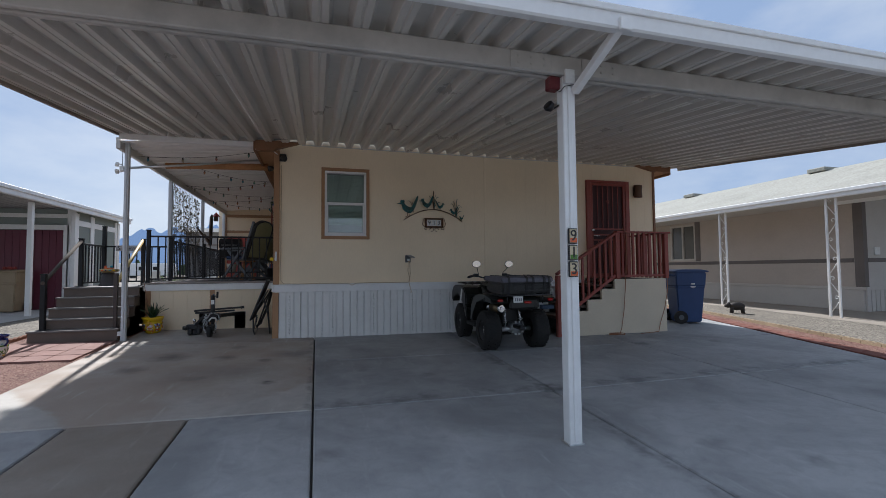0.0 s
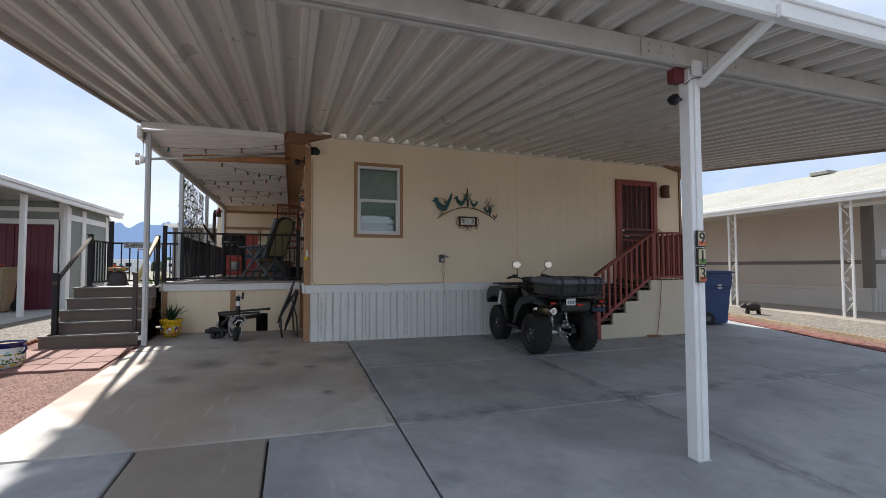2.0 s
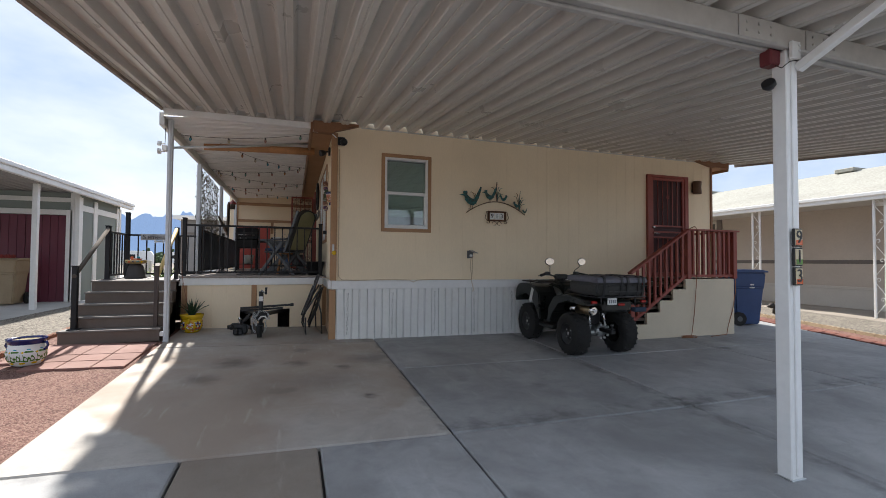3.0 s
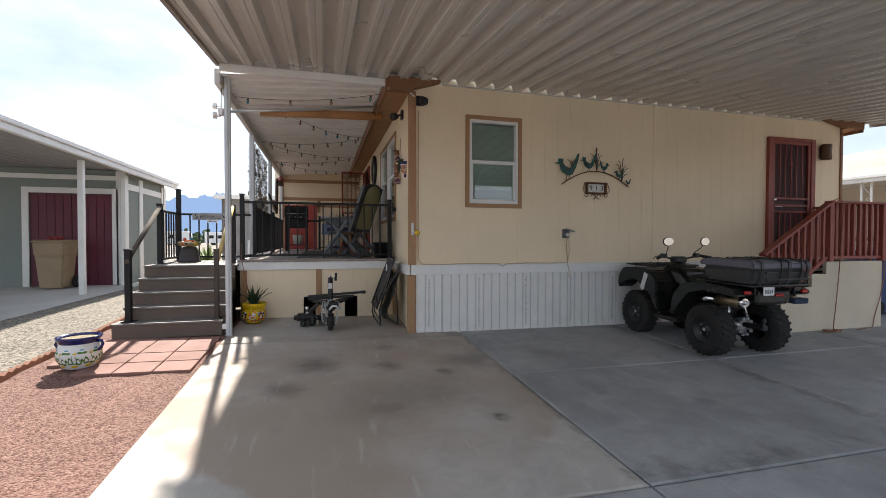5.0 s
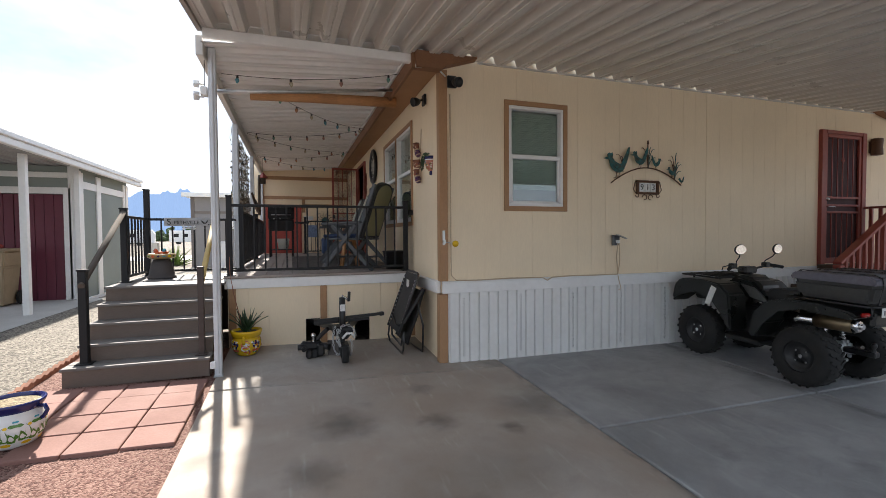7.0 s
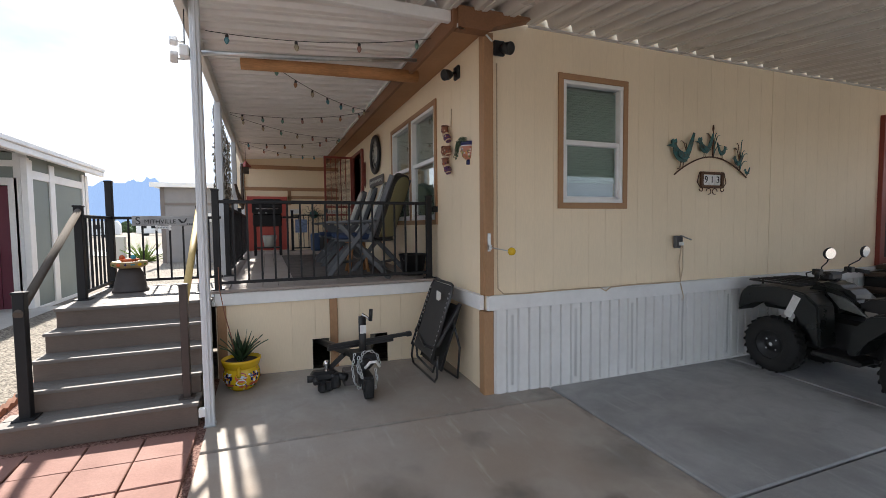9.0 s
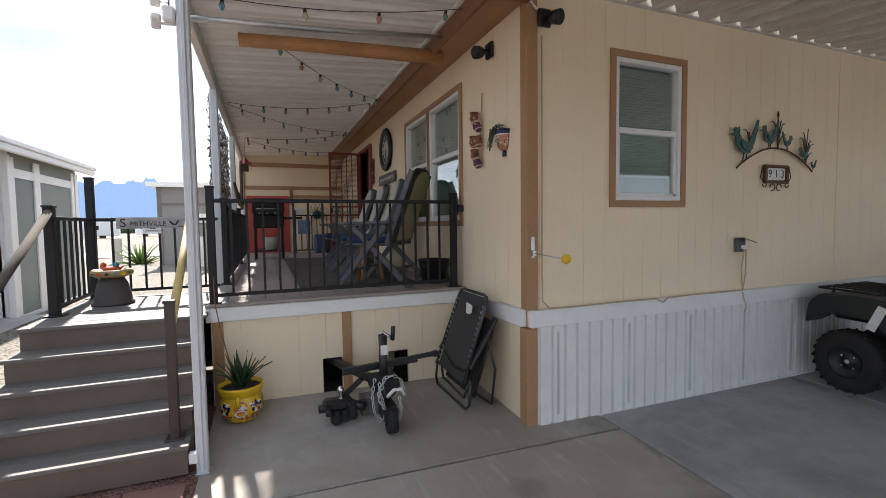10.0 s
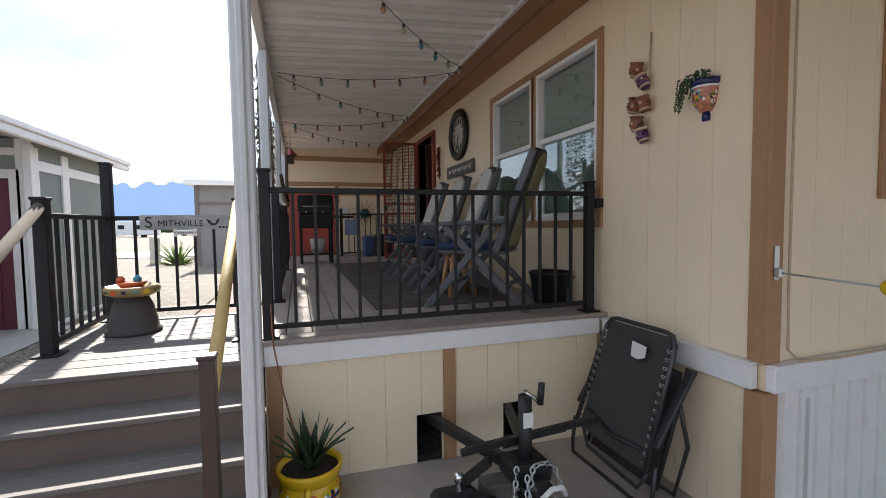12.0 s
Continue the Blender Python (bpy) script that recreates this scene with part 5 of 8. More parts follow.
floodlight(pose(-0.53, YG - 0.02, 3.32), "black round security light under the eave")
floodlight(pose(XS - 0.002, 8.05, 3.29, 0, 0, -90), "black round security light on the side wall")
bm = B()
tube(bm, [(-0.90, 7.42, 3.42), (-0.80, 7.40, 3.44), (-0.68, YG - 0.06, 3.42), (-0.60, YG - 0.05, 3.36)], 0.008, 6)
box(bm, -0.93, -0.86, 7.40, 7.43, 3.40, 3.43, 0.004)
solid("cable", bm, M_PAPER, "short white plug lead under the eave", "cable")

# ---- front post fittings ----
tiles = thing("number_tiles", "three painted ceramic number tiles reading 913", "house number")
for i, c in enumerate("913"):
    z = 1.745 - i * 0.118
    bm = B()
    box(bm, 1.715, 1.785, 2.805, 2.822, z - 0.055, z + 0.055, 0.003)
    tl = part("tile", bm, M_BLACK, tiles, "dark framed tile")
    bm = B()
    box(bm, 1.720, 1.780, 2.8005, 2.806, z - 0.048, z + 0.048, 0.002)
    part("glaze", bm, M_TILE_CREAM, tl)
    bm = B()
    box(bm, 1.722, 1.778, 2.7995, 2.801, z - 0.046, z - 0.015)
    part("painted_band", bm, M_ORANGE_GLAZE if i != 1 else M_GREEN_GLAZE, tl)
    letters("digit", c, 0.11, M_BLACK, tl, pose(1.75, 2.799, z, 90), 0.002)
bell = thing("alarm_box", "dark red box on the carport post", "box")
bm = B()
box(bm, 1.625, 1.712, 2.865, 2.945, 2.825, 2.925, 0.01)
part("housing", bm, material("dark_red_box", (0.14, 0.02, 0.025), 0.5), bell)
bm = B()
tube(bm, [(1.68, 2.88, 2.826), (1.695, 2.85, 2.80), (1.715, 2.815, 2.83), (1.79, 2.812, 2.848)], 0.003, 6)
part("wire", bm, M_BLACK, bell)
spot = thing("spotlight", "small black spotlight on the carport post", "lamp")
bm = B()
tube(bm, [(1.715, 2.90, 2.72), (1.65, 2.89, 2.68)], 0.007, 8)
part("arm", bm, M_BLACK, spot)
bm = B()
lathe(bm, [(0.0, 0.0), (0.025, 0.0), (0.045, 0.03), (0.045, 0.06), (0.04, 0.062), (0.0, 0.055)], (0, 0, 0), 14)
part("head", bm, M_BLACK, spot, "", pose(1.65, 2.89, 2.68, 60, 0, -70) @ Matrix.Diagonal((0.85, 0.85, 0.85, 1)))

# ---- quad bike ----
quad = thing("quad_bike", "dark green and black quad bike with chunky tyres", "quad bike", m=pose(2.72, 5.98, 0.372, 1.5) @ Matrix.Diagonal((0.93, 0.94, 1.0, 1)))
bm = B()
for s in (-1, 1):
    arch = [(1.17 + 0.42 * math.cos(a), 0.315 + 0.42 * math.sin(a)) for a in [radians(v) for v in (35, 60, 90, 120, 150, 172)]]
    out = [(1.50, 0.62), (1.49, 0.76), (1.40, 0.845), (1.10, 0.865), (0.86, 0.84), (0.74, 0.74), (0.70, 0.36)]
    pr = arch + out[::-1]
    lo, hi = (0.24, 0.515) if s > 0 else (-0.515, -0.24)
    prism(bm, pr, "x", lo, hi)
bmesh.ops.bevel(bm, geom=list(bm.edges), offset=0.018, segments=2, affect="EDGES")
box(bm, -0.25, 0.25, 0.86, 1.42, 0.60, 0.84, 0.03)
part("front_fender", bm, M_ATV, quad)
bm = B()
for s in (-1, 1):
    arch = [(0.415 * math.cos(a), 0.315 + 0.415 * math.sin(a)) for a in [radians(v) for v in (8, 30, 60, 90, 112)]]
    out = [(0.50, 0.36), (0.46, 0.60), (0.33, 0.74), (0.10, 0.79), (-0.20, 0.78), (-0.40, 0.755), (-0.46, 0.72), (-0.41, 0.685)]
    pr = arch[::-1] + out
    lo, hi = (0.22, 0.52) if s > 0 else (-0.52, -0.22)
    prism(bm, pr[::-1], "x", lo, hi)
bmesh.ops.bevel(bm, geom=list(bm.edges), offset=0.018, segments=2, affect="EDGES")
box(bm, -0.24, 0.24, -0.44, 0.2, 0.60, 0.76, 0.03)
part("rear_fender", bm, M_ATV, quad)
bm = B()
box(bm, -0.16, 0.16, 0.10, 1.15, 0.26, 0.60, 0.04)
box(bm, -0.11, 0.11, 0.45, 0.80, 0.20, 0.5, 0.03)
part("engine_block", bm, M_BLACK, quad)
for s in (-1, 1):
    bm = B()
    box(bm, min(s * 0.16, s * 0.48), max(s * 0.16, s * 0.48), 0.40, 0.80, 0.27, 0.32, 0.015)
    part("footwell", bm, M_BLACK, quad)
bm = B()
prism(bm, [(-0.05, 0.76), (0.0, 0.85), (0.25, 0.86), (0.50, 0.82), (0.60, 0.80), (0.62, 0.70), (0.0, 0.68)], "x", -0.15, 0.15)
bmesh.ops.bevel(bm, geom=list(bm.edges), offset=0.035, segments=2, affect="EDGES")
part("seat", bm, M_BLACK, quad, "black padded seat")
bm = B()
prism(bm, [(0.58, 0.68), (0.60, 0.80), (0.72, 0.90), (0.92, 0.93), (1.04, 0.88), (1.06, 0.70)], "x", -0.17, 0.17)
bmesh.ops.bevel(bm, geom=list(bm.edges), offset=0.045, segments=2, affect="EDGES")
part("tank_cover", bm, M_ATV, quad)
M_SILVER = material("silver_panel", (0.22, 0.23, 0.22), 0.3, metal=0.6)
for x0, x1 in ((-0.195, -0.165), (0.165, 0.195)):
    bm = B()
    prism(bm, [(0.50, 0.66), (0.68, 0.80), (0.84, 0.83), (0.72, 0.70)], "x", x0, x1)
    part("side_panel", bm, M_SILVER, quad, "silver side panel")
bm = B()
bar(bm, (-0.517, 0.92, 0.80), (-0.517, 1.0, 0.60), 0.004, 0.07, up=(0, 1, 0))
part("sticker", bm, M_PAPER, quad, "white warning sticker")
# racks
for y0_, y1_, z_, nm in ((0.98, 1.46, 0.885, "front_rack"), (-0.50, 0.20, 0.80, "rear_rack")):
    bm = B()
    tube(bm, [(-0.40, y0_, z_), (0.40, y0_, z_), (0.40, y1_, z_), (-0.40, y1_, z_), (-0.40, y0_, z_)], 0.011, 6)
    rack = part(nm, bm, M_BLACK, quad)
    for x in (-0.27, -0.135, 0.0, 0.135, 0.27):
        bm = B()
        tube(bm, [(x, y0_, z_ + 0.006), (x, y1_, z_ + 0.006)], 0.009, 6)
        part("rack_bar", bm, M_BLACK, rack)
    for x in (-0.28, 0.28):
        for y in (y0_ + 0.06, y1_ - 0.06):
            bm = B()
            tube(bm, [(x, y, z_), (x, y, z_ - 0.12)], 0.010, 6)
            part("rack_stay", bm, M_BLACK, rack)
bm = B()
tube(bm, [(0, 0.90, 0.62), (0, 0.93, 0.98)], 0.03, 8)
tube(bm, [(-0.42, 0.86, 1.00), (-0.30, 0.92, 1.02), (-0.12, 0.96, 0.98), (0.12, 0.96, 0.98), (0.30, 0.92, 1.02), (0.42, 0.86, 1.00)], 0.012, 8)
box(bm, -0.10, 0.10, 0.90, 1.02, 0.93, 1.01, 0.02)
hb = part("handlebar", bm, M_BLACK, quad, "", pose(0, -0.045, 0))
for s in (-1, 1):
    bm = B()
    tube(bm, [(s * 0.31, 0.915, 1.02), (s * 0.44, 0.85, 0.998)], 0.019, 10)
    part("grip", bm, M_RUBBER, hb)
    bm = B()
    tube(bm, [(s * 0.27, 0.96, 1.03), (s * 0.36, 0.985, 1.01), (s * 0.43, 0.94, 0.985)], 0.006, 6)
    box(bm, s * 0.27 - 0.035, s * 0.27 + 0.035, 0.90, 0.97, 0.995, 1.05, 0.008)
    part("brake_lever", bm, M_BLACK, hb)
    bm = B()
    tube(bm, [(s * 0.22, 0.93, 1.02), (s * 0.235, 0.92, 1.07), (s * 0.27, 0.86, 1.12), (s * 0.295, 0.83, 1.18)], 0.006, 6)
    mi = part("mirror", bm, M_BLACK, hb)
    bm = B()
    lathe(bm, [(0.0, 0.016), (0.055, 0.012), (0.064, 0.0), (0.06, -0.004), (0.0, -0.004)], (0, 0, 0), 16, squash=0.75)
    part("mirror_shell", bm, M_BLACK, mi, "", pose(s * 0.30, 0.83, 1.205, -90, 0, s * 4) @ Matrix.Diagonal((1.3, 1.2, 1.1, 1)))
    bm = B()
    lathe(bm, [(0.0, 0.0), (0.056, 0.0), (0.056, -0.002), (0.0, -0.002)], (0, 0, 0), 16, smooth=False, squash=0.74)
    part("mirror_glass", bm, M_MIRROR, mi, "bright mirror glass", pose(s * 0.30, 0.819, 1.205, -89, 0, s * 4) @ Matrix.Diagonal((1.3, 1.2, 1.0, 1)))


def quad_wheel(x, y, w):
    r = 0.278
    tyre_prof = [(0.16, -w / 2), (0.22, -w / 2 - 0.008), (0.275, -w / 2), (0.30, -w / 2 + 0.03), (0.308, -w * 0.25), (0.31, 0), (0.308, w * 0.25), (0.30, w / 2 - 0.03), (0.275, w / 2), (0.22, w / 2 + 0.008), (0.16, w / 2), (0.15, w / 2 - 0.03), (0.15, -w / 2 + 0.03), (0.16, -w / 2)]
    hold = new("wheel")
    hold.parent = quad
    hold.matrix_basis = pose(x, y, r, 0, 90, 0) @ Matrix.Diagonal((0.885, 0.885, 0.92, 1))
    bm = B()
    lathe(bm, tyre_prof, (0, 0, 0), 32)
    n = 24
    for k in range(n):
        for row, off in ((-0.30, 0.0), (0.0, 0.5), (0.30, 0.0)):
            a = 2 * math.pi * (k + off) / n
            c = Vector((math.cos(a), math.sin(a), 0)) * 0.307
            t_ = Vector((-math.sin(a), math.cos(a), 0))
            p = c + Vector((0, 0, row * w))
            d = (t_ * 0.5 + Vector((0, 0, 1 if row <= 0 else -1))).normalized() * w * 0.13
            bar(bm, p - d, p + d, 0.022, 0.016, up=c)
    part("tyre", bm, M_RUBBER, hold, "knobbly black tyre")
    bm = B()
    s = 1 if x > 0 else -1
    lathe(bm, [(0.15, -s * w * 0.42), (0.165, s * w * 0.42), (0.145, s * w * 0.44), (0.125, s * w * 0.25), (0.06, s * w * 0.22), (0.045, s * w * 0.32), (0.0, s * w * 0.32)], (0, 0, 0), 20)
    part("rim", bm, M_BLACK, hold)
    bm = B()
    tube(bm, [(0, 0, s * w * 0.30), (0, 0, s * w * 0.36)], 0.022, 8)
    part("hub_cap", bm, M_CHROME, hold, "bright hub cap")
    for k in range(4):
        a = math.pi / 4 + k * math.pi / 2
        bm = B()
        tube(bm, [(0.075 * math.cos(a), 0.075 * math.sin(a), s * w * 0.22), (0.075 * math.cos(a), 0.075 * math.sin(a), s * w * 0.32)], 0.010, 6)
        part("wheel_nut", bm, M_CHROME, hold, "bright wheel nut")


for s in (-1, 1):
    quad_wheel(s * 0.395, 0.0, 0.255)
    quad_wheel(s * 0.40, 1.17, 0.21)
bm = B()
tube(bm, [(-0.30, 0, 0.28), (0.30, 0, 0.28)], 0.035, 10)
lathe(bm, [(0.0, -0.09), (0.09, -0.07), (0.11, 0.0), (0.09, 0.07), (0.0, 0.09)], (0.04, 0.02, 0.30), 14)
for k in range(10):
    a = 2 * math.pi * k / 10
    box(bm, 0.035 + 0.105 * math.cos(a), 0.065 + 0.105 * math.cos(a), -0.085, -0.055, 0.285 + 0.09 * math.sin(a), 0.315 + 0.09 * math.sin(a), 0.005)
lathe(bm, [(0.0, -0.02), (0.085, -0.02), (0.095, 0.0), (0.085, 0.02), (0.0, 0.02)], (0.13, -0.06, 0.30), 16)
part("rear_axle", bm, M_GALV, quad, "dull steel axle and gear case")
bm = B()
tube(bm, [(-0.30, 1.17, 0.28), (0.30, 1.17, 0.28)], 0.025, 8)
part("front_axle", bm, M_STEEL, quad)
for s in (-1, 1):
    bm = B()
    tube(bm, [(s * 0.25, 0.45, 0.30), (s * 0.22, 0.0, 0.28)], 0.02, 8)
    part("swing_arm", bm, M_STEEL, quad)
for s in (-1, 1):
    bm = B()
    tube(bm, [(s * 0.14, -0.04, 0.32), (s * 0.11, 0.06, 0.66)], 0.015, 8)
    for k in range(8):
        z_ = 0.38 + k * 0.03
        lathe(bm, [(0.022, -0.006), (0.032, 0.0), (0.022, 0.006)], (s * (0.134 - 0.0027 * k), -0.02 + 0.009 * k, z_), 10)
    part("shock_absorber", bm, M_CHROME, quad, "steel coil shock absorber")
bm = B()
tube(bm, [(-0.35, 0.22, 0.595), (-0.35, -0.06, 0.61)], 0.052, 18)
part("heat_shield", bm, M_CHROME, quad, "bright heat shield")
bm = B()
tube(bm, [(-0.35, -0.05, 0.61), (-0.35, -0.36, 0.62)], 0.062, 20)
part("muffler", bm, material("bronze_steel", (0.20, 0.15, 0.09), 0.35, metal=0.8, spread=0.15, grain=20), quad, "bronze tinted muffler")
bm = B()
tube(bm, [(-0.35, -0.36, 0.62), (-0.35, -0.40, 0.622)], 0.064, 20, 0.045)
tube(bm, [(-0.35, -0.40, 0.622), (-0.35, -0.425, 0.622)], 0.024, 12)
part("muffler_tip", bm, M_CHROME, quad, "bright muffler end cap")
for s in (-1, 1):
    bm = B()
    box(bm, s * 0.40 - 0.042, s * 0.40 + 0.042, -0.475, -0.44, 0.715, 0.75, 0.01)
    part("tail_light", bm, M_LENS_RED, quad, "red tail light")
bm = B()
box(bm, -0.02, 0.09, -0.475, -0.445, 0.685, 0.715, 0.008)
part("brake_light", bm, M_LENS_RED, quad, "red centre brake light")
bm = B()
box(bm, -0.20, -0.05, -0.475, -0.468, 0.70, 0.79, 0.003)
pl = part("license_plate", bm, M_PAPER, quad, "white license plate")
bm = B()
for i in range(4):
    box(bm, -0.18 + i * 0.03, -0.16 + i * 0.03, -0.4765, -0.4752, 0.72, 0.76)
part("print_bars", bm, M_BARS, pl)
bm = B()
box(bm, -0.04, 0.04, -0.36, -0.1, 0.31, 0.36, 0.01)
lathe(bm, [(0.02, 0.0), (0.012, 0.03), (0.025, 0.05), (0.018, 0.075), (0.0, 0.08)], (0, -0.33, 0.36), 12)
part("tow_hitch", bm, M_BLACK, quad)
bm = B()
box(bm, 0.26, 0.46, -0.47, -0.38, 0.60, 0.655, 0.01)
part("blue_strap_bag", bm, material("blue_cloth", (0.03, 0.05, 0.085), 0.9), quad, "folded blue cloth under the rack")

case = thing("cargo_case", "dark grey cargo case strapped on the quad's rear rack", "cargo case", m=pose(2.73, 5.80, 0.372 + 0.812, 1.5) @ Matrix.Diagonal((0.93, 0.94, 0.96, 1)))
bm = B()
prism(bm, [(-0.30, 0.0), (-0.33, 0.16), (0.33, 0.16), (0.28, 0.0)], "x", -0.39, 0.39)
bmesh.ops.bevel(bm, geom=list(bm.edges), offset=0.03, segments=2, affect="EDGES")
part("tub", bm, material("charcoal_case", (0.05, 0.05, 0.048), 0.7, spread=0.15, grain=30), case)
bm = B()
prism(bm, [(-0.35, 0.165), (-0.34, 0.22), (-0.29, 0.245), (0.30, 0.235), (0.34, 0.205), (0.345, 0.165)], "x", -0.41, 0.41)
bmesh.ops.bevel(bm, geom=list(bm.edges), offset=0.012, segments=2, affect="EDGES")
part("lid", bm, material("grey_lid", (0.15, 0.145, 0.175), 0.75, spread=0.15, grain=30), case, "grey padded lid")
for x in (-0.30, -0.02, 0.08, 0.26, 0.34):
    bm = B()
    pts = [(-0.325, -0.01), (-0.358, 0.165), (-0.348, 0.228), (-0.29, 0.252), (0.31, 0.243), (0.352, 0.2), (0.30, -0.01)]
    for a, b in zip(pts, pts[1:]):
        bar(bm, (x, *a), (x, *b), 0.035, 0.006, up=(0, -b[1] + a[1], b[0] - a[0]))
    part("strap", bm, M_BLACK, case, "black strap")
bm = B()
for z in (0.05, 0.12):
    bar(bm, (-0.22, -0.335, z), (0.38, -0.335, z), 0.012, 0.016)
part("mesh_edge", bm, M_BLACK, case)

# ---- blue bin, bear figure ----
binb = thing("wheelie_bin", "blue plastic wheelie bin with lid closed", "bin", m=pose(7.12, 7.3, gz(7, 7.3)))


def bin_parts(t, mat, w=0.56, h=0.98):
    bm = B()
    lo = [(-w * 0.36, -w * 0.36), (w * 0.36, -w * 0.36), (w * 0.36, w * 0.42), (-w * 0.36, w * 0.42)]
    hi = [(-w * 0.5, -w * 0.5), (w * 0.5, -w * 0.5), (w * 0.5, w * 0.55), (-w * 0.5, w * 0.55)]
    levels = [(0.0, 0.0), (0.70, 0.62), (0.72, 0.78), (1.0, 1.0)]
    rings = []
    for z, k in levels:
        rings.append([bm.verts.new((a[0] + (b[0] - a[0]) * k, a[1] + (b[1] - a[1]) * k, 0.02 + z * h)) for a, b in zip(lo, hi)])
    bm.faces.new(rings[0][::-1])
    bm.faces.new(rings[-1])
    for a, b in zip(rings, rings[1:]):
        for i in range(4):
            bm.faces.new((a[i], a[(i + 1) % 4], b[(i + 1) % 4], b[i]))
    bmesh.ops.bevel(bm, geom=list(bm.edges), offset=0.02, segments=2, affect="EDGES")
    part("body", bm, mat, t)
    bm = B()
    prism(bm, [(-w * 0.56, h + 0.02), (-w * 0.56, h + 0.045), (-w * 0.3, h + 0.075), (w * 0.3, h + 0.075), (w * 0.62, h + 0.05), (w * 0.62, h + 0.02)], "x", -w * 0.54, w * 0.54)
    bmesh.ops.bevel(bm, geom=list(bm.edges), offset=0.01, segments=1, affect="EDGES")
    part("lid", bm, mat, t)
    bm = B()
    tube(bm, [(-w * 0.45, w * 0.66, h - 0.03), (w * 0.45, w * 0.66, h - 0.03)], 0.016, 8)
    for x in (-w * 0.4, w * 0.4):
        bar(bm, (x, w * 0.5, h - 0.05), (x, w * 0.67, h - 0.03), 0.02, 0.03)
    part("handle", bm, mat, t)
    for x in (-w * 0.52, w * 0.44):
        bm = B()
        tube(bm, [(x, w * 0.40, 0.125), (x + 0.05, w * 0.40, 0.125)], 0.125, 18)
        wh = part("wheel", bm, M_RUBBER, t)
        bm = B()
        tube(bm, [(x - 0.004, w * 0.40, 0.125), (x + 0.054, w * 0.40, 0.125)], 0.05, 12)
        part("hub", bm, M_GREY_PLASTIC, wh)


bin_parts(binb, M_BLUE_BIN)
binb.rotation_euler = (0, 0, radians(70))
bm = B()
for k in range(5):
    a = math.pi / 2 + k * 2 * math.pi / 5
    lathe(bm, [(0.0, 0.002), (0.022, 0.002), (0.022, 0.0)], (0.03 * math.cos(a), 0.03 * math.sin(a), 0), 8)
box(bm, -0.05, 0.05, -0.085, -0.075, 0, 0.002)
box(bm, -0.035, 0.035, -0.10, -0.092, 0, 0.002)
part("emblem", bm, M_PAPER, binb, "white printed flower emblem", pose(-0.262, -0.02, 0.80, 90, 0, -90) @ pose(0, 0, 0, -8))

bm = B()
for c, r, sq in (((0, 0, 0.19), (0.20, 0.10, 0.11), 0), ((-0.22, 0, 0.21), (0.075, 0.07, 0.07), 0), ((-0.29, 0, 0.19), (0.04, 0.035, 0.03), 0), ((-0.20, 0.045, 0.275), (0.02, 0.02, 0.022), 0), ((-0.20, -0.045, 0.275), (0.02, 0.02, 0.022), 0)):
    ret = bmesh.ops.create_uvsphere(bm, u_segments=12, v_segments=8, radius=1.0, matrix=Matrix.LocRotScale(c, None, r))
for x in (-0.13, 0.13):
    for y in (-0.05, 0.05):
        tube(bm, [(x, y, 0.16), (x * 1.1, y, 0.0)], 0.045, 8, 0.04)
for f in bm.faces:
    f.smooth = True
solid("bear_figure", bm, material("black_bear", (0.03, 0.024, 0.02), 0.7, spread=0.2), "small black bear garden figure on the tan stone strip", "figure", m=pose(9.35, 8.1, gz(9.35, 8.1), 0, 0, -35) @ Matrix.Diagonal((0.8, 0.8, 0.85, 1)))

# ---- front yard pots, pavers ----
M_TALAVERA = [M_WHITE_GLAZE, M_COBALT, M_GREEN_GLAZE, M_YELLOW, M_ORANGE_GLAZE, M_TURQ_GLAZE, M_PURPLE]


def patches(bm, prof_r, centre, specs):
    """Small raised painted shapes on a round pot: angle, height, size, outline kind, material index."""
    cx, cy, cz_ = centre
    for ang, z, w, h, kind, mi in specs:
        r = prof_r(z) + 0.0025
        a = radians(ang)
        n = 10
        pts = []
        for k in range(n):
            t = 2 * math.pi * k / n
            if kind == "petal":
                rad = 0.65 + 0.35 * math.cos(2 * t)
            elif kind == "star":
                rad = 1.0 if k % 2 == 0 else 0.45
            elif kind == "cactus":
                rad = 1.0 if k % 3 == 0 else 0.7
            else:
                rad = 1.0
            u, v = w * rad * math.cos(t), h * rad * math.sin(t)
            rr = prof_r(z + v) + 0.003
            pts.append(bm.verts.new((cx + rr * math.cos(a + u / r), cy + rr * math.sin(a + u / r), cz_ + z + v)))
        f = bm.faces.new(pts)
        f.material_index = mi


def round_r(prof):
    def at(z):
        for (r0, z0_), (r1, z1_) in zip(prof, prof[1:]):
            if z0_ <= z <= z1_ and z1_ > z0_:
                return r0 + (r1 - r0) * (z - z0_) / (z1_ - z0_)
        return prof[-1][0]
    return at


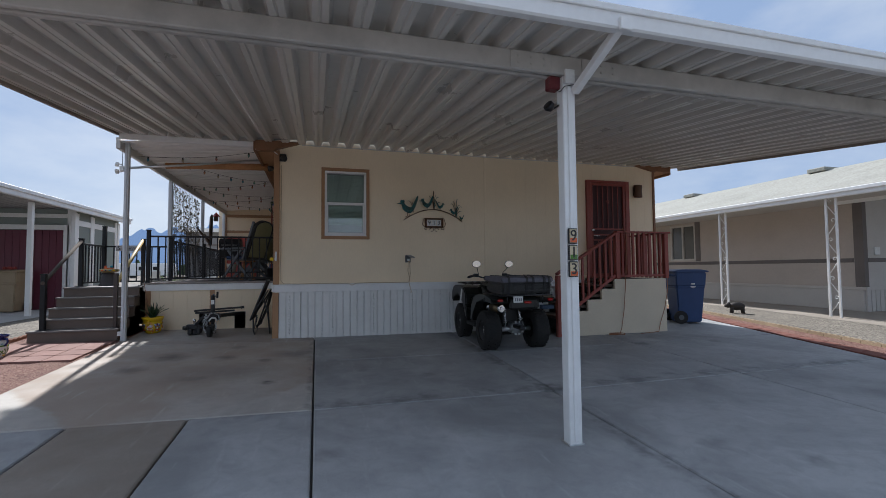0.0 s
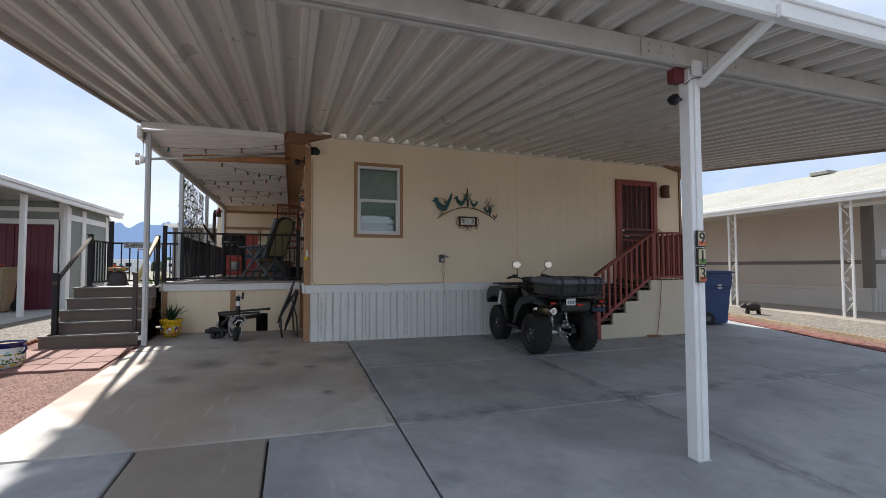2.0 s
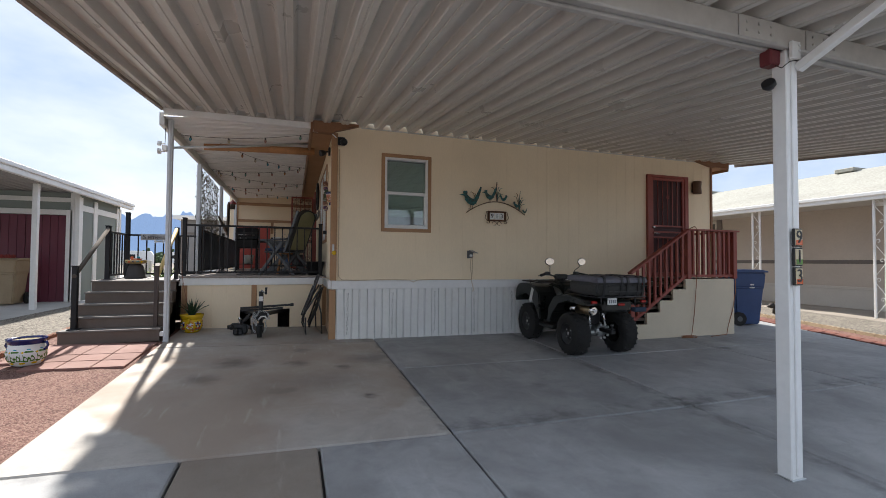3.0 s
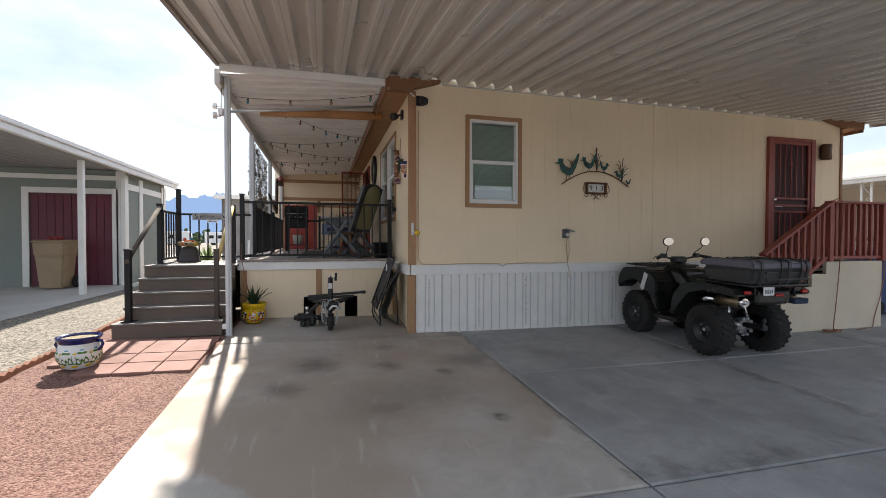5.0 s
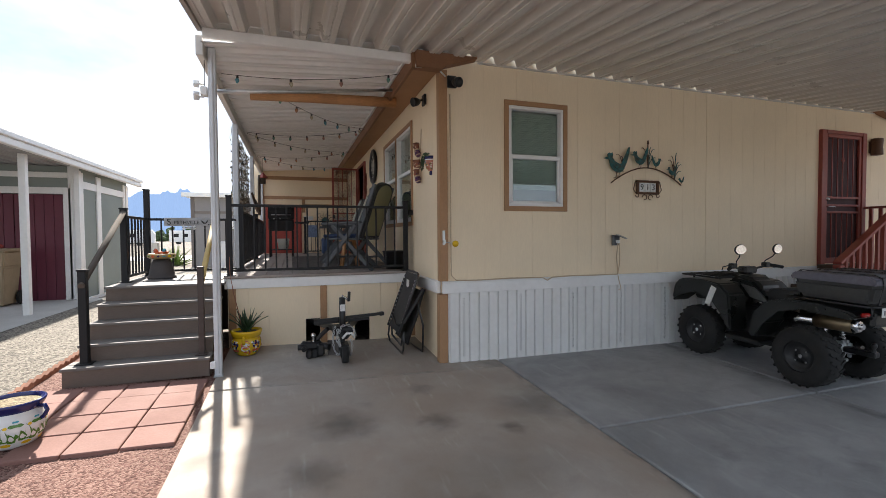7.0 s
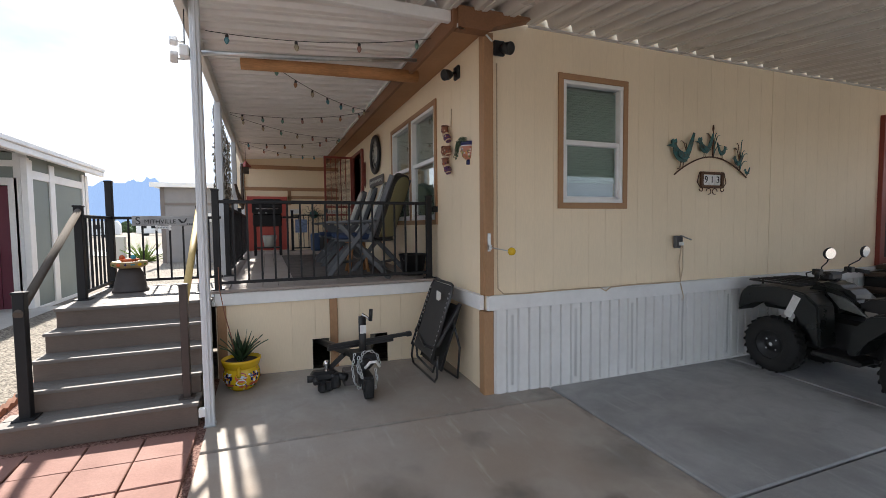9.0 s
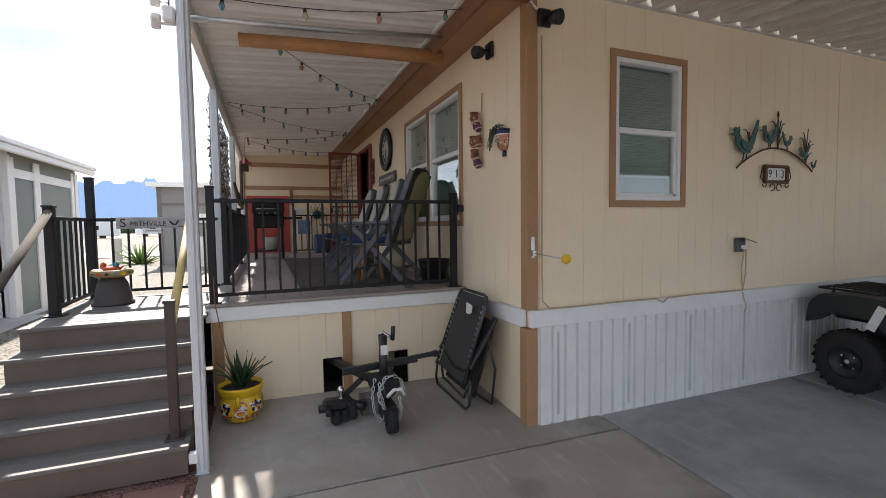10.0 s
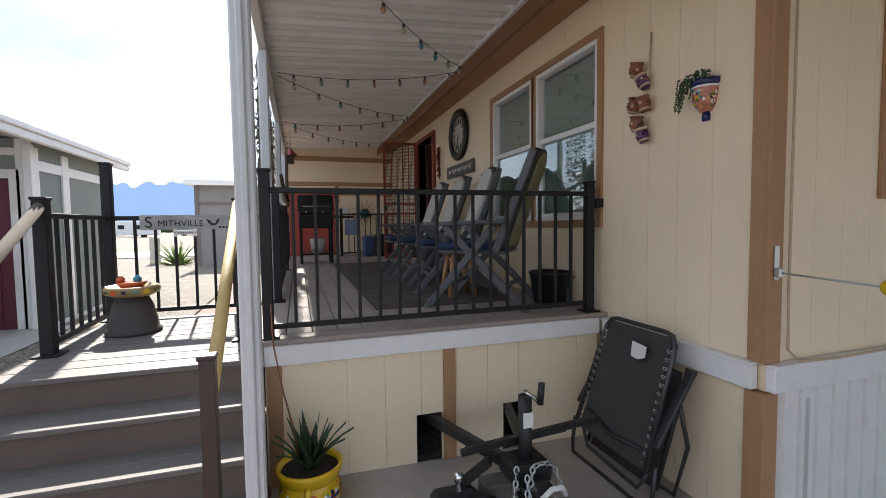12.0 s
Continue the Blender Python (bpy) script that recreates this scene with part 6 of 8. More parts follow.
rnd = random.Random(4)
BP = (-3.74, 6.64, gz(-3.74, 6.64))
bowl = thing("planter", "white glazed planter with cobalt rim and painted cacti", "planter", m=pose(*BP) @ Matrix.Diagonal((0.86, 0.86, 0.93, 1)))
prof = [(0.10, 0.0), (0.14, 0.02), (0.18, 0.09), (0.19, 0.15), (0.17, 0.22), (0.155, 0.25)]
bm = B()
lathe(bm, [(0.0, 0.0)] + prof, (0, 0, 0), 32)
specs = []
for k in range(9):
    a = k * 40
    specs += [(a, 0.11, 0.026, 0.065, "cactus", 2), (a - 10, 0.095, 0.026, 0.045, "cactus", 2), (a + 11, 0.085, 0.028, 0.042, "cactus", 2), (a + 20, 0.17, 0.045, 0.024, "petal", 2), (a + 20, 0.10, 0.014, 0.02, "cactus", 2), (a + 3, 0.165, 0.012, 0.01, "o", 3), (a + 20, 0.195, 0.02, 0.014, "petal", 5), (a, 0.045, 0.03, 0.012, "o", 3)]
patches(bm, round_r(prof), (0, 0, 0), specs)
part("bowl", bm, M_TALAVERA, bowl)
bm = B()
lathe(bm, [(0.155, 0.235), (0.168, 0.25), (0.19, 0.285), (0.192, 0.30), (0.175, 0.302), (0.155, 0.27)], (0, 0, 0), 32)
part("rim", bm, M_COBALT, bowl, "cobalt blue rim")
bm = B()
lathe(bm, [(0.165, 0.278), (0.08, 0.286), (0.0, 0.288)], (0, 0, 0), 20)
part("pebble_fill", bm, M_PEBBLES, bowl, "tan pebbles")
for s in (0, 180):
    bm = B()
    tube(bm, [(0.165, 0, 0.25), (0.21, 0, 0.255), (0.225, 0, 0.22), (0.20, 0, 0.18), (0.18, 0, 0.17)], 0.014, 8)
    part("handle", bm, M_COBALT, bowl, "cobalt handle", pose(0, 0, 0, 0, 0, s - 10))

YP = (-2.56, 8.31, gz(-2.56, 8.3))
pot = thing("flower_pot", "yellow rimmed painted ceramic pot holding a spiky aloe", "pot", m=pose(*YP) @ Matrix.Diagonal((0.93, 0.93, 0.87, 1)))
prof = [(0.085, 0.0), (0.12, 0.03), (0.155, 0.10), (0.155, 0.17), (0.135, 0.225)]
bm = B()
lathe(bm, [(0.0, 0.0)] + prof, (0, 0, 0), 32)
for f in bm.faces:
    f.material_index = 0
specs = []
for k in range(8):
    a = k * 45 - 90
    if k % 2 == 0:
        specs += [(a, 0.15, 0.05, 0.05, "o", 4), (a, 0.10, 0.045, 0.035, "o", 3), (a, 0.06, 0.03, 0.02, "star", 4), (a, 0.155, 0.03, 0.014, "o", 3)]
    else:
        specs += [(a - 9, 0.155, 0.03, 0.026, "petal", 5), (a + 9, 0.155, 0.03, 0.026, "petal", 5), (a, 0.14, 0.012, 0.012, "o", 4), (a, 0.075, 0.05, 0.02, "o", 4)]
        for j in range(7):
            t = j * 2 * math.pi / 7
            specs.append((a + math.degrees(0.035 * math.cos(t) / 0.155), 0.14 + 0.035 * math.sin(t), 0.011, 0.019, "o", 3 if j % 2 else 5))
        specs.append((a, 0.05, 0.04, 0.02, "petal", 2))
for k in range(60):          # painted leaves, dots and scrolls between the flowers
    specs.append((rnd.random() * 360, 0.02 + rnd.random() * 0.19, rnd.uniform(0.007, 0.02), rnd.uniform(0.006, 0.014), rnd.choice(("petal", "star", "o", "cactus")), rnd.choice((1, 2, 3, 3, 4, 4, 5))))
patches(bm, round_r(prof), (0, 0, 0), specs)
part("bowl", bm, [M_YELLOW, M_PURPLE, M_GREEN_GLAZE, M_WHITE_GLAZE, M_ORANGE_GLAZE, M_COBALT, M_PURPLE], pot)
bm = B()
lathe(bm, [(0.132, 0.215), (0.15, 0.23), (0.165, 0.28), (0.168, 0.30), (0.152, 0.302), (0.14, 0.26)], (0, 0, 0), 32)
part("rim", bm, M_YELLOW, pot, "bright yellow rim")
bm = B()
lathe(bm, [(0.15, 0.272), (0.0, 0.278)], (0, 0, 0), 18)
part("soil", bm, M_SOIL, pot)
for s in (-95, 85):
    bm = B()
    tube(bm, [(0.15, 0, 0.24), (0.175, 0, 0.23), (0.178, 0, 0.19), (0.155, 0, 0.16)], 0.017, 8)
    part("handle", bm, M_YELLOW, pot, "", pose(0, 0, 0, 0, 0, s))
aloe = thing("aloe_plant", "dark green spiky aloe growing in the yellow pot", "plant", m=pose(YP[0], YP[1], YP[2] + 0.235))
for k in range(22):
    a = k * 2.4
    lean = 0.12 + 0.9 * (k / 22)
    ln = 0.18 + 0.09 * rnd.random()
    d = Vector((math.cos(a), math.sin(a), 0))
    bm = B()
    pts = []
    for j in range(5):
        u = j / 4
        p = d * (0.02 + ln * math.sin(lean) * u * (0.7 + 0.3 * u)) + Vector((0, 0, ln * math.cos(lean * (0.5 + 0.4 * u)) * u))
        pts.append(p)
    side = Vector((-d.y, d.x, 0))
    rows = []
    for j, p in enumerate(pts):
        w = 0.030 * (1 - (j / 4) ** 1.3) + 0.0012
        rows.append([bm.verts.new(p - side * w), bm.verts.new(p - d * 0.007 * (1 - j / 4) - Vector((0, 0, 0.006))), bm.verts.new(p + side * w), bm.verts.new(p + Vector((0, 0, 0.004)) - d * 0.002)])
    for r0, r1 in zip(rows, rows[1:]):
        for i in range(4):
            f = bm.faces.new((r0[i], r0[(i + 1) % 4], r1[(i + 1) % 4], r1[i]))
            f.smooth = True
    part("leaf", bm, M_GREEN_LEAF, aloe)
bm = B()
tube(bm, [(-0.04, 0.0, 0.0), (-0.07, 0.01, 0.2), (-0.115, 0.02, 0.4), (-0.15, 0.03, 0.62), (-0.155, 0.05, 0.80)], 0.005, 6, 0.003)
part("flower_stalk", bm, M_CLAY, aloe, "thin dry flower stalk")

# ---- trailer tongue with jack ----
tow = thing("trailer_tongue", "black steel trailer tongue with a jack wheel and chain", "trailer hitch")
gt = gz(-1.6, 8.0)


def steel(nm, fn, label="", mat=None):
    bm = B()
    fn(bm)
    return part(nm, bm, mat or M_BLACK, tow, label)


steel("cross_bar", lambda b: (bar(b, (-1.88, 7.98, 0.888), (-1.16, 8.0, 0.925), 0.035, 0.03, bevel=0.004), bar(b, (-1.88, 8.04, 0.85), (-1.3, 8.06, 0.872), 0.03, 0.03, bevel=0.004), bar(b, (-1.20, 7.99, 0.922), (-1.15, 8.0, 0.926), 0.045, 0.04, bevel=0.006)))
steel("frame_rail", lambda b: bar(b, (-1.92, 8.85, 0.76), (-1.66, 7.95, 0.80), 0.045, 0.06, bevel=0.006))
steel("frame_rail", lambda b: bar(b, (-1.28, 8.85, 0.76), (-1.56, 7.95, 0.80), 0.045, 0.06, bevel=0.006))
steel("coupler", lambda b: (box(b, -1.70, -1.50, 7.84, 8.02, 0.74, 0.84, 0.02), box(b, -1.66, -1.54, 7.76, 7.86, 0.72, 0.80, 0.03)))
jk = steel("jack_tube", lambda b: (tube(b, [(-1.60, 7.93, 0.70), (-1.60, 7.93, 1.13)], 0.032, 14), tube(b, [(-1.60, 7.93, 0.62), (-1.60, 7.93, 0.72)], 0.026, 12)))
bm = B()
box(bm, -1.625, -1.575, 7.896, 7.900, 0.99, 1.06)
part("label", bm, M_PAPER, jk, "white warning label")
bm = B()
tube(bm, [(-1.60, 7.93, 1.13), (-1.60, 7.93, 1.15), (-1.56, 7.92, 1.12), (-1.54, 7.91, 1.10)], 0.010, 8)
part("crank_arm", bm, M_CHROME, jk, "bright crank arm")
bm = B()
tube(bm, [(-1.535, 7.905, 1.09), (-1.53, 7.90, 1.19)], 0.016, 10)
part("crank_grip", bm, M_BLACK, jk)
steel("jack_fork", lambda b: (box(b, -1.645, -1.63, 7.71, 7.93, gt + 0.07, 0.66), box(b, -1.57, -1.555, 7.71, 7.93, gt + 0.07, 0.66), box(b, -1.645, -1.555, 7.74, 7.94, 0.64, 0.67)))
bm = B()
tube(bm, [(-1.63, 7.73, gt + 0.08), (-1.57, 7.73, gt + 0.08)], 0.08, 18)
tube(bm, [(-1.64, 7.73, gt + 0.08), (-1.56, 7.73, gt + 0.08)], 0.025, 10)
part("jack_wheel", bm, M_RUBBER, tow, "small black jack wheel")
steel("ball_mount", lambda b: (box(b, -2.02, -1.80, 8.02, 8.12, gt + 0.08, gt + 0.17, 0.025), box(b, -1.97, -1.90, 7.95, 8.05, gt + 0.01, gt + 0.10, 0.02), box(b, -1.86, -1.78, 7.98, 8.10, gt + 0.02, gt + 0.15, 0.02), box(b, -1.95, -1.84, 8.0, 8.1, gt, gt + 0.09, 0.015),
                              tube(b, [(-2.05, 8.03, gt + 0.12), (-1.98, 8.03, gt + 0.12)], 0.03, 10), tube(b, [(-1.80, 8.03, gt + 0.12), (-1.73, 7.98, gt + 0.11)], 0.032, 10), tube(b, [(-1.99, 7.97, gt + 0.13), (-1.99, 7.93, gt + 0.11)], 0.022, 10),
                              bar(b, (-1.88, 8.10, gt + 0.15), (-1.74, 8.02, 0.80), 0.05, 0.04, bevel=0.006)))
bm = B()
lathe(bm, [(0.02, 0.0), (0.015, 0.035), (0.024, 0.05), (0.026, 0.065), (0.018, 0.085), (0.0, 0.09)], (-1.89, 8.05, gt + 0.17), 14)
part("tow_ball", bm, M_CHROME, tow, "chrome tow ball")
bm = B()
box(bm, -1.74, -1.60, 8.06, 8.18, gt, gt + 0.14, 0.008)
part("wood_block", bm, M_WOOD_GREY, tow, "wooden support block")


def chain(bm, pts, size=0.02):
    pts = [Vector(p) for p in pts]
    k = 0
    for a, b in zip(pts, pts[1:]):
        n = max(1, int((b - a).length / (size * 1.25)))
        for i in range(n):
            c = a.lerp(b, (i + 0.5) / n)
            d = (b - a).normalized()
            s = d.cross(Vector((0, 0, 1)))
            if s.length < 0.05:
                s = d.cross(Vector((1, 0, 0)))
            s.normalize()
            if k % 2:
                s = d.cross(s)
            loop = [c + d * size * 0.8 * math.cos(t) + s * size * 0.5 * math.sin(t) for t in [j * 2 * math.pi / 8 for j in range(9)]]
            tube(bm, loop, 0.0045, 5, caps=False)
            k += 1


bm = B()
chain(bm, [(-1.68, 7.86, 0.84), (-1.71, 7.82, 0.74), (-1.70, 7.80, 0.62), (-1.66, 7.78, 0.56), (-1.63, 7.75, 0.62), (-1.66, 7.78, 0.76), (-1.62, 7.82, 0.85), (-1.56, 7.82, 0.86), (-1.50, 7.84, 0.82), (-1.48, 7.82, 0.74)])
chain(bm, [(-1.66, 7.80, 0.83), (-1.68, 7.76, 0.72), (-1.64, 7.74, 0.66), (-1.58, 7.74, 0.60), (-1.54, 7.75, 0.56), (-1.52, 7.76, 0.64), (-1.53, 7.78, 0.72)])
part("chain", bm, M_GALV, tow, "galvanised safety chain")
bm = B()
tube(bm, [(-1.62, 7.75, 0.74), (-1.58, 7.73, 0.79), (-1.53, 7.73, 0.79), (-1.50, 7.75, 0.74)], 0.012, 8)
part("white_hose", bm, M_PAPER, tow, "white cable loop")

# ---- folded lounge chair leaning on the wall ----
lounger = thing("folding_lounger", "folded black mesh reclining lounge chair leaning on the wall", "lounge chair")
T0, T1 = Vector((-0.80, 8.36, 1.34)), Vector((-0.80, 7.84, 1.34))
B0, B1 = Vector((-1.02, 8.36, 0.72)), Vector((-1.02, 7.80, 0.72))
bm = B()
grid_ = []
for j in range(9):
    v = j / 8
    a, b = T0.lerp(B0, v), T1.lerp(B1, v)
    row = []
    for i in range(7):
        u = i / 6
        p = a.lerp(b, 0.05 + 0.9 * u)
        sag = 0.03 * math.sin(math.pi * u) * math.sin(math.pi * v)
        row.append(bm.verts.new(p + Vector((sag, 0, -sag * 0.3))))
    grid_.append(row)
back = [[bm.verts.new(v.co + Vector((0.008, 0, 0.002))) for v in row] for row in grid_]
for j in range(8):
    for i in range(6):
        for g_ in (grid_, back):
            f = bm.faces.new((g_[j][i], g_[j][i + 1], g_[j + 1][i + 1], g_[j + 1][i]))
            f.smooth = True
part("mesh_panel", bm, M_MESH_FABRIC, lounger, "charcoal mesh seat back")
M_DARK_TUBE = material("dark_tube", (0.06, 0.06, 0.062), 0.35, metal=0.5, spread=0.1, grain=30)
bm = B()
tube(bm, [B0 + Vector((-0.01, 0.0, 0)), T0.lerp(B0, 0.12), T0.lerp(B0, 0.05) + Vector((0.003, -0.006, 0)), T0 + Vector((0.006, -0.03, 0.010)), T0 + Vector((0.009, -0.075, 0.02)), T1 + Vector((0.009, 0.075, 0.02)),
          T1 + Vector((0.006, 0.03, 0.010)), T1.lerp(B1, 0.05) + Vector((0.003, 0.006, 0)), T1.lerp(B1, 0.12), B1 + Vector((-0.01, 0, 0))], 0.013, 8)
part("back_frame", bm, M_DARK_TUBE, lounger, "dark grey tubular frame")
for s in (0, 1):
    for k in range(14):
        p = (T0.lerp(B0, 0.1 + 0.065 * k) if s == 0 else T1.lerp(B1, 0.1 + 0.065 * k))
        q = p + Vector((-0.008, -0.03 if s == 0 else 0.03, 0))
        bm = B()
        tube(bm, [p + Vector((-0.012, 0, 0.006)), q + Vector((0, 0, 0.007)), q + Vector((-0.004, 0, 0)), q + Vector((0, 0, -0.007)), p + Vector((-0.012, 0, -0.006))], 0.003, 5)
        part("lace", bm, M_GALV, lounger)
bm = B()
tube(bm, [(-0.99, 8.44, gz(-1, 8.4) + 0.012), (-1.02, 8.40, 0.60), (-1.0, 8.40, 0.75)], 0.011, 8)
tube(bm, [(-0.99, 8.44, gz(-1, 8.4) + 0.012), (-0.97, 7.88, gz(-1, 7.9) + 0.012), (-0.98, 7.80, 0.56), (-0.98, 7.78, 0.75)], 0.011, 8)
tube(bm, [(-0.80, 8.46, gz(-1, 8.4) + 0.012), (-0.74, 7.90, gz(-1, 7.9) + 0.012), (-0.76, 7.80, 0.8), (-0.83, 7.80, 1.08)], 0.011, 8)
tube(bm, [(-0.99, 8.34, 0.72), (-1.0, 8.28, 0.62), (-0.98, 7.90, 0.58), (-0.98, 7.82, 0.70)], 0.011, 8)
tube(bm, [(-0.80, 8.46, gz(-1, 8.4) + 0.012), (-0.82, 8.42, 0.9)], 0.011, 8)
part("leg_frame", bm, M_DARK_TUBE, lounger)
for y in (8.385, 7.79):
    bm = B()
    bar(bm, (-0.98, y, 0.84), (-0.76, y + (0.0 if y > 8 else -0.01), 1.20), 0.05, 0.022, up=(1, 0, 0), bevel=0.006)
    part("armrest", bm, M_BLACK, lounger)
bm = B()
tube(bm, [(-0.985, 8.30, 0.84), (-1.0, 8.08, 0.78), (-0.985, 7.86, 0.80)], 0.012, 6)
part("edge_strap", bm, M_BLACK, lounger)
bm = B()                                  # the seat half folded in behind the back
rows = []
for j in range(7):
    v = j / 6
    z_ = 1.16 - 0.56 * v
    xx = -0.745 - 0.19 * v + 0.025 * math.sin(math.pi * v)
    rows.append([bm.verts.new((xx, 8.34, z_)), bm.verts.new((xx, 7.86, z_)), bm.verts.new((xx + 0.01, 7.86, z_)), bm.verts.new((xx + 0.01, 8.34, z_))])
for r0, r1 in zip(rows, rows[1:]):
    for i in range(4):
        f = bm.faces.new((r0[i], r0[(i + 1) % 4], r1[(i + 1) % 4], r1[i]))
        f.smooth = i % 2 == 0
bm.faces.new(rows[0])
bm.faces.new(rows[-1][::-1])
part("seat_panel", bm, M_MESH_FABRIC, lounger, "charcoal mesh seat")
for y in (8.37, 7.83):
    bm = B()
    tube(bm, [(-0.735, y, 1.19), (-0.83, y, 0.90), (-0.93, y, 0.60)], 0.012, 8)
    part("seat_rail", bm, M_BLACK, lounger, "black tubular rail")
bm = B()
prism(bm, [(8.08, 1.20), (8.07, 1.285), (7.97, 1.275), (7.98, 1.215), (8.03, 1.195)], "x", -0.872, -0.866)
part("tag", bm, M_PAPER, lounger, "white paper tag", pose(0.0, 0, 0))

# ---- on the deck ----
def recliner():
    """A folding garden recliner facing -x: crossed side frames, cushions and a towel over the back."""
    t = thing("folding_recliner", "grey folding garden recliner with navy seat cushion and cream towel", "chair", "recliners along the wall")
    for y in (-0.28, 0.28):
        bm = B()
        bar(bm, (-0.34, y, 0.0), (0.16, y, 0.58), 0.028, 0.05, up=(1, 0, 0), bevel=0.005)
        part("leg", bm, M_GREY_PLASTIC, t)
        bm = B()
        bar(bm, (0.38, y * 0.93, 0.0), (-0.20, y * 0.93, 0.58), 0.028, 0.05, up=(1, 0, 0), bevel=0.005)
        part("leg", bm, M_GREY_PLASTIC, t)
        bm = B()
        bar(bm, (-0.34, y, 0.595), (0.24, y, 0.61), 0.065, 0.03, bevel=0.01)
        part("armrest", bm, M_GREY_PLASTIC, t)
        bm = B()
        bar(bm, (0.16, y * 0.9, 0.40), (0.42, y * 0.9, 1.08), 0.03, 0.05, up=(1, 0, 0), bevel=0.006)
        part("back_post", bm, M_GREY_PLASTIC, t)
    bm = B()
    for x, z in ((-0.20, 0.16), (0.22, 0.16)):
        bar(bm, (x, -0.26, z), (x, 0.26, z), 0.025, 0.025)
    part("stretcher", bm, M_GREY_PLASTIC, t)
    bm = B()
    box(bm, -0.28, 0.22, -0.24, 0.24, 0.385, 0.41, 0.01)
    part("seat", bm, M_GREY_PLASTIC, t)
    bm = B()
    box(bm, -0.28, 0.20, -0.235, 0.235, 0.412, 0.465, 0.02)
    part("cushion", bm, M_NAVY, t, "navy seat cushion")
    bm = B()
    out = []
    for k in range(16):
        a = math.pi * k / 15
        out.append((0.235 * math.cos(a), 0.60 + 0.14 * math.sin(a)))
    out += [(-0.235, 0.0), (0.235, 0.0)]
    prism(bm, out, "z", -0.03, 0.03)
    bmesh.ops.bevel(bm, geom=list(bm.edges), offset=0.012, segments=1, affect="EDGES")
    tilt = Matrix(((0.0, 0.342, 0.94, 0.19), (1, 0, 0, 0), (0.0, 0.94, -0.342, 0.42), (0, 0, 0, 1)))
    part("backrest", bm, M_BLACK, t, "", tilt)
    bm = B()
    prism(bm, [(x * 0.8, y * 0.93 + 0.03) for x, y in out], "z", 0.031, 0.038)
    part("back_panel", bm, M_OLIVE, t, "olive mesh back", tilt)
    bm = B()
    prism(bm, [(x * 0.86, y * 0.9 + 0.04) for x, y in out], "z", -0.05, -0.031)
    part("towel", bm, M_TOWEL, t, "cream towel over the backrest", tilt)
    return t


chair = recliner()
chair.matrix_basis = pose(-1.28, 9.18, DZ, 0, 0, -38)
for y, a in ((9.98, -8), (10.70, -5), (11.45, -3)):
    copy_thing(chair, pose(-1.28, y, DZ, 0, 0, a))

stool = thing("wooden_stool", "small honey coloured wooden stool between the recliners", "stool", m=pose(-1.32, 9.60, DZ))
bm = B()
lathe(bm, [(0.0, 0.36), (0.14, 0.36), (0.15, 0.375), (0.14, 0.39), (0.0, 0.39)], (0, 0, 0), 18)
part("seat", bm, M_WOOD_PALE, stool)
for k in range(4):
    a = math.pi / 4 + k * math.pi / 2
    bm = B()
    tube(bm, [(0.09 * math.cos(a), 0.09 * math.sin(a), 0.36), (0.16 * math.cos(a), 0.16 * math.sin(a), 0.0)], 0.018, 8)
    part("leg", bm, M_WOOD_PALE, stool)

rug = B()
box(rug, -2.08, -0.95, 9.2, 13.2, DZ + 0.001, DZ + 0.009, 0.002)
solid("rug", rug, material("dark_rug", (0.085, 0.07, 0.062), 0.95, spread=0.3, grain=14, stain=5, stain_amount=0.5, stain_color=(0.025, 0.02, 0.02), bump=0.4), "dark brown patterned outdoor rug on the deck", "rug")

tub = thing("bucket", "black plastic bucket standing on the deck", "bucket", m=pose(-0.80, 9.02, DZ))
bm = B()
lathe(bm, [(0.0, 0.0), (0.115, 0.0), (0.15, 0.22), (0.158, 0.222), (0.158, 0.236), (0.145, 0.236), (0.112, 0.02), (0.0, 0.02)], (0, 0, 0), 24)
part("pail", bm, M_BLACK, tub)
bm = B()
tube(bm, [(0.15 * math.cos(a), 0.15 * math.sin(a) * 0.3 - 0.1, 0.20 - 0.06 * math.sin(a)) for a in [math.pi * k / 8 for k in range(9)]], 0.004, 6)
part("bail_handle", bm, M_STEEL, tub)

grill = thing("barbecue_grill", "black barbecue grill with closed lid and side shelf", "grill", m=pose(-2.31, 13.6, DZ))
bm = B()
box(bm, -0.26, 0.26, -0.22, 0.22, 0.56, 0.80, 0.02)
part("firebox", bm, M_BLACK_METAL, grill)
bm = B()
prism(bm, [(-0.24, 0.805), (-0.24, 0.96), (-0.14, 1.09), (0.12, 1.10), (0.24, 0.98), (0.24, 0.805)], "x", -0.27, 0.27)
bmesh.ops.bevel(bm, geom=list(bm.edges), offset=0.02, segments=2, affect="EDGES")
part("lid", bm, M_BLACK_METAL, grill)
for x in (-0.23, 0.23):
    for y in (-0.18, 0.18):
        bm = B()
        box(bm, x - 0.022, x + 0.022, y - 0.022, y + 0.022, 0.0, 0.56, 0.004)
        part("leg", bm, M_BLACK_METAL, grill)
bm = B()
box(bm, -0.24, 0.24, -0.19, 0.19, 0.14, 0.16)
part("bottom_shelf", bm, M_BLACK_METAL, grill)
bm = B()
box(bm, 0.27, 0.58, -0.2, 0.2, 0.72, 0.755, 0.01)
part("side_shelf", bm, M_BLACK_METAL, grill)
bm = B()
for x in (-0.15, -0.02, 0.11):
    tube(bm, [(x, -0.22, 0.82), (x, -0.245, 0.82)], 0.016, 10)
tube(bm, [(-0.2, -0.27, 0.90), (0.2, -0.27, 0.90)], 0.010, 8)
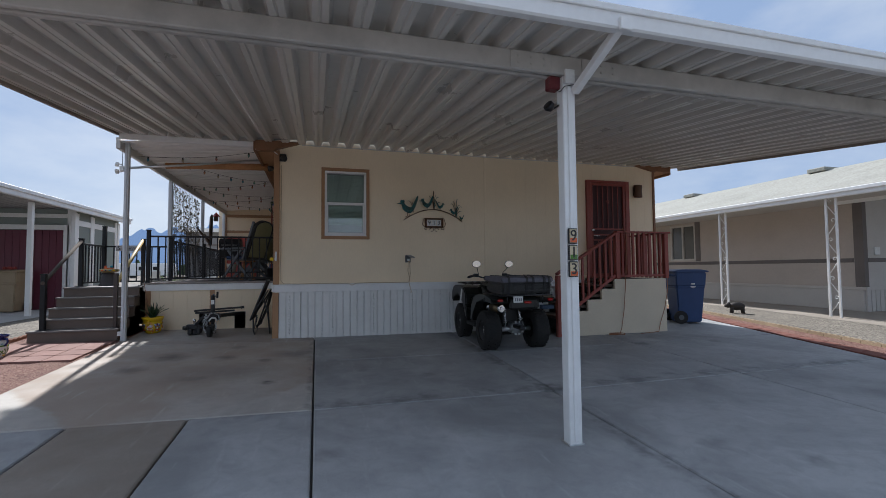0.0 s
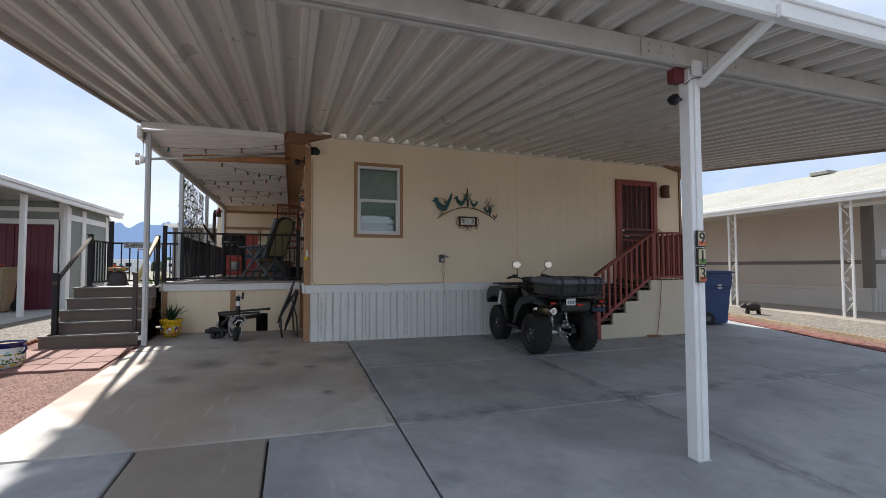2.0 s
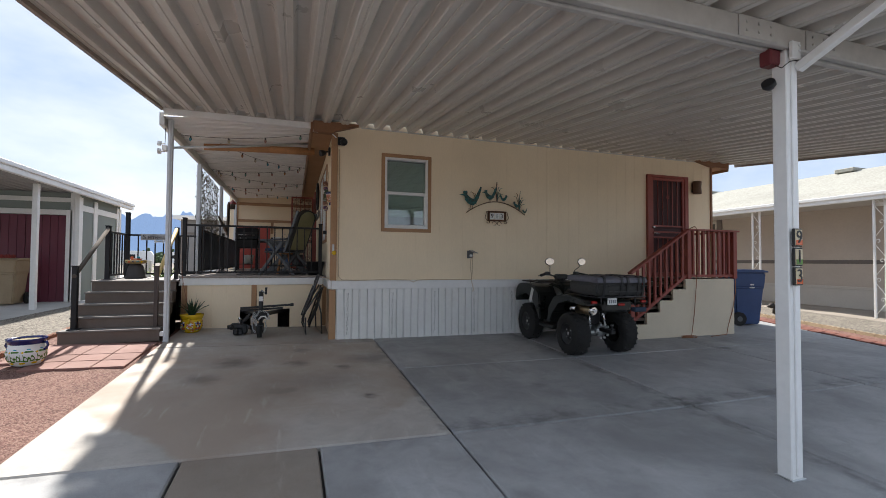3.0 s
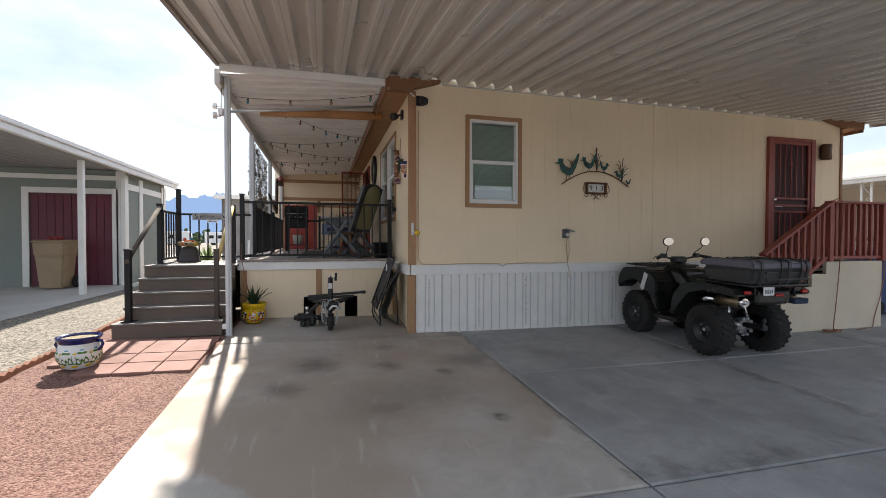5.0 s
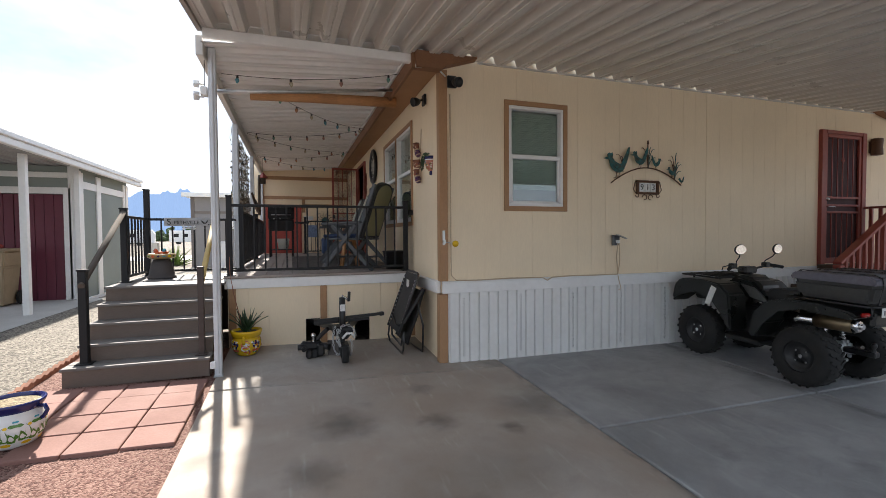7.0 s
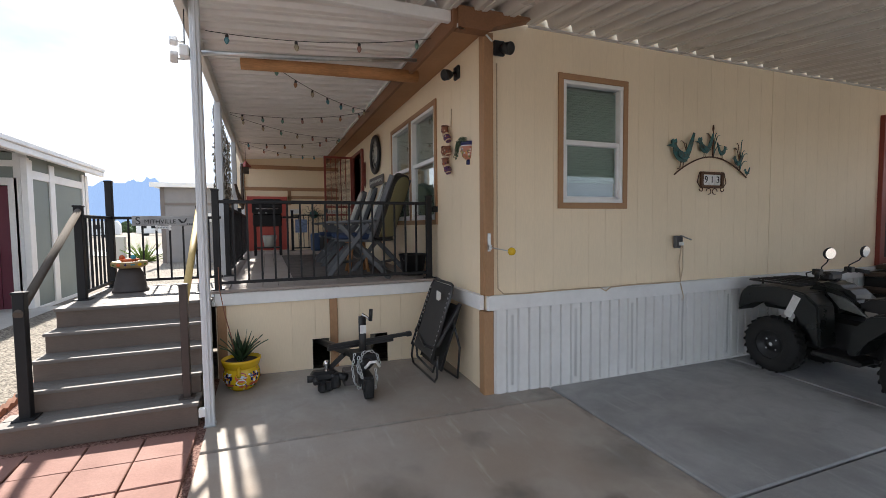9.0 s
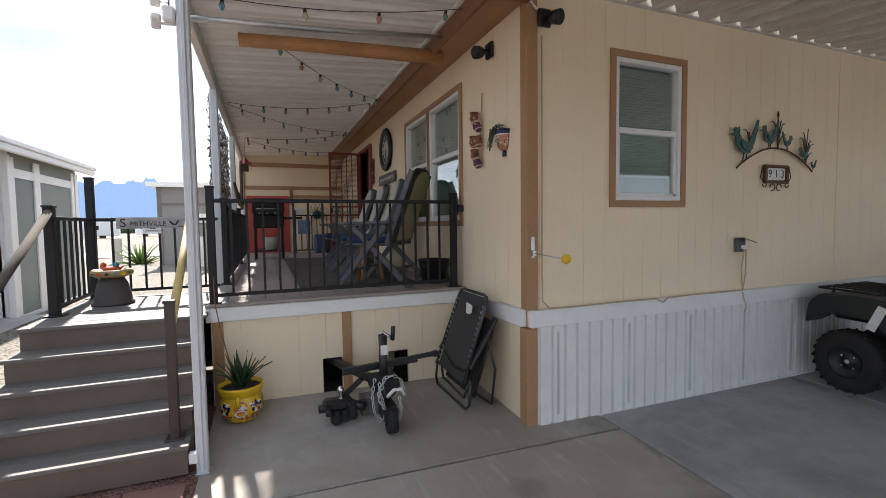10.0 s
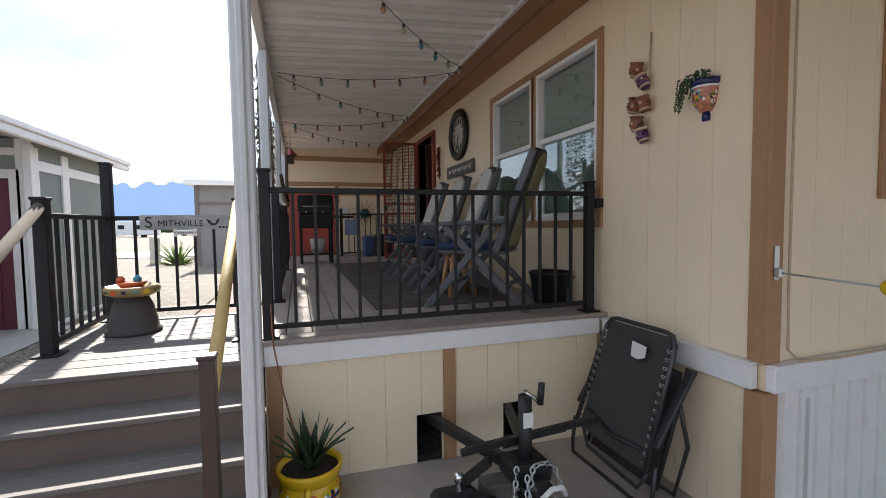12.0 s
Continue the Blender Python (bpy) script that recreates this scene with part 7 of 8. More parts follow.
part("knobs", bm, M_STEEL, grill, "dull steel knobs and handle")
bm = B()
lathe(bm, [(0.0, 0.0), (0.10, 0.0), (0.13, 0.22), (0.12, 0.23), (0.0, 0.2)], (0, 0, 0), 16)
solid("pail", bm, M_TOWEL, "pale pail on the grill's lower shelf", "pail", m=pose(-2.28, 13.6, DZ + 0.16))

bag = B()
box(bag, -0.2, 0.2, -0.18, 0.18, 0.0, 0.42, 0.06)
solid("storage_bag", bag, M_BLACK, "black storage bag by the far railing", "bag", m=pose(-1.02, 14.7, DZ))
bag = B()
box(bag, -0.1, 0.1, -0.14, 0.14, 0.0, 0.40, 0.03)
solid("cooler", bag, material("blue_cooler", (0.05, 0.09, 0.2), 0.6), "small dark blue cooler by the far railing", "cooler", m=pose(-1.30, 14.72, DZ))

sun_art = thing("sun_wall_art", "wiry metal sun face on the far wall", "wall art")
bm = B()
SX, SZ = -1.25, 2.18
lathe(bm, [(0.0, 0.02), (0.08, 0.015), (0.10, 0.0)], (0, 0, 0), 18)
part("face", bm, M_COPPER, sun_art, "", pose(SX, 15.48, SZ, 90))
bm = B()
for k in range(14):
    a = 2 * math.pi * k / 14
    tube(bm, [(SX + r * math.cos(a + w), 15.485, SZ + r * math.sin(a + w)) for r, w in ((0.10, 0), (0.16, 0.18), (0.22, -0.1), (0.29, 0.1))], 0.007, 5, 0.003)
part("rays", bm, M_RUST, sun_art)
bm = B()
box(bm, -1.80, -1.56, 15.482, 15.492, 2.20, 2.30, 0.003)
solid("wall_sign", bm, M_PAPER, "small white sign on the far cream wall", "sign")
bm = B()
box(bm, -0.98, -0.72, 15.482, 15.492, 2.16, 2.28, 0.003)
solid("wall_sign", bm, M_PAPER, "white lettered board on the far cream wall", "sign")
bm = B()
box(bm, -1.72, -1.46, 14.93, 14.95, 1.75, 2.05, 0.004)
solid("cloth_flag", bm, material("blue_white_cloth", (0.2, 0.26, 0.42), 0.9, spread=0.5, grain=25), "blue and white patterned cloth hung on the rail", "cloth")

clock = thing("wall_clock", "large oval black rimmed wall clock with pale dial", "clock", m=pose(XS - 0.01, 11.34, 3.03, 0, -90, 0))
bm = B()
lathe(bm, [(0.0, -0.002), (0.30, -0.002), (0.315, 0.02), (0.30, 0.045), (0.225, 0.04), (0.215, 0.02)], (0, 0, 0), 36)
part("rim", bm, M_BLACK, clock)
bm = B()
lathe(bm, [(0.0, 0.016), (0.22, 0.016), (0.22, 0.010)], (0, 0, 0), 36)
part("dial", bm, M_TOWEL, clock, "pale dial")
for k in range(12):
    bm = B()
    a = 2 * math.pi * k / 12
    d = Vector((math.cos(a), math.sin(a), 0))
    s = Vector((-d.y, d.x, 0))
    for off in (-0.016, 0.0, 0.016):
        bar(bm, d * 0.135 + s * off + Vector((0, 0, 0.018)), d * 0.195 + s * off + Vector((0, 0, 0.018)), 0.007, 0.003)
    part("hour_mark", bm, M_BLACK, clock)
bm = B()
bar(bm, (0, 0, 0.021), (-0.12, 0.01, 0.021), 0.012, 0.003)
bar(bm, (0, 0, 0.024), (-0.17, 0.03, 0.024), 0.008, 0.003)
part("hand_pair", bm, M_BLACK, clock)

board = thing("welcome_board", "weathered grey wooden board with faded lettering under the clock", "sign")
bm = B()
box(bm, XS - 0.03, XS - 0.008, 10.86, 11.80, 2.53, 2.68, 0.005)
part("board", bm, M_WOOD_GREY, board)
bm = B()
for k in range(13):
    y = 11.70 - k * 0.062
    box(bm, XS - 0.033, XS - 0.0305, y - 0.022, y + 0.012, 2.575 + 0.01 * (k % 3), 2.63 - 0.008 * (k % 2))
part("faded_letters", bm, M_TOWEL, board, "illegible faded lettering")

ristra = thing("chili_string", "dark red hanging string of pods beside the door", "wall decoration")
rr_ = random.Random(7)
bm = B()
tube(bm, [(XS - 0.03, 12.08, 3.02), (XS - 0.04, 12.08, 2.6)], 0.006, 6)
for k in range(26):
    z = 3.0 - 0.4 * k / 26
    a = rr_.uniform(0, 6.28)
    p = Vector((XS - 0.05, 12.08, z))
    d = Vector((0.03 * math.cos(a) - 0.01, 0.045 * math.sin(a), -0.05))
    tube(bm, [p, p + d * 0.6, p + d * 1.1], 0.014, 6, 0.004)
part("pods", bm, material("dried_pods", (0.16, 0.03, 0.02), 0.5), ristra)

# clay pot string and wall planter on the side wall
pots = thing("clay_pot_string", "string of small painted clay pots on the wall", "wall decoration")
bm = B()
tube(bm, [(XS - 0.01, 8.20, 3.0), (XS - 0.02, 8.20, 2.75), (XS - 0.03, 8.215, 2.60), (XS - 0.03, 8.215, 2.38)], 0.005, 6)
part("cord", bm, M_CORD_PALE, pots)
for k, (y, z, tl, m) in enumerate(((8.274, 2.81, 22, M_CLAY), (8.215, 2.725, -25, M_PURPLE), (8.287, 2.61, 28, M_CLAY), (8.207, 2.60, -8, M_CLAY), (8.266, 2.50, 15, M_CLAY), (8.215, 2.425, -12, M_PURPLE))):
    bm = B()
    prof = [(0.026, -0.045), (0.041, -0.01), (0.038, 0.012), (0.033, 0.03)]
    lathe(bm, [(0.0, -0.045)] + prof, (0, 0, 0), 16)
    patches(bm, round_r(prof), (0, 0, 0), [(a + 17 * k, 0.0 + 0.008 * ((a // 30 + k) % 3 - 1), 0.008, 0.009, ("petal", "star", "o")[(a // 30 + k) % 3], 1 + (a // 30 + k) % 4) for a in range(90, 290, 30)])
    p = part("clay_pot", bm, [m, M_CORD_PALE, M_ORANGE_GLAZE, M_COBALT, M_SOIL], pots, "", pose(XS - 0.05, y, z, tl, -10, 0) @ Matrix.Diagonal((0.9, 0.9, 0.95, 1)))
    bm = B()
    lathe(bm, [(0.032, 0.028), (0.042, 0.034), (0.042, 0.045), (0.03, 0.046), (0.026, 0.034)], (0, 0, 0), 16)
    part("pot_rim", bm, M_CORD_PALE if m is M_PURPLE else M_CLAY, p)
    bm = B()
    lathe(bm, [(0.0305, -0.036), (0.034, -0.030), (0.0355, -0.026)], (0, 0, 0), 16)
    part("pot_band", bm, M_CORD_PALE, p)

wallpot = thing("wall_planter", "painted ceramic half pot with a trailing succulent", "planter", m=pose(XS - 0.002, 7.835, 2.425) @ Matrix.Diagonal((0.62, 0.56, 0.84, 1)))
bm = B()
prof = [(0.0, 0.05), (0.055, 0.055), (0.088, 0.085), (0.106, 0.13), (0.113, 0.17), (0.115, 0.20)]
lathe(bm, prof, (0, 0, 0), 28)
rp = random.Random(17)
specs = [(a, 0.19, 0.02, 0.006, "o", 4) for a in range(95, 270, 12)]
for k in range(46):
    specs.append((95 + rp.random() * 170, 0.075 + rp.random() * 0.10, rp.uniform(0.008, 0.022), rp.uniform(0.008, 0.018), rp.choice(("petal", "star", "o", "cactus")), rp.choice((0, 1, 2, 3, 3, 4, 4, 5))))
patches(bm, round_r(prof), (0, 0, 0), specs)
bm_cut = [v for v in bm.verts if v.co.x > 0.02]
bmesh.ops.delete(bm, geom=bm_cut, context="VERTS")
part("bowl", bm, [material("salmon_glaze", (0.5, 0.2, 0.13), 0.25, spread=0.3, grain=40), M_COBALT, M_GREEN_GLAZE, M_YELLOW, M_WHITE_GLAZE, M_TURQ_GLAZE, M_PURPLE], wallpot)
bm = B()
lathe(bm, [(0.112, 0.195), (0.125, 0.205), (0.128, 0.235), (0.115, 0.238), (0.10, 0.21)], (0, 0, 0), 28)
bmesh.ops.delete(bm, geom=[v for v in bm.verts if v.co.x > 0.02], context="VERTS")
part("rim", bm, M_COBALT, wallpot, "cobalt rim")
bm = B()
lathe(bm, [(0.0, 0.0), (0.035, 0.0), (0.038, 0.03), (0.03, 0.052), (0.0, 0.052)], (0, 0, 0), 18)
bmesh.ops.delete(bm, geom=[v for v in bm.verts if v.co.x > 0.02], context="VERTS")
part("finial", bm, M_COBALT, wallpot, "cobalt knob")
succ = thing("trailing_succulent", "green trailing succulent in the wall planter", "plant", m=pose(XS - 0.045, 7.865, 2.61) @ Matrix.Diagonal((0.8, 0.72, 0.8, 1)))
bm = B()
rq = random.Random(11)
for k in range(46):
    y = rq.uniform(-0.13, 0.10)
    long = y > -0.01
    n = rq.randint(8, 16) if long else rq.randint(3, 5)
    p = Vector((rq.uniform(-0.06, 0.0), y, rq.uniform(0.0, 0.05)))
    for j in range(n):
        p = p + Vector((rq.uniform(-0.006, 0.004), 0.004 if long else rq.uniform(-0.006, 0.006), -0.014 if long and j > 2 else 0.002))
        r = 0.007
        bmesh.ops.create_icosphere(bm, subdivisions=1, radius=r, matrix=Matrix.Translation(p + Vector((rq.uniform(-0.006, 0.006), rq.uniform(-0.008, 0.008), 0))))
tagged(part("foliage", bm, M_GREEN_LEAF, succ), kind="stuff")

# ---- overhead: pipe, log, floodlight, string lights ----
bm = B()
tube(bm, [(-2.82, 7.72, 3.08), (-1.9, 8.0, 3.25), (-0.94, 8.32, 3.46)], 0.018, 10)
solid("metal_pipe", bm, M_GALV, "galvanised pipe across the deck cover", "pipe")
bm = B()
tube(bm, [(-2.50, 8.6, 3.335), (-1.9, 8.6, 3.365), (-1.3, 8.6, 3.385), (-0.86, 8.6, 3.40)], 0.05, 14, 0.062)
solid("wooden_log", bm, M_LOG, "peeled orange log hung under the deck cover", "log")
pf = thing("floodlight", "twin white floodlight on the slim post", "lamp")
bm = B()
box(bm, -2.83, -2.77, 7.62, 7.70, 3.02, 3.10, 0.01)
part("base", bm, M_WHITE, pf)
for z, r in ((3.12, 40), (3.01, -30)):
    bm = B()
    box(bm, -0.024, 0.024, -0.045, 0.035, -0.02, 0.02, 0.008)
    tube(bm, [(0.02, 0, 0), (0.06, 0.0, 0.0)], 0.008, 6)
    part("lamp_head", bm, M_WHITE, pf, "", pose(-2.86, 7.64, z, r, 0, 10))
bm = B()
tube(bm, [(-2.80, 7.66, 3.10), (-2.79, 7.63, 3.45)], 0.004, 5)
part("wire", bm, M_BLACK, pf)

M_BULB = [material("bulb_glass", c, 0.12, spread=0.2, grain=60, bump=0, spec=0.8) for c in ((0.16, 0.30, 0.25), (0.42, 0.22, 0.12), (0.08, 0.26, 0.32), (0.45, 0.40, 0.28), (0.40, 0.22, 0.18))]
bulb_meshes = []
for m in M_BULB:
    bm = B()
    lathe(bm, [(0.0, -0.054), (0.010, -0.045), (0.018, -0.026), (0.019, -0.016), (0.011, -0.002)], (0, 0, 0), 10)
    me = mesh_of(bm, "bulb", m)
    bulb_meshes.append(me)
bm = B()
lathe(bm, [(0.012, -0.004), (0.012, 0.018), (0.006, 0.022), (0.0, 0.022)], (0, 0, 0), 8)
socket_mesh = mesh_of(bm, "socket", M_BLACK)
rs = random.Random(21)


def string_light(p0, p1, sag, n, start=0.08):
    t = thing("string_light", "black string of coloured glass bulbs under the cover", "string lights", "string lights under the cover")
    a, b = Vector(p0), Vector(p1)

    def at(u):
        p = a.lerp(b, u)
        p.z -= 4 * sag * u * (1 - u)
        return p
    bm = B()
    tube(bm, [at(k / 16) for k in range(17)], 0.003, 5)
    part("wire", bm, M_BLACK, t)
    for i in range(n):
        u = start + (1 - 2 * start) * i / (n - 1)
        p = at(u) + Vector((0, 0, -0.026))
        s = part("socket", socket_mesh, None, t, "", pose(*p, rs.uniform(-8, 8), rs.uniform(-8, 8), 0))
        part("bulb", bulb_meshes[rs.randrange(5)], None, s)


string_light((-2.70, 7.95, 3.33), (-0.95, 7.90, 3.50), 0.06, 4)
string_light((-2.30, 8.75, 3.45), (-0.97, 10.3, 3.46), 0.09, 7)
string_light((-2.72, 10.6, 3.36), (-0.97, 10.35, 3.46), 0.08, 7)
string_light((-2.72, 10.7, 3.36), (-0.97, 12.3, 3.46), 0.09, 7)
string_light((-2.72, 12.7, 3.36), (-0.97, 12.35, 3.46), 0.08, 6)
string_light((-2.72, 12.8, 3.36), (-0.97, 14.4, 3.46), 0.09, 7)

# hanging leafy screens, plank and lantern at the outer side
rl = random.Random(5)
M_SCREEN_LEAF = material("dry_leaf_screen", (0.20, 0.17, 0.125), 0.9, spread=0.4, grain=9, stain=12, stain_amount=0.5)


def leaf_screen(y0, y1, z0, z1, n):
    t = thing("privacy_screen", "dry woven leaf privacy screen hung beside the deck", "screen", "leaf screens")
    bm = B()
    for k in range(int((y1 - y0) / 0.12) + 1):
        y = y0 + 0.12 * k
        bar(bm, (-2.87, y, z0), (-2.87, y, z1), 0.006, 0.006)
    for k in range(int((z1 - z0) / 0.12) + 1):
        z = z0 + 0.12 * k
        bar(bm, (-2.87, y0, z), (-2.87, y1, z), 0.006, 0.006)
    part("lattice", bm, M_WOOD_DARK, t)
    verts, faces = [], []
    for k in range(n):
        c = Vector((-2.87 + rl.uniform(-0.03, 0.03), rl.uniform(y0, y1), rl.uniform(z0, z1)))
        a, b = rl.uniform(0, 6.28), rl.uniform(-0.6, 0.6)
        u = Vector((math.sin(b), math.cos(a), math.sin(a))) * 0.036
        v = Vector((math.cos(b) * 0.4, -math.sin(a), math.cos(a))) * 0.015
        i = len(verts)
        verts += [c - u, c + v, c + u, c - v]
        faces.append((i, i + 1, i + 2, i + 3))
    me = bpy.data.meshes.new("leaves")
    me.from_pydata(verts, [], faces)
    me.materials.append(M_SCREEN_LEAF)
    ob = part("leaves", me, None, t)
    tagged(ob, kind="stuff")


leaf_screen(10.15, 11.85, 1.9, 3.33, 1100)
leaf_screen(12.0, 12.5, 1.9, 3.30, 300)
bm = B()
prism(bm, [(12.9, 2.20), (13.15, 2.22), (13.30, 2.95), (13.18, 3.05), (13.02, 2.95)], "x", -2.74, -2.70)
bmesh.ops.bevel(bm, geom=list(bm.edges), offset=0.008, segments=1, affect="EDGES")
solid("hanging_plank", bm, M_WOOD_DARK, "dark brown plank hung at the deck's outer side", "plank")
bm = B()
tube(bm, [(-2.76, 12.56, 2.45), (-2.74, 12.85, 2.32), (-2.73, 13.0, 2.30)], 0.035, 8, 0.05)
tube(bm, [(-2.76, 11.9, 2.55), (-2.75, 12.5, 2.40)], 0.02, 8, 0.03)
solid("branch", bm, M_WOOD_DARK, "dark gnarled branch behind the railing", "branch")
lan = thing("hanging_lantern", "small red house shaped lantern hanging from the cover", "lantern", m=pose(-2.66, 13.4, 3.0))
bm = B()
lathe(bm, [(0.0, 0.14), (0.10, 0.02), (0.09, 0.01), (0.0, 0.02)], (0, 0, 0), 4, smooth=False)
part("roof", bm, material("lantern_red", (0.3, 0.04, 0.03), 0.5), lan)
bm = B()
box(bm, -0.05, 0.05, -0.05, 0.05, -0.11, 0.015, 0.004)
part("body", bm, M_WOOD_DARK, lan)
bm = B()
tube(bm, [(0, 0, 0.13), (0, 0, 0.42)], 0.003, 5)
part("cord", bm, M_BLACK, lan)
# ---- landing: sign and pot ----
sign = thing("name_sign", "weathered grey board lettered on the landing gate", "sign")
bm = B()
box(bm, -3.63, -3.06, 9.715, 9.735, 1.915, 2.02, 0.004)
part("board", bm, material("sign_board", (0.42, 0.42, 0.42), 0.8, spread=0.2, grain=15, stretch=(1, 1, 8), stain=5, stain_amount=0.5), sign)
letters("lettering", "S", 0.11, M_BLACK, sign, pose(-3.575, 9.713, 1.965, 90), 0.002)
letters("lettering", "MITHVILLE", 0.062, M_BLACK, sign, pose(-3.375, 9.713, 1.958, 90), 0.002)
bm = B()
prism(bm, [(-3.215, 1.99), (-3.19, 1.982), (-3.175, 1.962), (-3.155, 1.958), (-3.14, 1.985), (-3.125, 1.995), (-3.132, 1.965), (-3.15, 1.945), (-3.18, 1.943), (-3.2, 1.965)], "y", 9.711, 9.7145)
part("bird_shape", bm, M_BLACK, sign, "small painted bird")
bm = B()
for i in range(3):
    box(bm, -3.13 + i * 0.022, -3.115 + i * 0.022, 9.712, 9.7145, 1.925, 1.938)
part("small_print", bm, M_BLACK, sign)
bone = thing("bone_sign", "small white bone shaped tag under the board", "sign")
bm = B()
box(bm, -3.41, -3.29, 9.712, 9.72, 1.88, 1.908, 0.003)
for x in (-3.412, -3.288):
    for z in (1.879, 1.909):
        tube(bm, [(x, 9.712, z), (x, 9.72, z)], 0.014, 10)
part("tag", bm, M_PAPER, bone)
bm = B()
for i in range(7):
    box(bm, -3.395 + i * 0.014, -3.386 + i * 0.014, 9.7105, 9.7118, 1.888, 1.90)
part("print_bars", bm, M_BARS, bone)

urn = thing("upturned_pot", "grey upturned pot carrying a painted ceramic dish", "pot", m=pose(-3.57, 9.32, LZ))
bm = B()
lathe(bm, [(0.0, 0.002), (0.15, 0.002), (0.152, 0.02), (0.138, 0.03), (0.13, 0.08), (0.11, 0.17), (0.085, 0.225), (0.0, 0.23)], (0, 0, 0), 28)
part("pot", bm, material("grey_brown_pot", (0.07, 0.06, 0.058), 0.7, spread=0.1), urn)
dish = thing("ceramic_dish", "painted ceramic dish with small figures on top", "dish", m=pose(-3.57, 9.32, LZ + 0.23))
bm = B()
prof = [(0.10, 0.0), (0.145, 0.02), (0.15, 0.05), (0.14, 0.065)]
lathe(bm, [(0.0, 0.0)] + prof + [(0.12, 0.05), (0.0, 0.045)], (0, 0, 0), 28)
specs = []
for k in range(16):
    specs.append((k * 22.5, 0.036, 0.02, 0.016, ("star", "petal", "o")[k % 3], (2, 4, 1, 5, 3)[k % 5]))
patches(bm, round_r(prof), (0, 0, 0), specs)
part("dish", bm, [material("ochre_glaze", (0.35, 0.24, 0.10), 0.35), M_COBALT, M_GREEN_GLAZE, M_YELLOW, M_ORANGE_GLAZE, M_TURQ_GLAZE, M_PURPLE], dish)
bm = B()
lathe(bm, [(0.0, 0.05), (0.06, 0.05), (0.085, 0.085), (0.08, 0.088), (0.0, 0.07)], (0, 0, 0), 20)
part("red_bowl", bm, M_ORANGE_GLAZE, dish)
for x, m in ((-0.06, M_ORANGE_GLAZE), (0.03, M_TURQ_GLAZE)):
    bm = B()
    lathe(bm, [(0.0, 0.0), (0.022, 0.004), (0.024, 0.025), (0.012, 0.04), (0.0, 0.045)], (0, 0, 0), 10)
    part("figure", bm, m, dish, "", pose(x, 0, 0.082))

# ---- neighbour on the west side ----
nb = thing("neighbour_shed", "grey-green neighbour's shed with white trim and maroon doors", "shed")
SY, SX1 = 13.45, -5.92
bm = B()
for a in holes_cut(-10.0, SX1, 0.4, 3.12, [(-7.68, -6.16, 0.4, 2.60)]):
    box(bm, a[0], a[1], SY, SY + 0.1, a[2], a[3])
part("front_wall", bm, M_SHED, nb)
bm = B()
box(bm, SX1 - 0.1, SX1, SY + 0.1, 16.0, 0.4, 3.1)
box(bm, -10.0, SX1 - 0.1, 15.9, 16.0, 0.4, 3.1)
part("side_wall", bm, M_SHED, nb)
bm = B()
for a in ((SX1 - 0.16, SX1 + 0.015, 0.45, 3.2), (-10, SX1 - 0.16, 2.90, 3.0), (-7.80, -7.68, 0.5, 2.72), (-6.16, -6.04, 0.5, 2.72), (-7.68, -6.16, 2.60, 2.72)):
    box(bm, a[0], a[1], SY - 0.03, SY - 0.002, a[2], a[3], 0.004)
part("front_trim", bm, M_WHITE, nb)
for y0, y1, lo, hi, d in ((SY - 0.03, SY + 0.12, 0.45, 3.02, 0.030), (14.2, 14.4, 0.45, 3.02, 0.030), (15.7, 15.82, 0.45, 3.02, 0.030), (15.88, 16.02, 0.45, 3.02, 0.030), (SY + 0.12, 15.7, 2.72, 2.86, 0.024), (SY + 0.12, 15.7, 0.45, 0.60, 0.024)):
    bm = B()
    box(bm, SX1 + 0.002, SX1 + d, y0, y1, lo, hi, 0.004)
    part("trim_board", bm, M_WHITE, nb)
for x0, x1 in ((-7.67, -6.925), (-6.915, -6.17)):
    bm = B()
    n = 5
    for k in range(n):
        a = x0 + (x1 - x0) * k / n
        box(bm, a + 0.003, a + (x1 - x0) / n - 0.003, SY + 0.01, SY + 0.05, 0.56, 2.59, 0.004)
    part("door", bm, M_MAROON, nb, "maroon plank door")
aw = thing("neighbour_awning", "flat white edged awning beside the neighbour's shed", "awning")
# underside pans in a darker grey, awning's shade put into the colour
bm = B()
strip(bm, [(-9.9 + 0.2 * k + d, 3.12 + h) for k in range(21) for d, h in ((0, 0), (0.06, 0), (0.09, 0.03), (0.17, 0.03))], (3.0, 0), (16.2, 0), "y")
part("roof_pan", bm, material("shaded_awning", (0.34, 0.34, 0.345), 0.6), aw)
bm = B()
box(bm, -10, -5.68, 3.0, 16.2, 3.17, 3.20)
part("roof_sheet", bm, M_WHITE, aw)
bm = B()
box(bm, -5.74, -5.66, 3.0, 16.25, 3.03, 3.13, 0.01)
box(bm, -5.70, -5.63, 3.0, 16.25, 3.13, 3.21, 0.01)
part("gutter", bm, M_WHITE, aw)
bm = B()
for y in (8.3, 11.6, 13.38):
    box(bm, -5.96, -5.87, y - 0.045, y + 0.045, gz(-6, y), 3.04, 0.006)
    part("post", bm, M_WHITE, aw)
    bm = B()
bm.free()
tanbin = thing("wheelie_bin", "tan plastic wheelie bin outside the maroon door", "bin", m=pose(-6.95, 12.9, gz(-7, 12.9) + 0.005))
bin_parts(tanbin, M_TAN_BIN, 0.54, 0.92)
bm = B()
for k in range(4):
    bmesh.ops.create_icosphere(bm, subdivisions=1, radius=0.05, matrix=pose(-0.1 + 0.06 * k, 0.03 * (k % 2), 0.03))
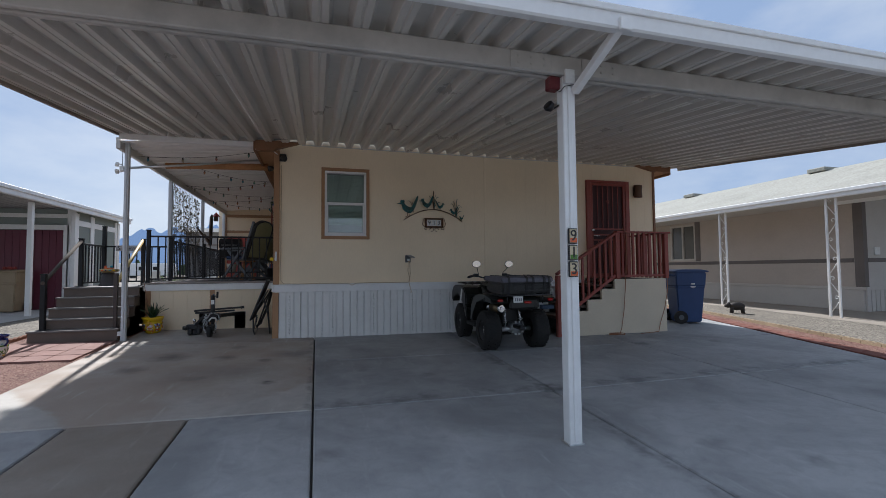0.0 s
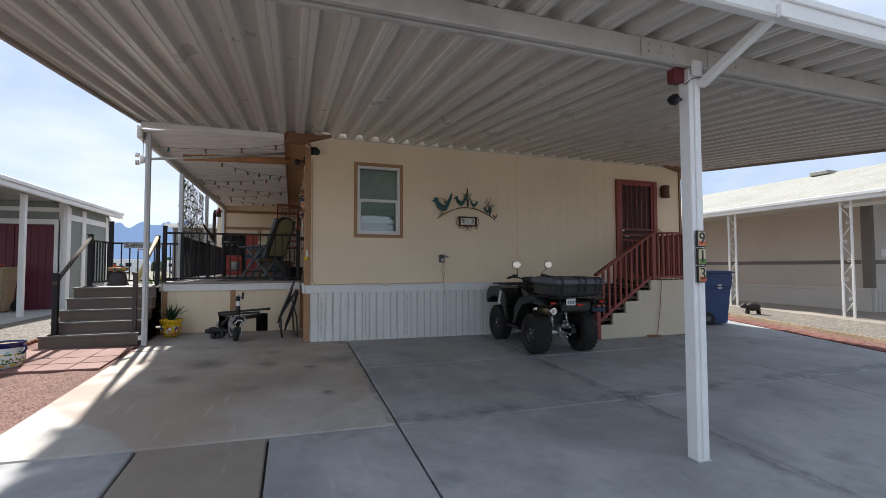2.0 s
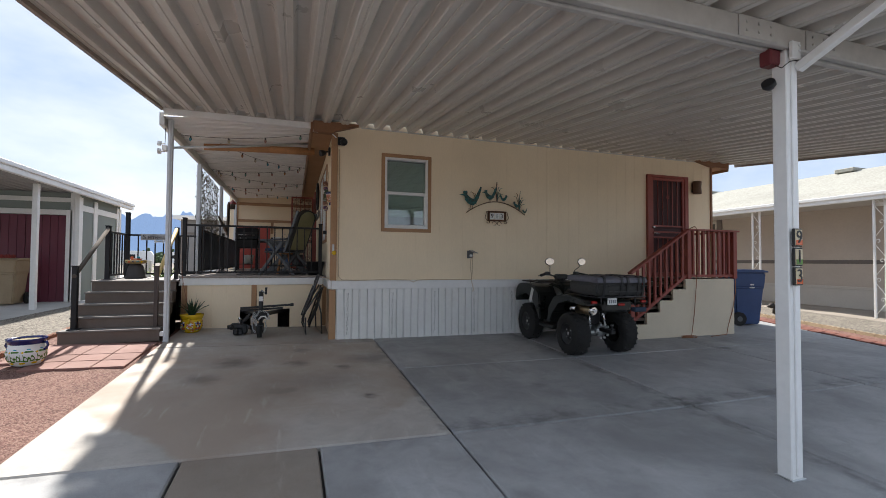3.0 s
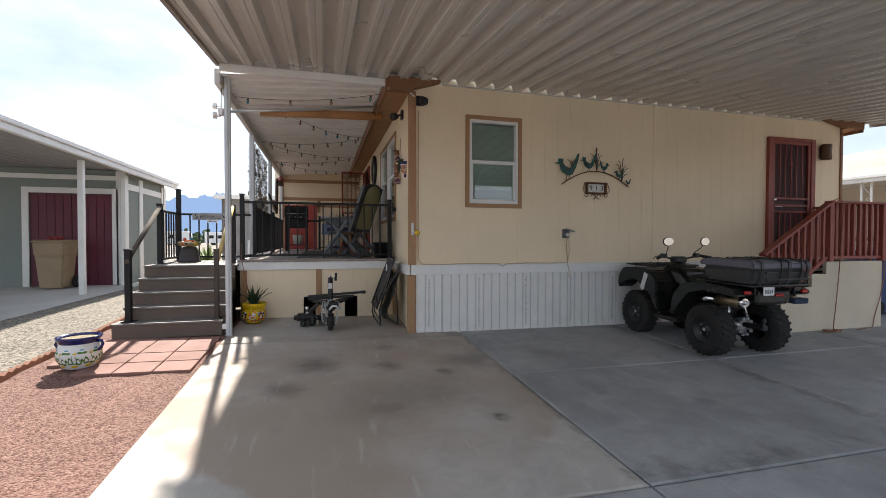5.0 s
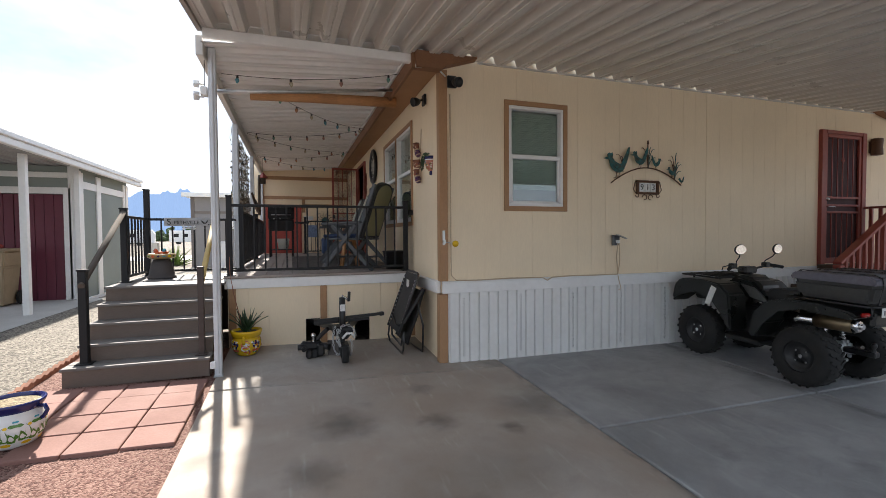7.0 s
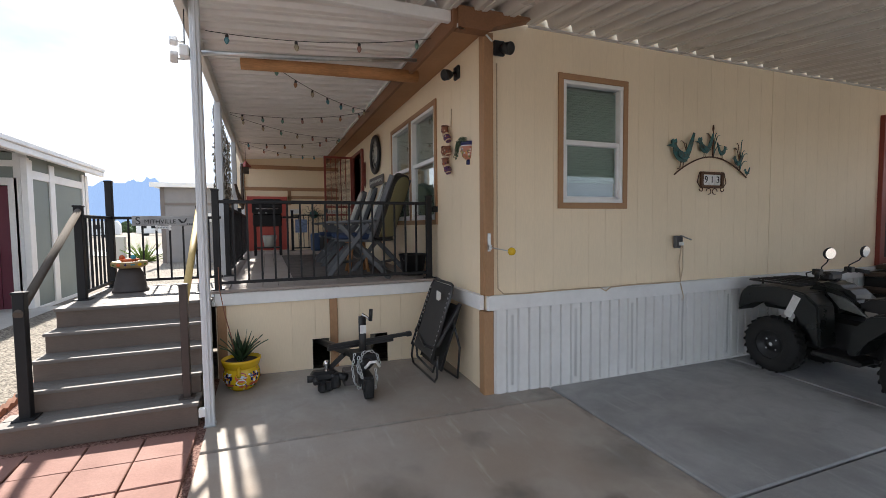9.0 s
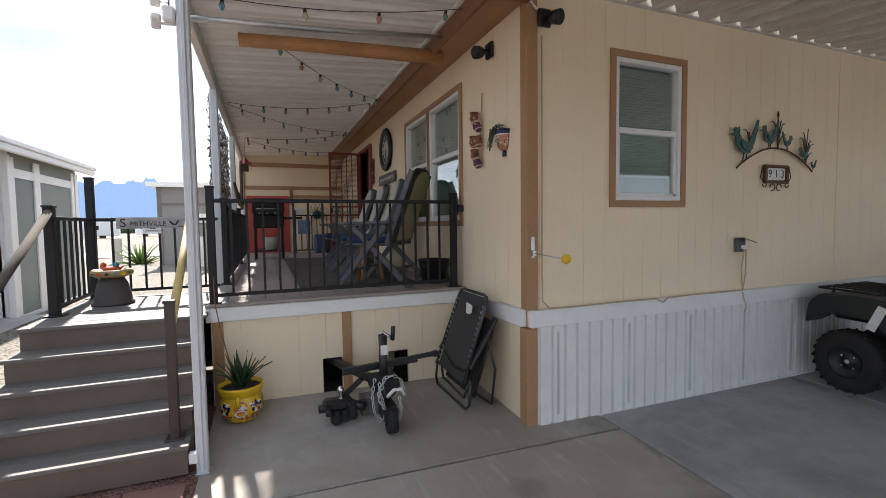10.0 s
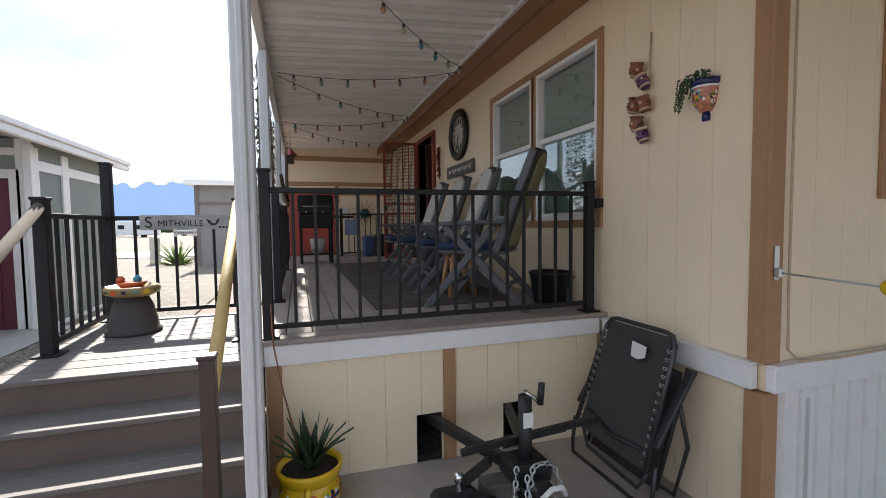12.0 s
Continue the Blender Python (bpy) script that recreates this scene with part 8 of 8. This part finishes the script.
solid("red_rag", bm, material("red_cloth", (0.3, 0.05, 0.04), 0.9), "crumpled red rag on the bin lid", "rag", m=pose(-6.95, 12.9, gz(-7, 12.9) + 1.0))

# ---- neighbour on the east side ----
ne = thing("neighbour_house", "beige single storey home with pale shingle roof and white eaves", "house")
NX, NY0, NY1 = 12.5, 7.45, 24.0
bm = B()
for a in holes_cut(NY0, NY1, 1.0, 3.3, [(12.3, 13.4, 1.75, 3.0)]):
    box(bm, NX, NX + 0.12, a[0], a[1], a[2], a[3])
part("wall", bm, M_BEIGE, ne)
bm = B()
for a in holes_cut(NX, 20.0, 1.0, 3.3, [(13.6, 14.6, 1.95, 3.0)]):
    box(bm, a[0] if a[0] > NX else NX + 0.121, a[1], NY0, NY0 + 0.12, a[2], a[3])
part("front_wall", bm, M_BEIGE_PALE, ne)
bm = B()
box(bm, NX - 0.02, NX + 0.12, NY0 - 0.02, NY0 + 0.18, 1.0, 3.3, 0.004)
box(bm, NX - 0.015, NX - 0.001, NY0 + 0.2, NY1, 1.60, 1.70, 0.003)
box(bm, NX + 0.14, 20, NY0 - 0.015, NY0 - 0.001, 1.60, 1.70, 0.003)
box(bm, NX - 0.02, NX - 0.001, 12.1, 12.3, 1.72, 3.1, 0.003)
part("trim", bm, M_TAUPE, ne)
bm = B()
box(bm, NX - 0.02, NX + 0.1, NY0 + 0.02, NY1, gz(11, 9) - 0.1, 0.98)
for k in range(50):
    x = NX + 0.02 + k * 0.15
    box(bm, x, x + 0.13, NY0 - 0.025, NY0 + 0.02, gz(11, 9) - 0.1, 0.98, 0.004)
box(bm, NX - 0.05, NX - 0.021, NY0 - 0.03, NY1, 0.94, 1.01, 0.004)
box(bm, NX - 0.05, 20, NY0 - 0.06, NY0 - 0.026, 0.94, 1.01, 0.004)
part("skirt", bm, M_BEIGE_PALE, ne)
wn_ = new("window")
wn_.parent = ne
bm = B()
for a in ((12.3, 12.36, 1.75, 3.0), (13.34, 13.4, 1.75, 3.0), (12.36, 13.34, 1.75, 1.81), (12.36, 13.34, 2.94, 3.0), (12.82, 12.88, 1.81, 2.94)):
    box(bm, NX - 0.01, NX + 0.06, a[0], a[1], a[2], a[3])
part("frame", bm, M_BEIGE_PALE, wn_)
bm = B()
box(bm, NX + 0.04, NX + 0.05, 12.36, 13.34, 1.81, 2.94)
part("pane", bm, material("dim_pane", (0.12, 0.12, 0.11), 0.15), wn_)
wn_ = new("window")
wn_.parent = ne
bm = B()
box(bm, 13.6, 14.6, NY0 + 0.03, NY0 + 0.05, 1.95, 3.0)
part("pane", bm, material("grey_screen", (0.10, 0.10, 0.105), 0.5), wn_)
bm = B()
box(bm, 12.86, 13.05, NY0 - 0.02, NY0 - 0.001, 1.78, 1.96, 0.004)
part("number_plate", bm, M_PAPER, ne, "white number plate")
bm = B()
prism(bm, [(10.68, 3.10), (14.5, 4.36), (20, 2.6), (20, 2.5), (14.5, 4.26), (10.68, 3.05)], "y", 3.5, NY1 + 0.5)
part("roof", bm, M_SHINGLE, ne)
bm = B()
box(bm, 10.72, NX, 3.6, NY1, 3.06, 3.09)
part("soffit", bm, M_BEIGE_PALE, ne)
bm = B()
box(bm, 10.62, 10.70, 3.5, NY1 + 0.5, 2.98, 3.08, 0.01)
box(bm, 10.58, 10.66, 3.5, NY1 + 0.5, 3.07, 3.15, 0.01)
box(bm, 10.7, NX + 2, 3.5, 3.56, 2.98, 3.2)
part("gutter", bm, M_WHITE, ne)
for y in (9.3, 14.0):
    bm = B()
    box(bm, 14.2, 14.8, y, y + 0.5, 4.30, 4.42, 0.02)
    part("roof_vent", bm, M_SHINGLE, ne)


def scroll_post(x, y):
    t = thing("scroll_post", "white wrought iron scroll post under the neighbour's eave", "post", "scroll posts")
    g = gz(x, y)
    for dy in (-0.1, 0.1):
        bm = B()
        box(bm, x - 0.02, x + 0.02, y + dy - 0.02, y + dy + 0.02, g, 2.99, 0.003)
        part("upright", bm, M_WHITE, t)
    z = g + 0.1
    k = 0
    while z < 2.8:
        bm = B()
        s = 1 if k % 2 else -1
        tube(bm, [(x, y - s * 0.08, z), (x, y + s * 0.08, z + 0.24)], 0.008, 5)
        tube(bm, [(x, y + s * (0.03 + 0.045 * math.cos(a) * (1 - a / 9)), z + 0.32 + 0.05 * math.sin(a) * (1 - a / 9)) for a in [0.7 * j for j in range(9)]], 0.008, 5)
        part("scroll", bm, M_WHITE, t)
        z += 0.42
        k += 1


scroll_post(10.8, 7.0)
scroll_post(10.8, 9.7)
scroll_post(10.8, 12.8)
bm = B()
box(bm, 12.0, 12.06, 3.6, 7.7, 2.98, 3.06)
part("porch_beam", bm, M_WHITE, ne)

# ---- behind the gate ----
fs = thing("grey_shed", "grey painted shed beyond the gate", "shed")
bm = B()
box(bm, -6.05, -3.2, 24.0, 27.0, 0.4, 3.45)
part("wall", bm, M_GREY_SHED, fs)
bm = B()
box(bm, -6.3, -3.0, 23.75, 27.2, 3.45, 3.52)
box(bm, -6.35, -2.95, 23.70, 23.78, 3.42, 3.60, 0.01)
part("roof", bm, M_WHITE, fs)
bm = B()
box(bm, -6.07, -5.93, 23.97, 23.999, 0.4, 3.45)
box(bm, -5.93, -3.2, 23.975, 23.999, 2.75, 2.85)
part("trim", bm, M_TAUPE, fs)
bm = B()
box(bm, -4.75, -4.35, 23.9, 23.98, 2.1, 2.45, 0.01)
part("meter_box", bm, M_PAPER, fs, "white meter box")
cab = B()
box(cab, -0.15, 0.15, -0.15, 0.15, 0, 1.15, 0.02)
solid("utility_pedestal", cab, M_BEIGE_PALE, "pale utility pedestal on the gravel lot", "pedestal", m=pose(-7.9, 26.0, 0.4))
cab = B()
box(cab, -0.18, 0.18, -0.15, 0.15, 0, 1.2, 0.02)
solid("utility_pedestal", cab, M_POST_GREY, "grey utility pedestal beside the shed", "pedestal", m=pose(-4.6, 22.6, 0.4))
bm = B()
sheet(bm, [(-3.9, 11.0), (-3.0, 11.0), (-4.6, 22.0), (-5.6, 22.0)], -0.03, 8)
solid("path", bm, M_PAVER, "pink paved path on the gravel lot", "path", kind="structure")
bm = B()
sheet(bm, [(-24, 30), (-5, 30), (-5, 36), (-24, 36)], -0.03, 4)
solid("road", bm, M_CONCRETE_PALE, "pale park road beyond the gate", "road", kind="structure")
shrub = thing("desert_shrub", "green spiky desert shrub on the gravel lot", "shrub", m=pose(-6.95, 25.2, 0.42))
bm = B()
rh = random.Random(3)
for k in range(90):
    a, l = rh.uniform(0, 6.28), rh.uniform(0.5, 1.3)
    e = rh.uniform(0.3, 1.45)
    d = Vector((math.cos(a) * math.cos(e), math.sin(a) * math.cos(e), math.sin(e)))
    tube(bm, [(0, 0, 0.05), d * l * 0.6, d * l + Vector((0, 0, -0.1))], 0.03, 4, 0.004)
tagged(part("foliage", bm, material("yucca_green", (0.16, 0.24, 0.05), 0.7, spread=0.3), shrub), kind="stuff")


def camper(x, y, w, rot, h=2.6):
    t = thing("camper_van", "white parked camper far across the lot", "camper", "far campers", m=pose(x, y, 0.4, 0, 0, rot))
    bm = B()
    prism(bm, [(-w / 2, 0.5), (-w / 2, h), (w / 2 - 0.4, h), (w / 2, h - 0.6), (w / 2, 0.5)], "y", -1.2, 1.2)
    bmesh.ops.bevel(bm, geom=list(bm.edges), offset=0.08, segments=1, affect="EDGES")
    part("body", bm, M_WHITE, t)
    for k in range(3):
        bm = B()
        box(bm, -w / 2 + 0.8 + k * w / 4, -w / 2 + 1.6 + k * w / 4, -1.23, -1.2, 1.4, 2.0)
        part("window", bm, M_DARK, t)
    for xx in (-w / 4, w / 4):
        bm = B()
        tube(bm, [(xx, -1.15, 0.4), (xx, -0.9, 0.4)], 0.4, 14)
        part("wheel", bm, M_RUBBER, t)


camper(-27, 85, 8, 10)
camper(-20, 95, 6, -5)
camper(-33, 100, 9, 20)
camper(-14, 110, 7, 0)
trees = B()
for k in range(900):
    x = rh.uniform(-60, 30)
    r = rh.uniform(0.3, 0.9)
    z = abs(rh.gauss(0, 1.5)) + 0.5
    p = Vector((x, rh.uniform(150, 175), min(z, 4.4)))
    bmesh.ops.create_icosphere(trees, subdivisions=1, radius=r, matrix=Matrix.LocRotScale(p, Euler((rh.random() * 6, rh.random() * 6, 0)), (1.3, 1.0, 0.8)))
solid("far_trees", trees, material("far_foliage", (0.06, 0.095, 0.04), 0.9, spread=0.4, grain=1.5), "low line of green trees on the horizon", "trees", kind="stuff")

# mountains on the horizon, distance haze put into blue colour and a faint glow
M_MOUNT = bpy.data.materials.new("hazy_mountain")
M_MOUNT.use_nodes = True
mn = M_MOUNT.node_tree.nodes["Principled BSDF"]
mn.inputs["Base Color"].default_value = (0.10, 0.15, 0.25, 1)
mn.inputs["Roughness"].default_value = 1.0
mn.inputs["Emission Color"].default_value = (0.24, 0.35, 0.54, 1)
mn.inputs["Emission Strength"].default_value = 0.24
bm = B()
rows = []
n = 240
for i in range(n + 1):
    x = -1700 + 2600 * i / n
    d = (x + 640) / 210
    h = 95 * math.exp(-d * d * 0.5) + 75 * math.exp(-((x + 860) / 120) ** 2) * 0.5 + 40 * math.exp(-((x + 420) / 170) ** 2) + 22 + 60 * math.exp(-((x - 300) / 300) ** 2)
    h *= 1 + 0.13 * noise.noise(Vector((x / 60, 0, 0))) + 0.07 * noise.noise(Vector((x / 18, 3, 0)))
    h *= 1.75
    rows.append([bm.verts.new((x, 2400, -5)), bm.verts.new((x, 2450 + 20 * noise.noise(Vector((x / 40, 7, 0))), h * 0.55)), bm.verts.new((x, 2520, h)), bm.verts.new((x, 2700, -5))])
for a, b in zip(rows, rows[1:]):
    for i in range(3):
        bm.faces.new((a[i], b[i], b[i + 1], a[i + 1]))
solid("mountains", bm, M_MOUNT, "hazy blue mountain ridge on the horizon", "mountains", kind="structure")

# ---- pieces of the ground ----
pave = thing("paver_path", "red square pavers laid before the steps", "pavers", kind="structure")
paver_mesh = None
for j in range(4):
    for i in range(4):
        w = 0.30
        if i == 3 and j == 0:       # the front row stops short at the planter
            continue
        x0 = -2.80 - (i + 1) * w
        y0 = 6.36 + j * 0.30
        x = x0 + w / 2
        y = y0 + 0.15
        if paver_mesh is None:
            bm = B()
            box(bm, -0.146, 0.146, -0.146, 0.146, -0.04, 0.018, 0.005)
            paver_mesh = mesh_of(bm, "paver", M_PAVER)
        part("paver", paver_mesh, None, pave, "", pose(x, y, gz(x, y) + 0.002 * ((i * 3 + j) % 3), 2, 1, 0.6 * ((i + j) % 3 - 1)))

edge = thing("gravel_edging", "ragged red scalloped edging between the gravel beds", "edging", kind="structure")
bm = B()
prism(bm, [(-0.145, -0.05), (0.145, -0.05), (0.145, 0.03), (0.10, 0.05), (0.05, 0.03), (0.0, 0.05), (-0.05, 0.03), (-0.10, 0.05), (-0.145, 0.03)], "x", -0.025, 0.025)
edge_mesh = mesh_of(bm, "edging_block", M_BRICK_EDGE)
y = -3.0
while y < 12:
    part("edging_block", edge_mesh, None, edge, "", pose(-4.16, y, gz(-4.16, y), 2, rs.uniform(-5, 5), rs.uniform(-3, 3)))
    y += 0.295
edge2 = thing("gravel_edging", "tan ragged stone edging along the neighbour's strip", "edging", kind="structure")
bm = B()
prism(bm, [(-0.145, -0.05), (0.145, -0.05), (0.145, 0.03), (0.10, 0.05), (0.05, 0.03), (0.0, 0.05), (-0.05, 0.03), (-0.10, 0.05), (-0.145, 0.03)], "x", -0.03, 0.03)
edge2_mesh = mesh_of(bm, "edging_block", material("tan_edging", (0.42, 0.33, 0.22), 0.9, spread=0.2, grain=40, bump=0.4, per_object=0.1))
y = 3.0
while y < 13:
    part("edging_block", edge2_mesh, None, edge2, "", pose(8.1 + (y - 4.87) * 0.18, y, gz(9, y) - 0.005, 2, rs.uniform(-4, 4), -10.2))
    y += 0.295
curb = thing("brick_border", "dark red brick border along the driveway", "kerb", kind="structure")
bm = B()
box(bm, -0.048, 0.048, -0.098, 0.098, -0.05, 0.012, 0.006)
brick_mesh = mesh_of(bm, "brick", material("dark_red_brick", (0.20, 0.075, 0.055), 0.9, spread=0.15, grain=60, bump=0.4, per_object=0.15))
y = 2.0
while y < 9.0:
    x = 7.05 + (y - 4.03) * 0.235
    for k in range(3):
        part("brick", brick_mesh, None, curb, "", pose(x + 0.07 + k * 0.104, y + 0.03 * k, gz(x, y), 2, 0, -13))
    y += 0.207
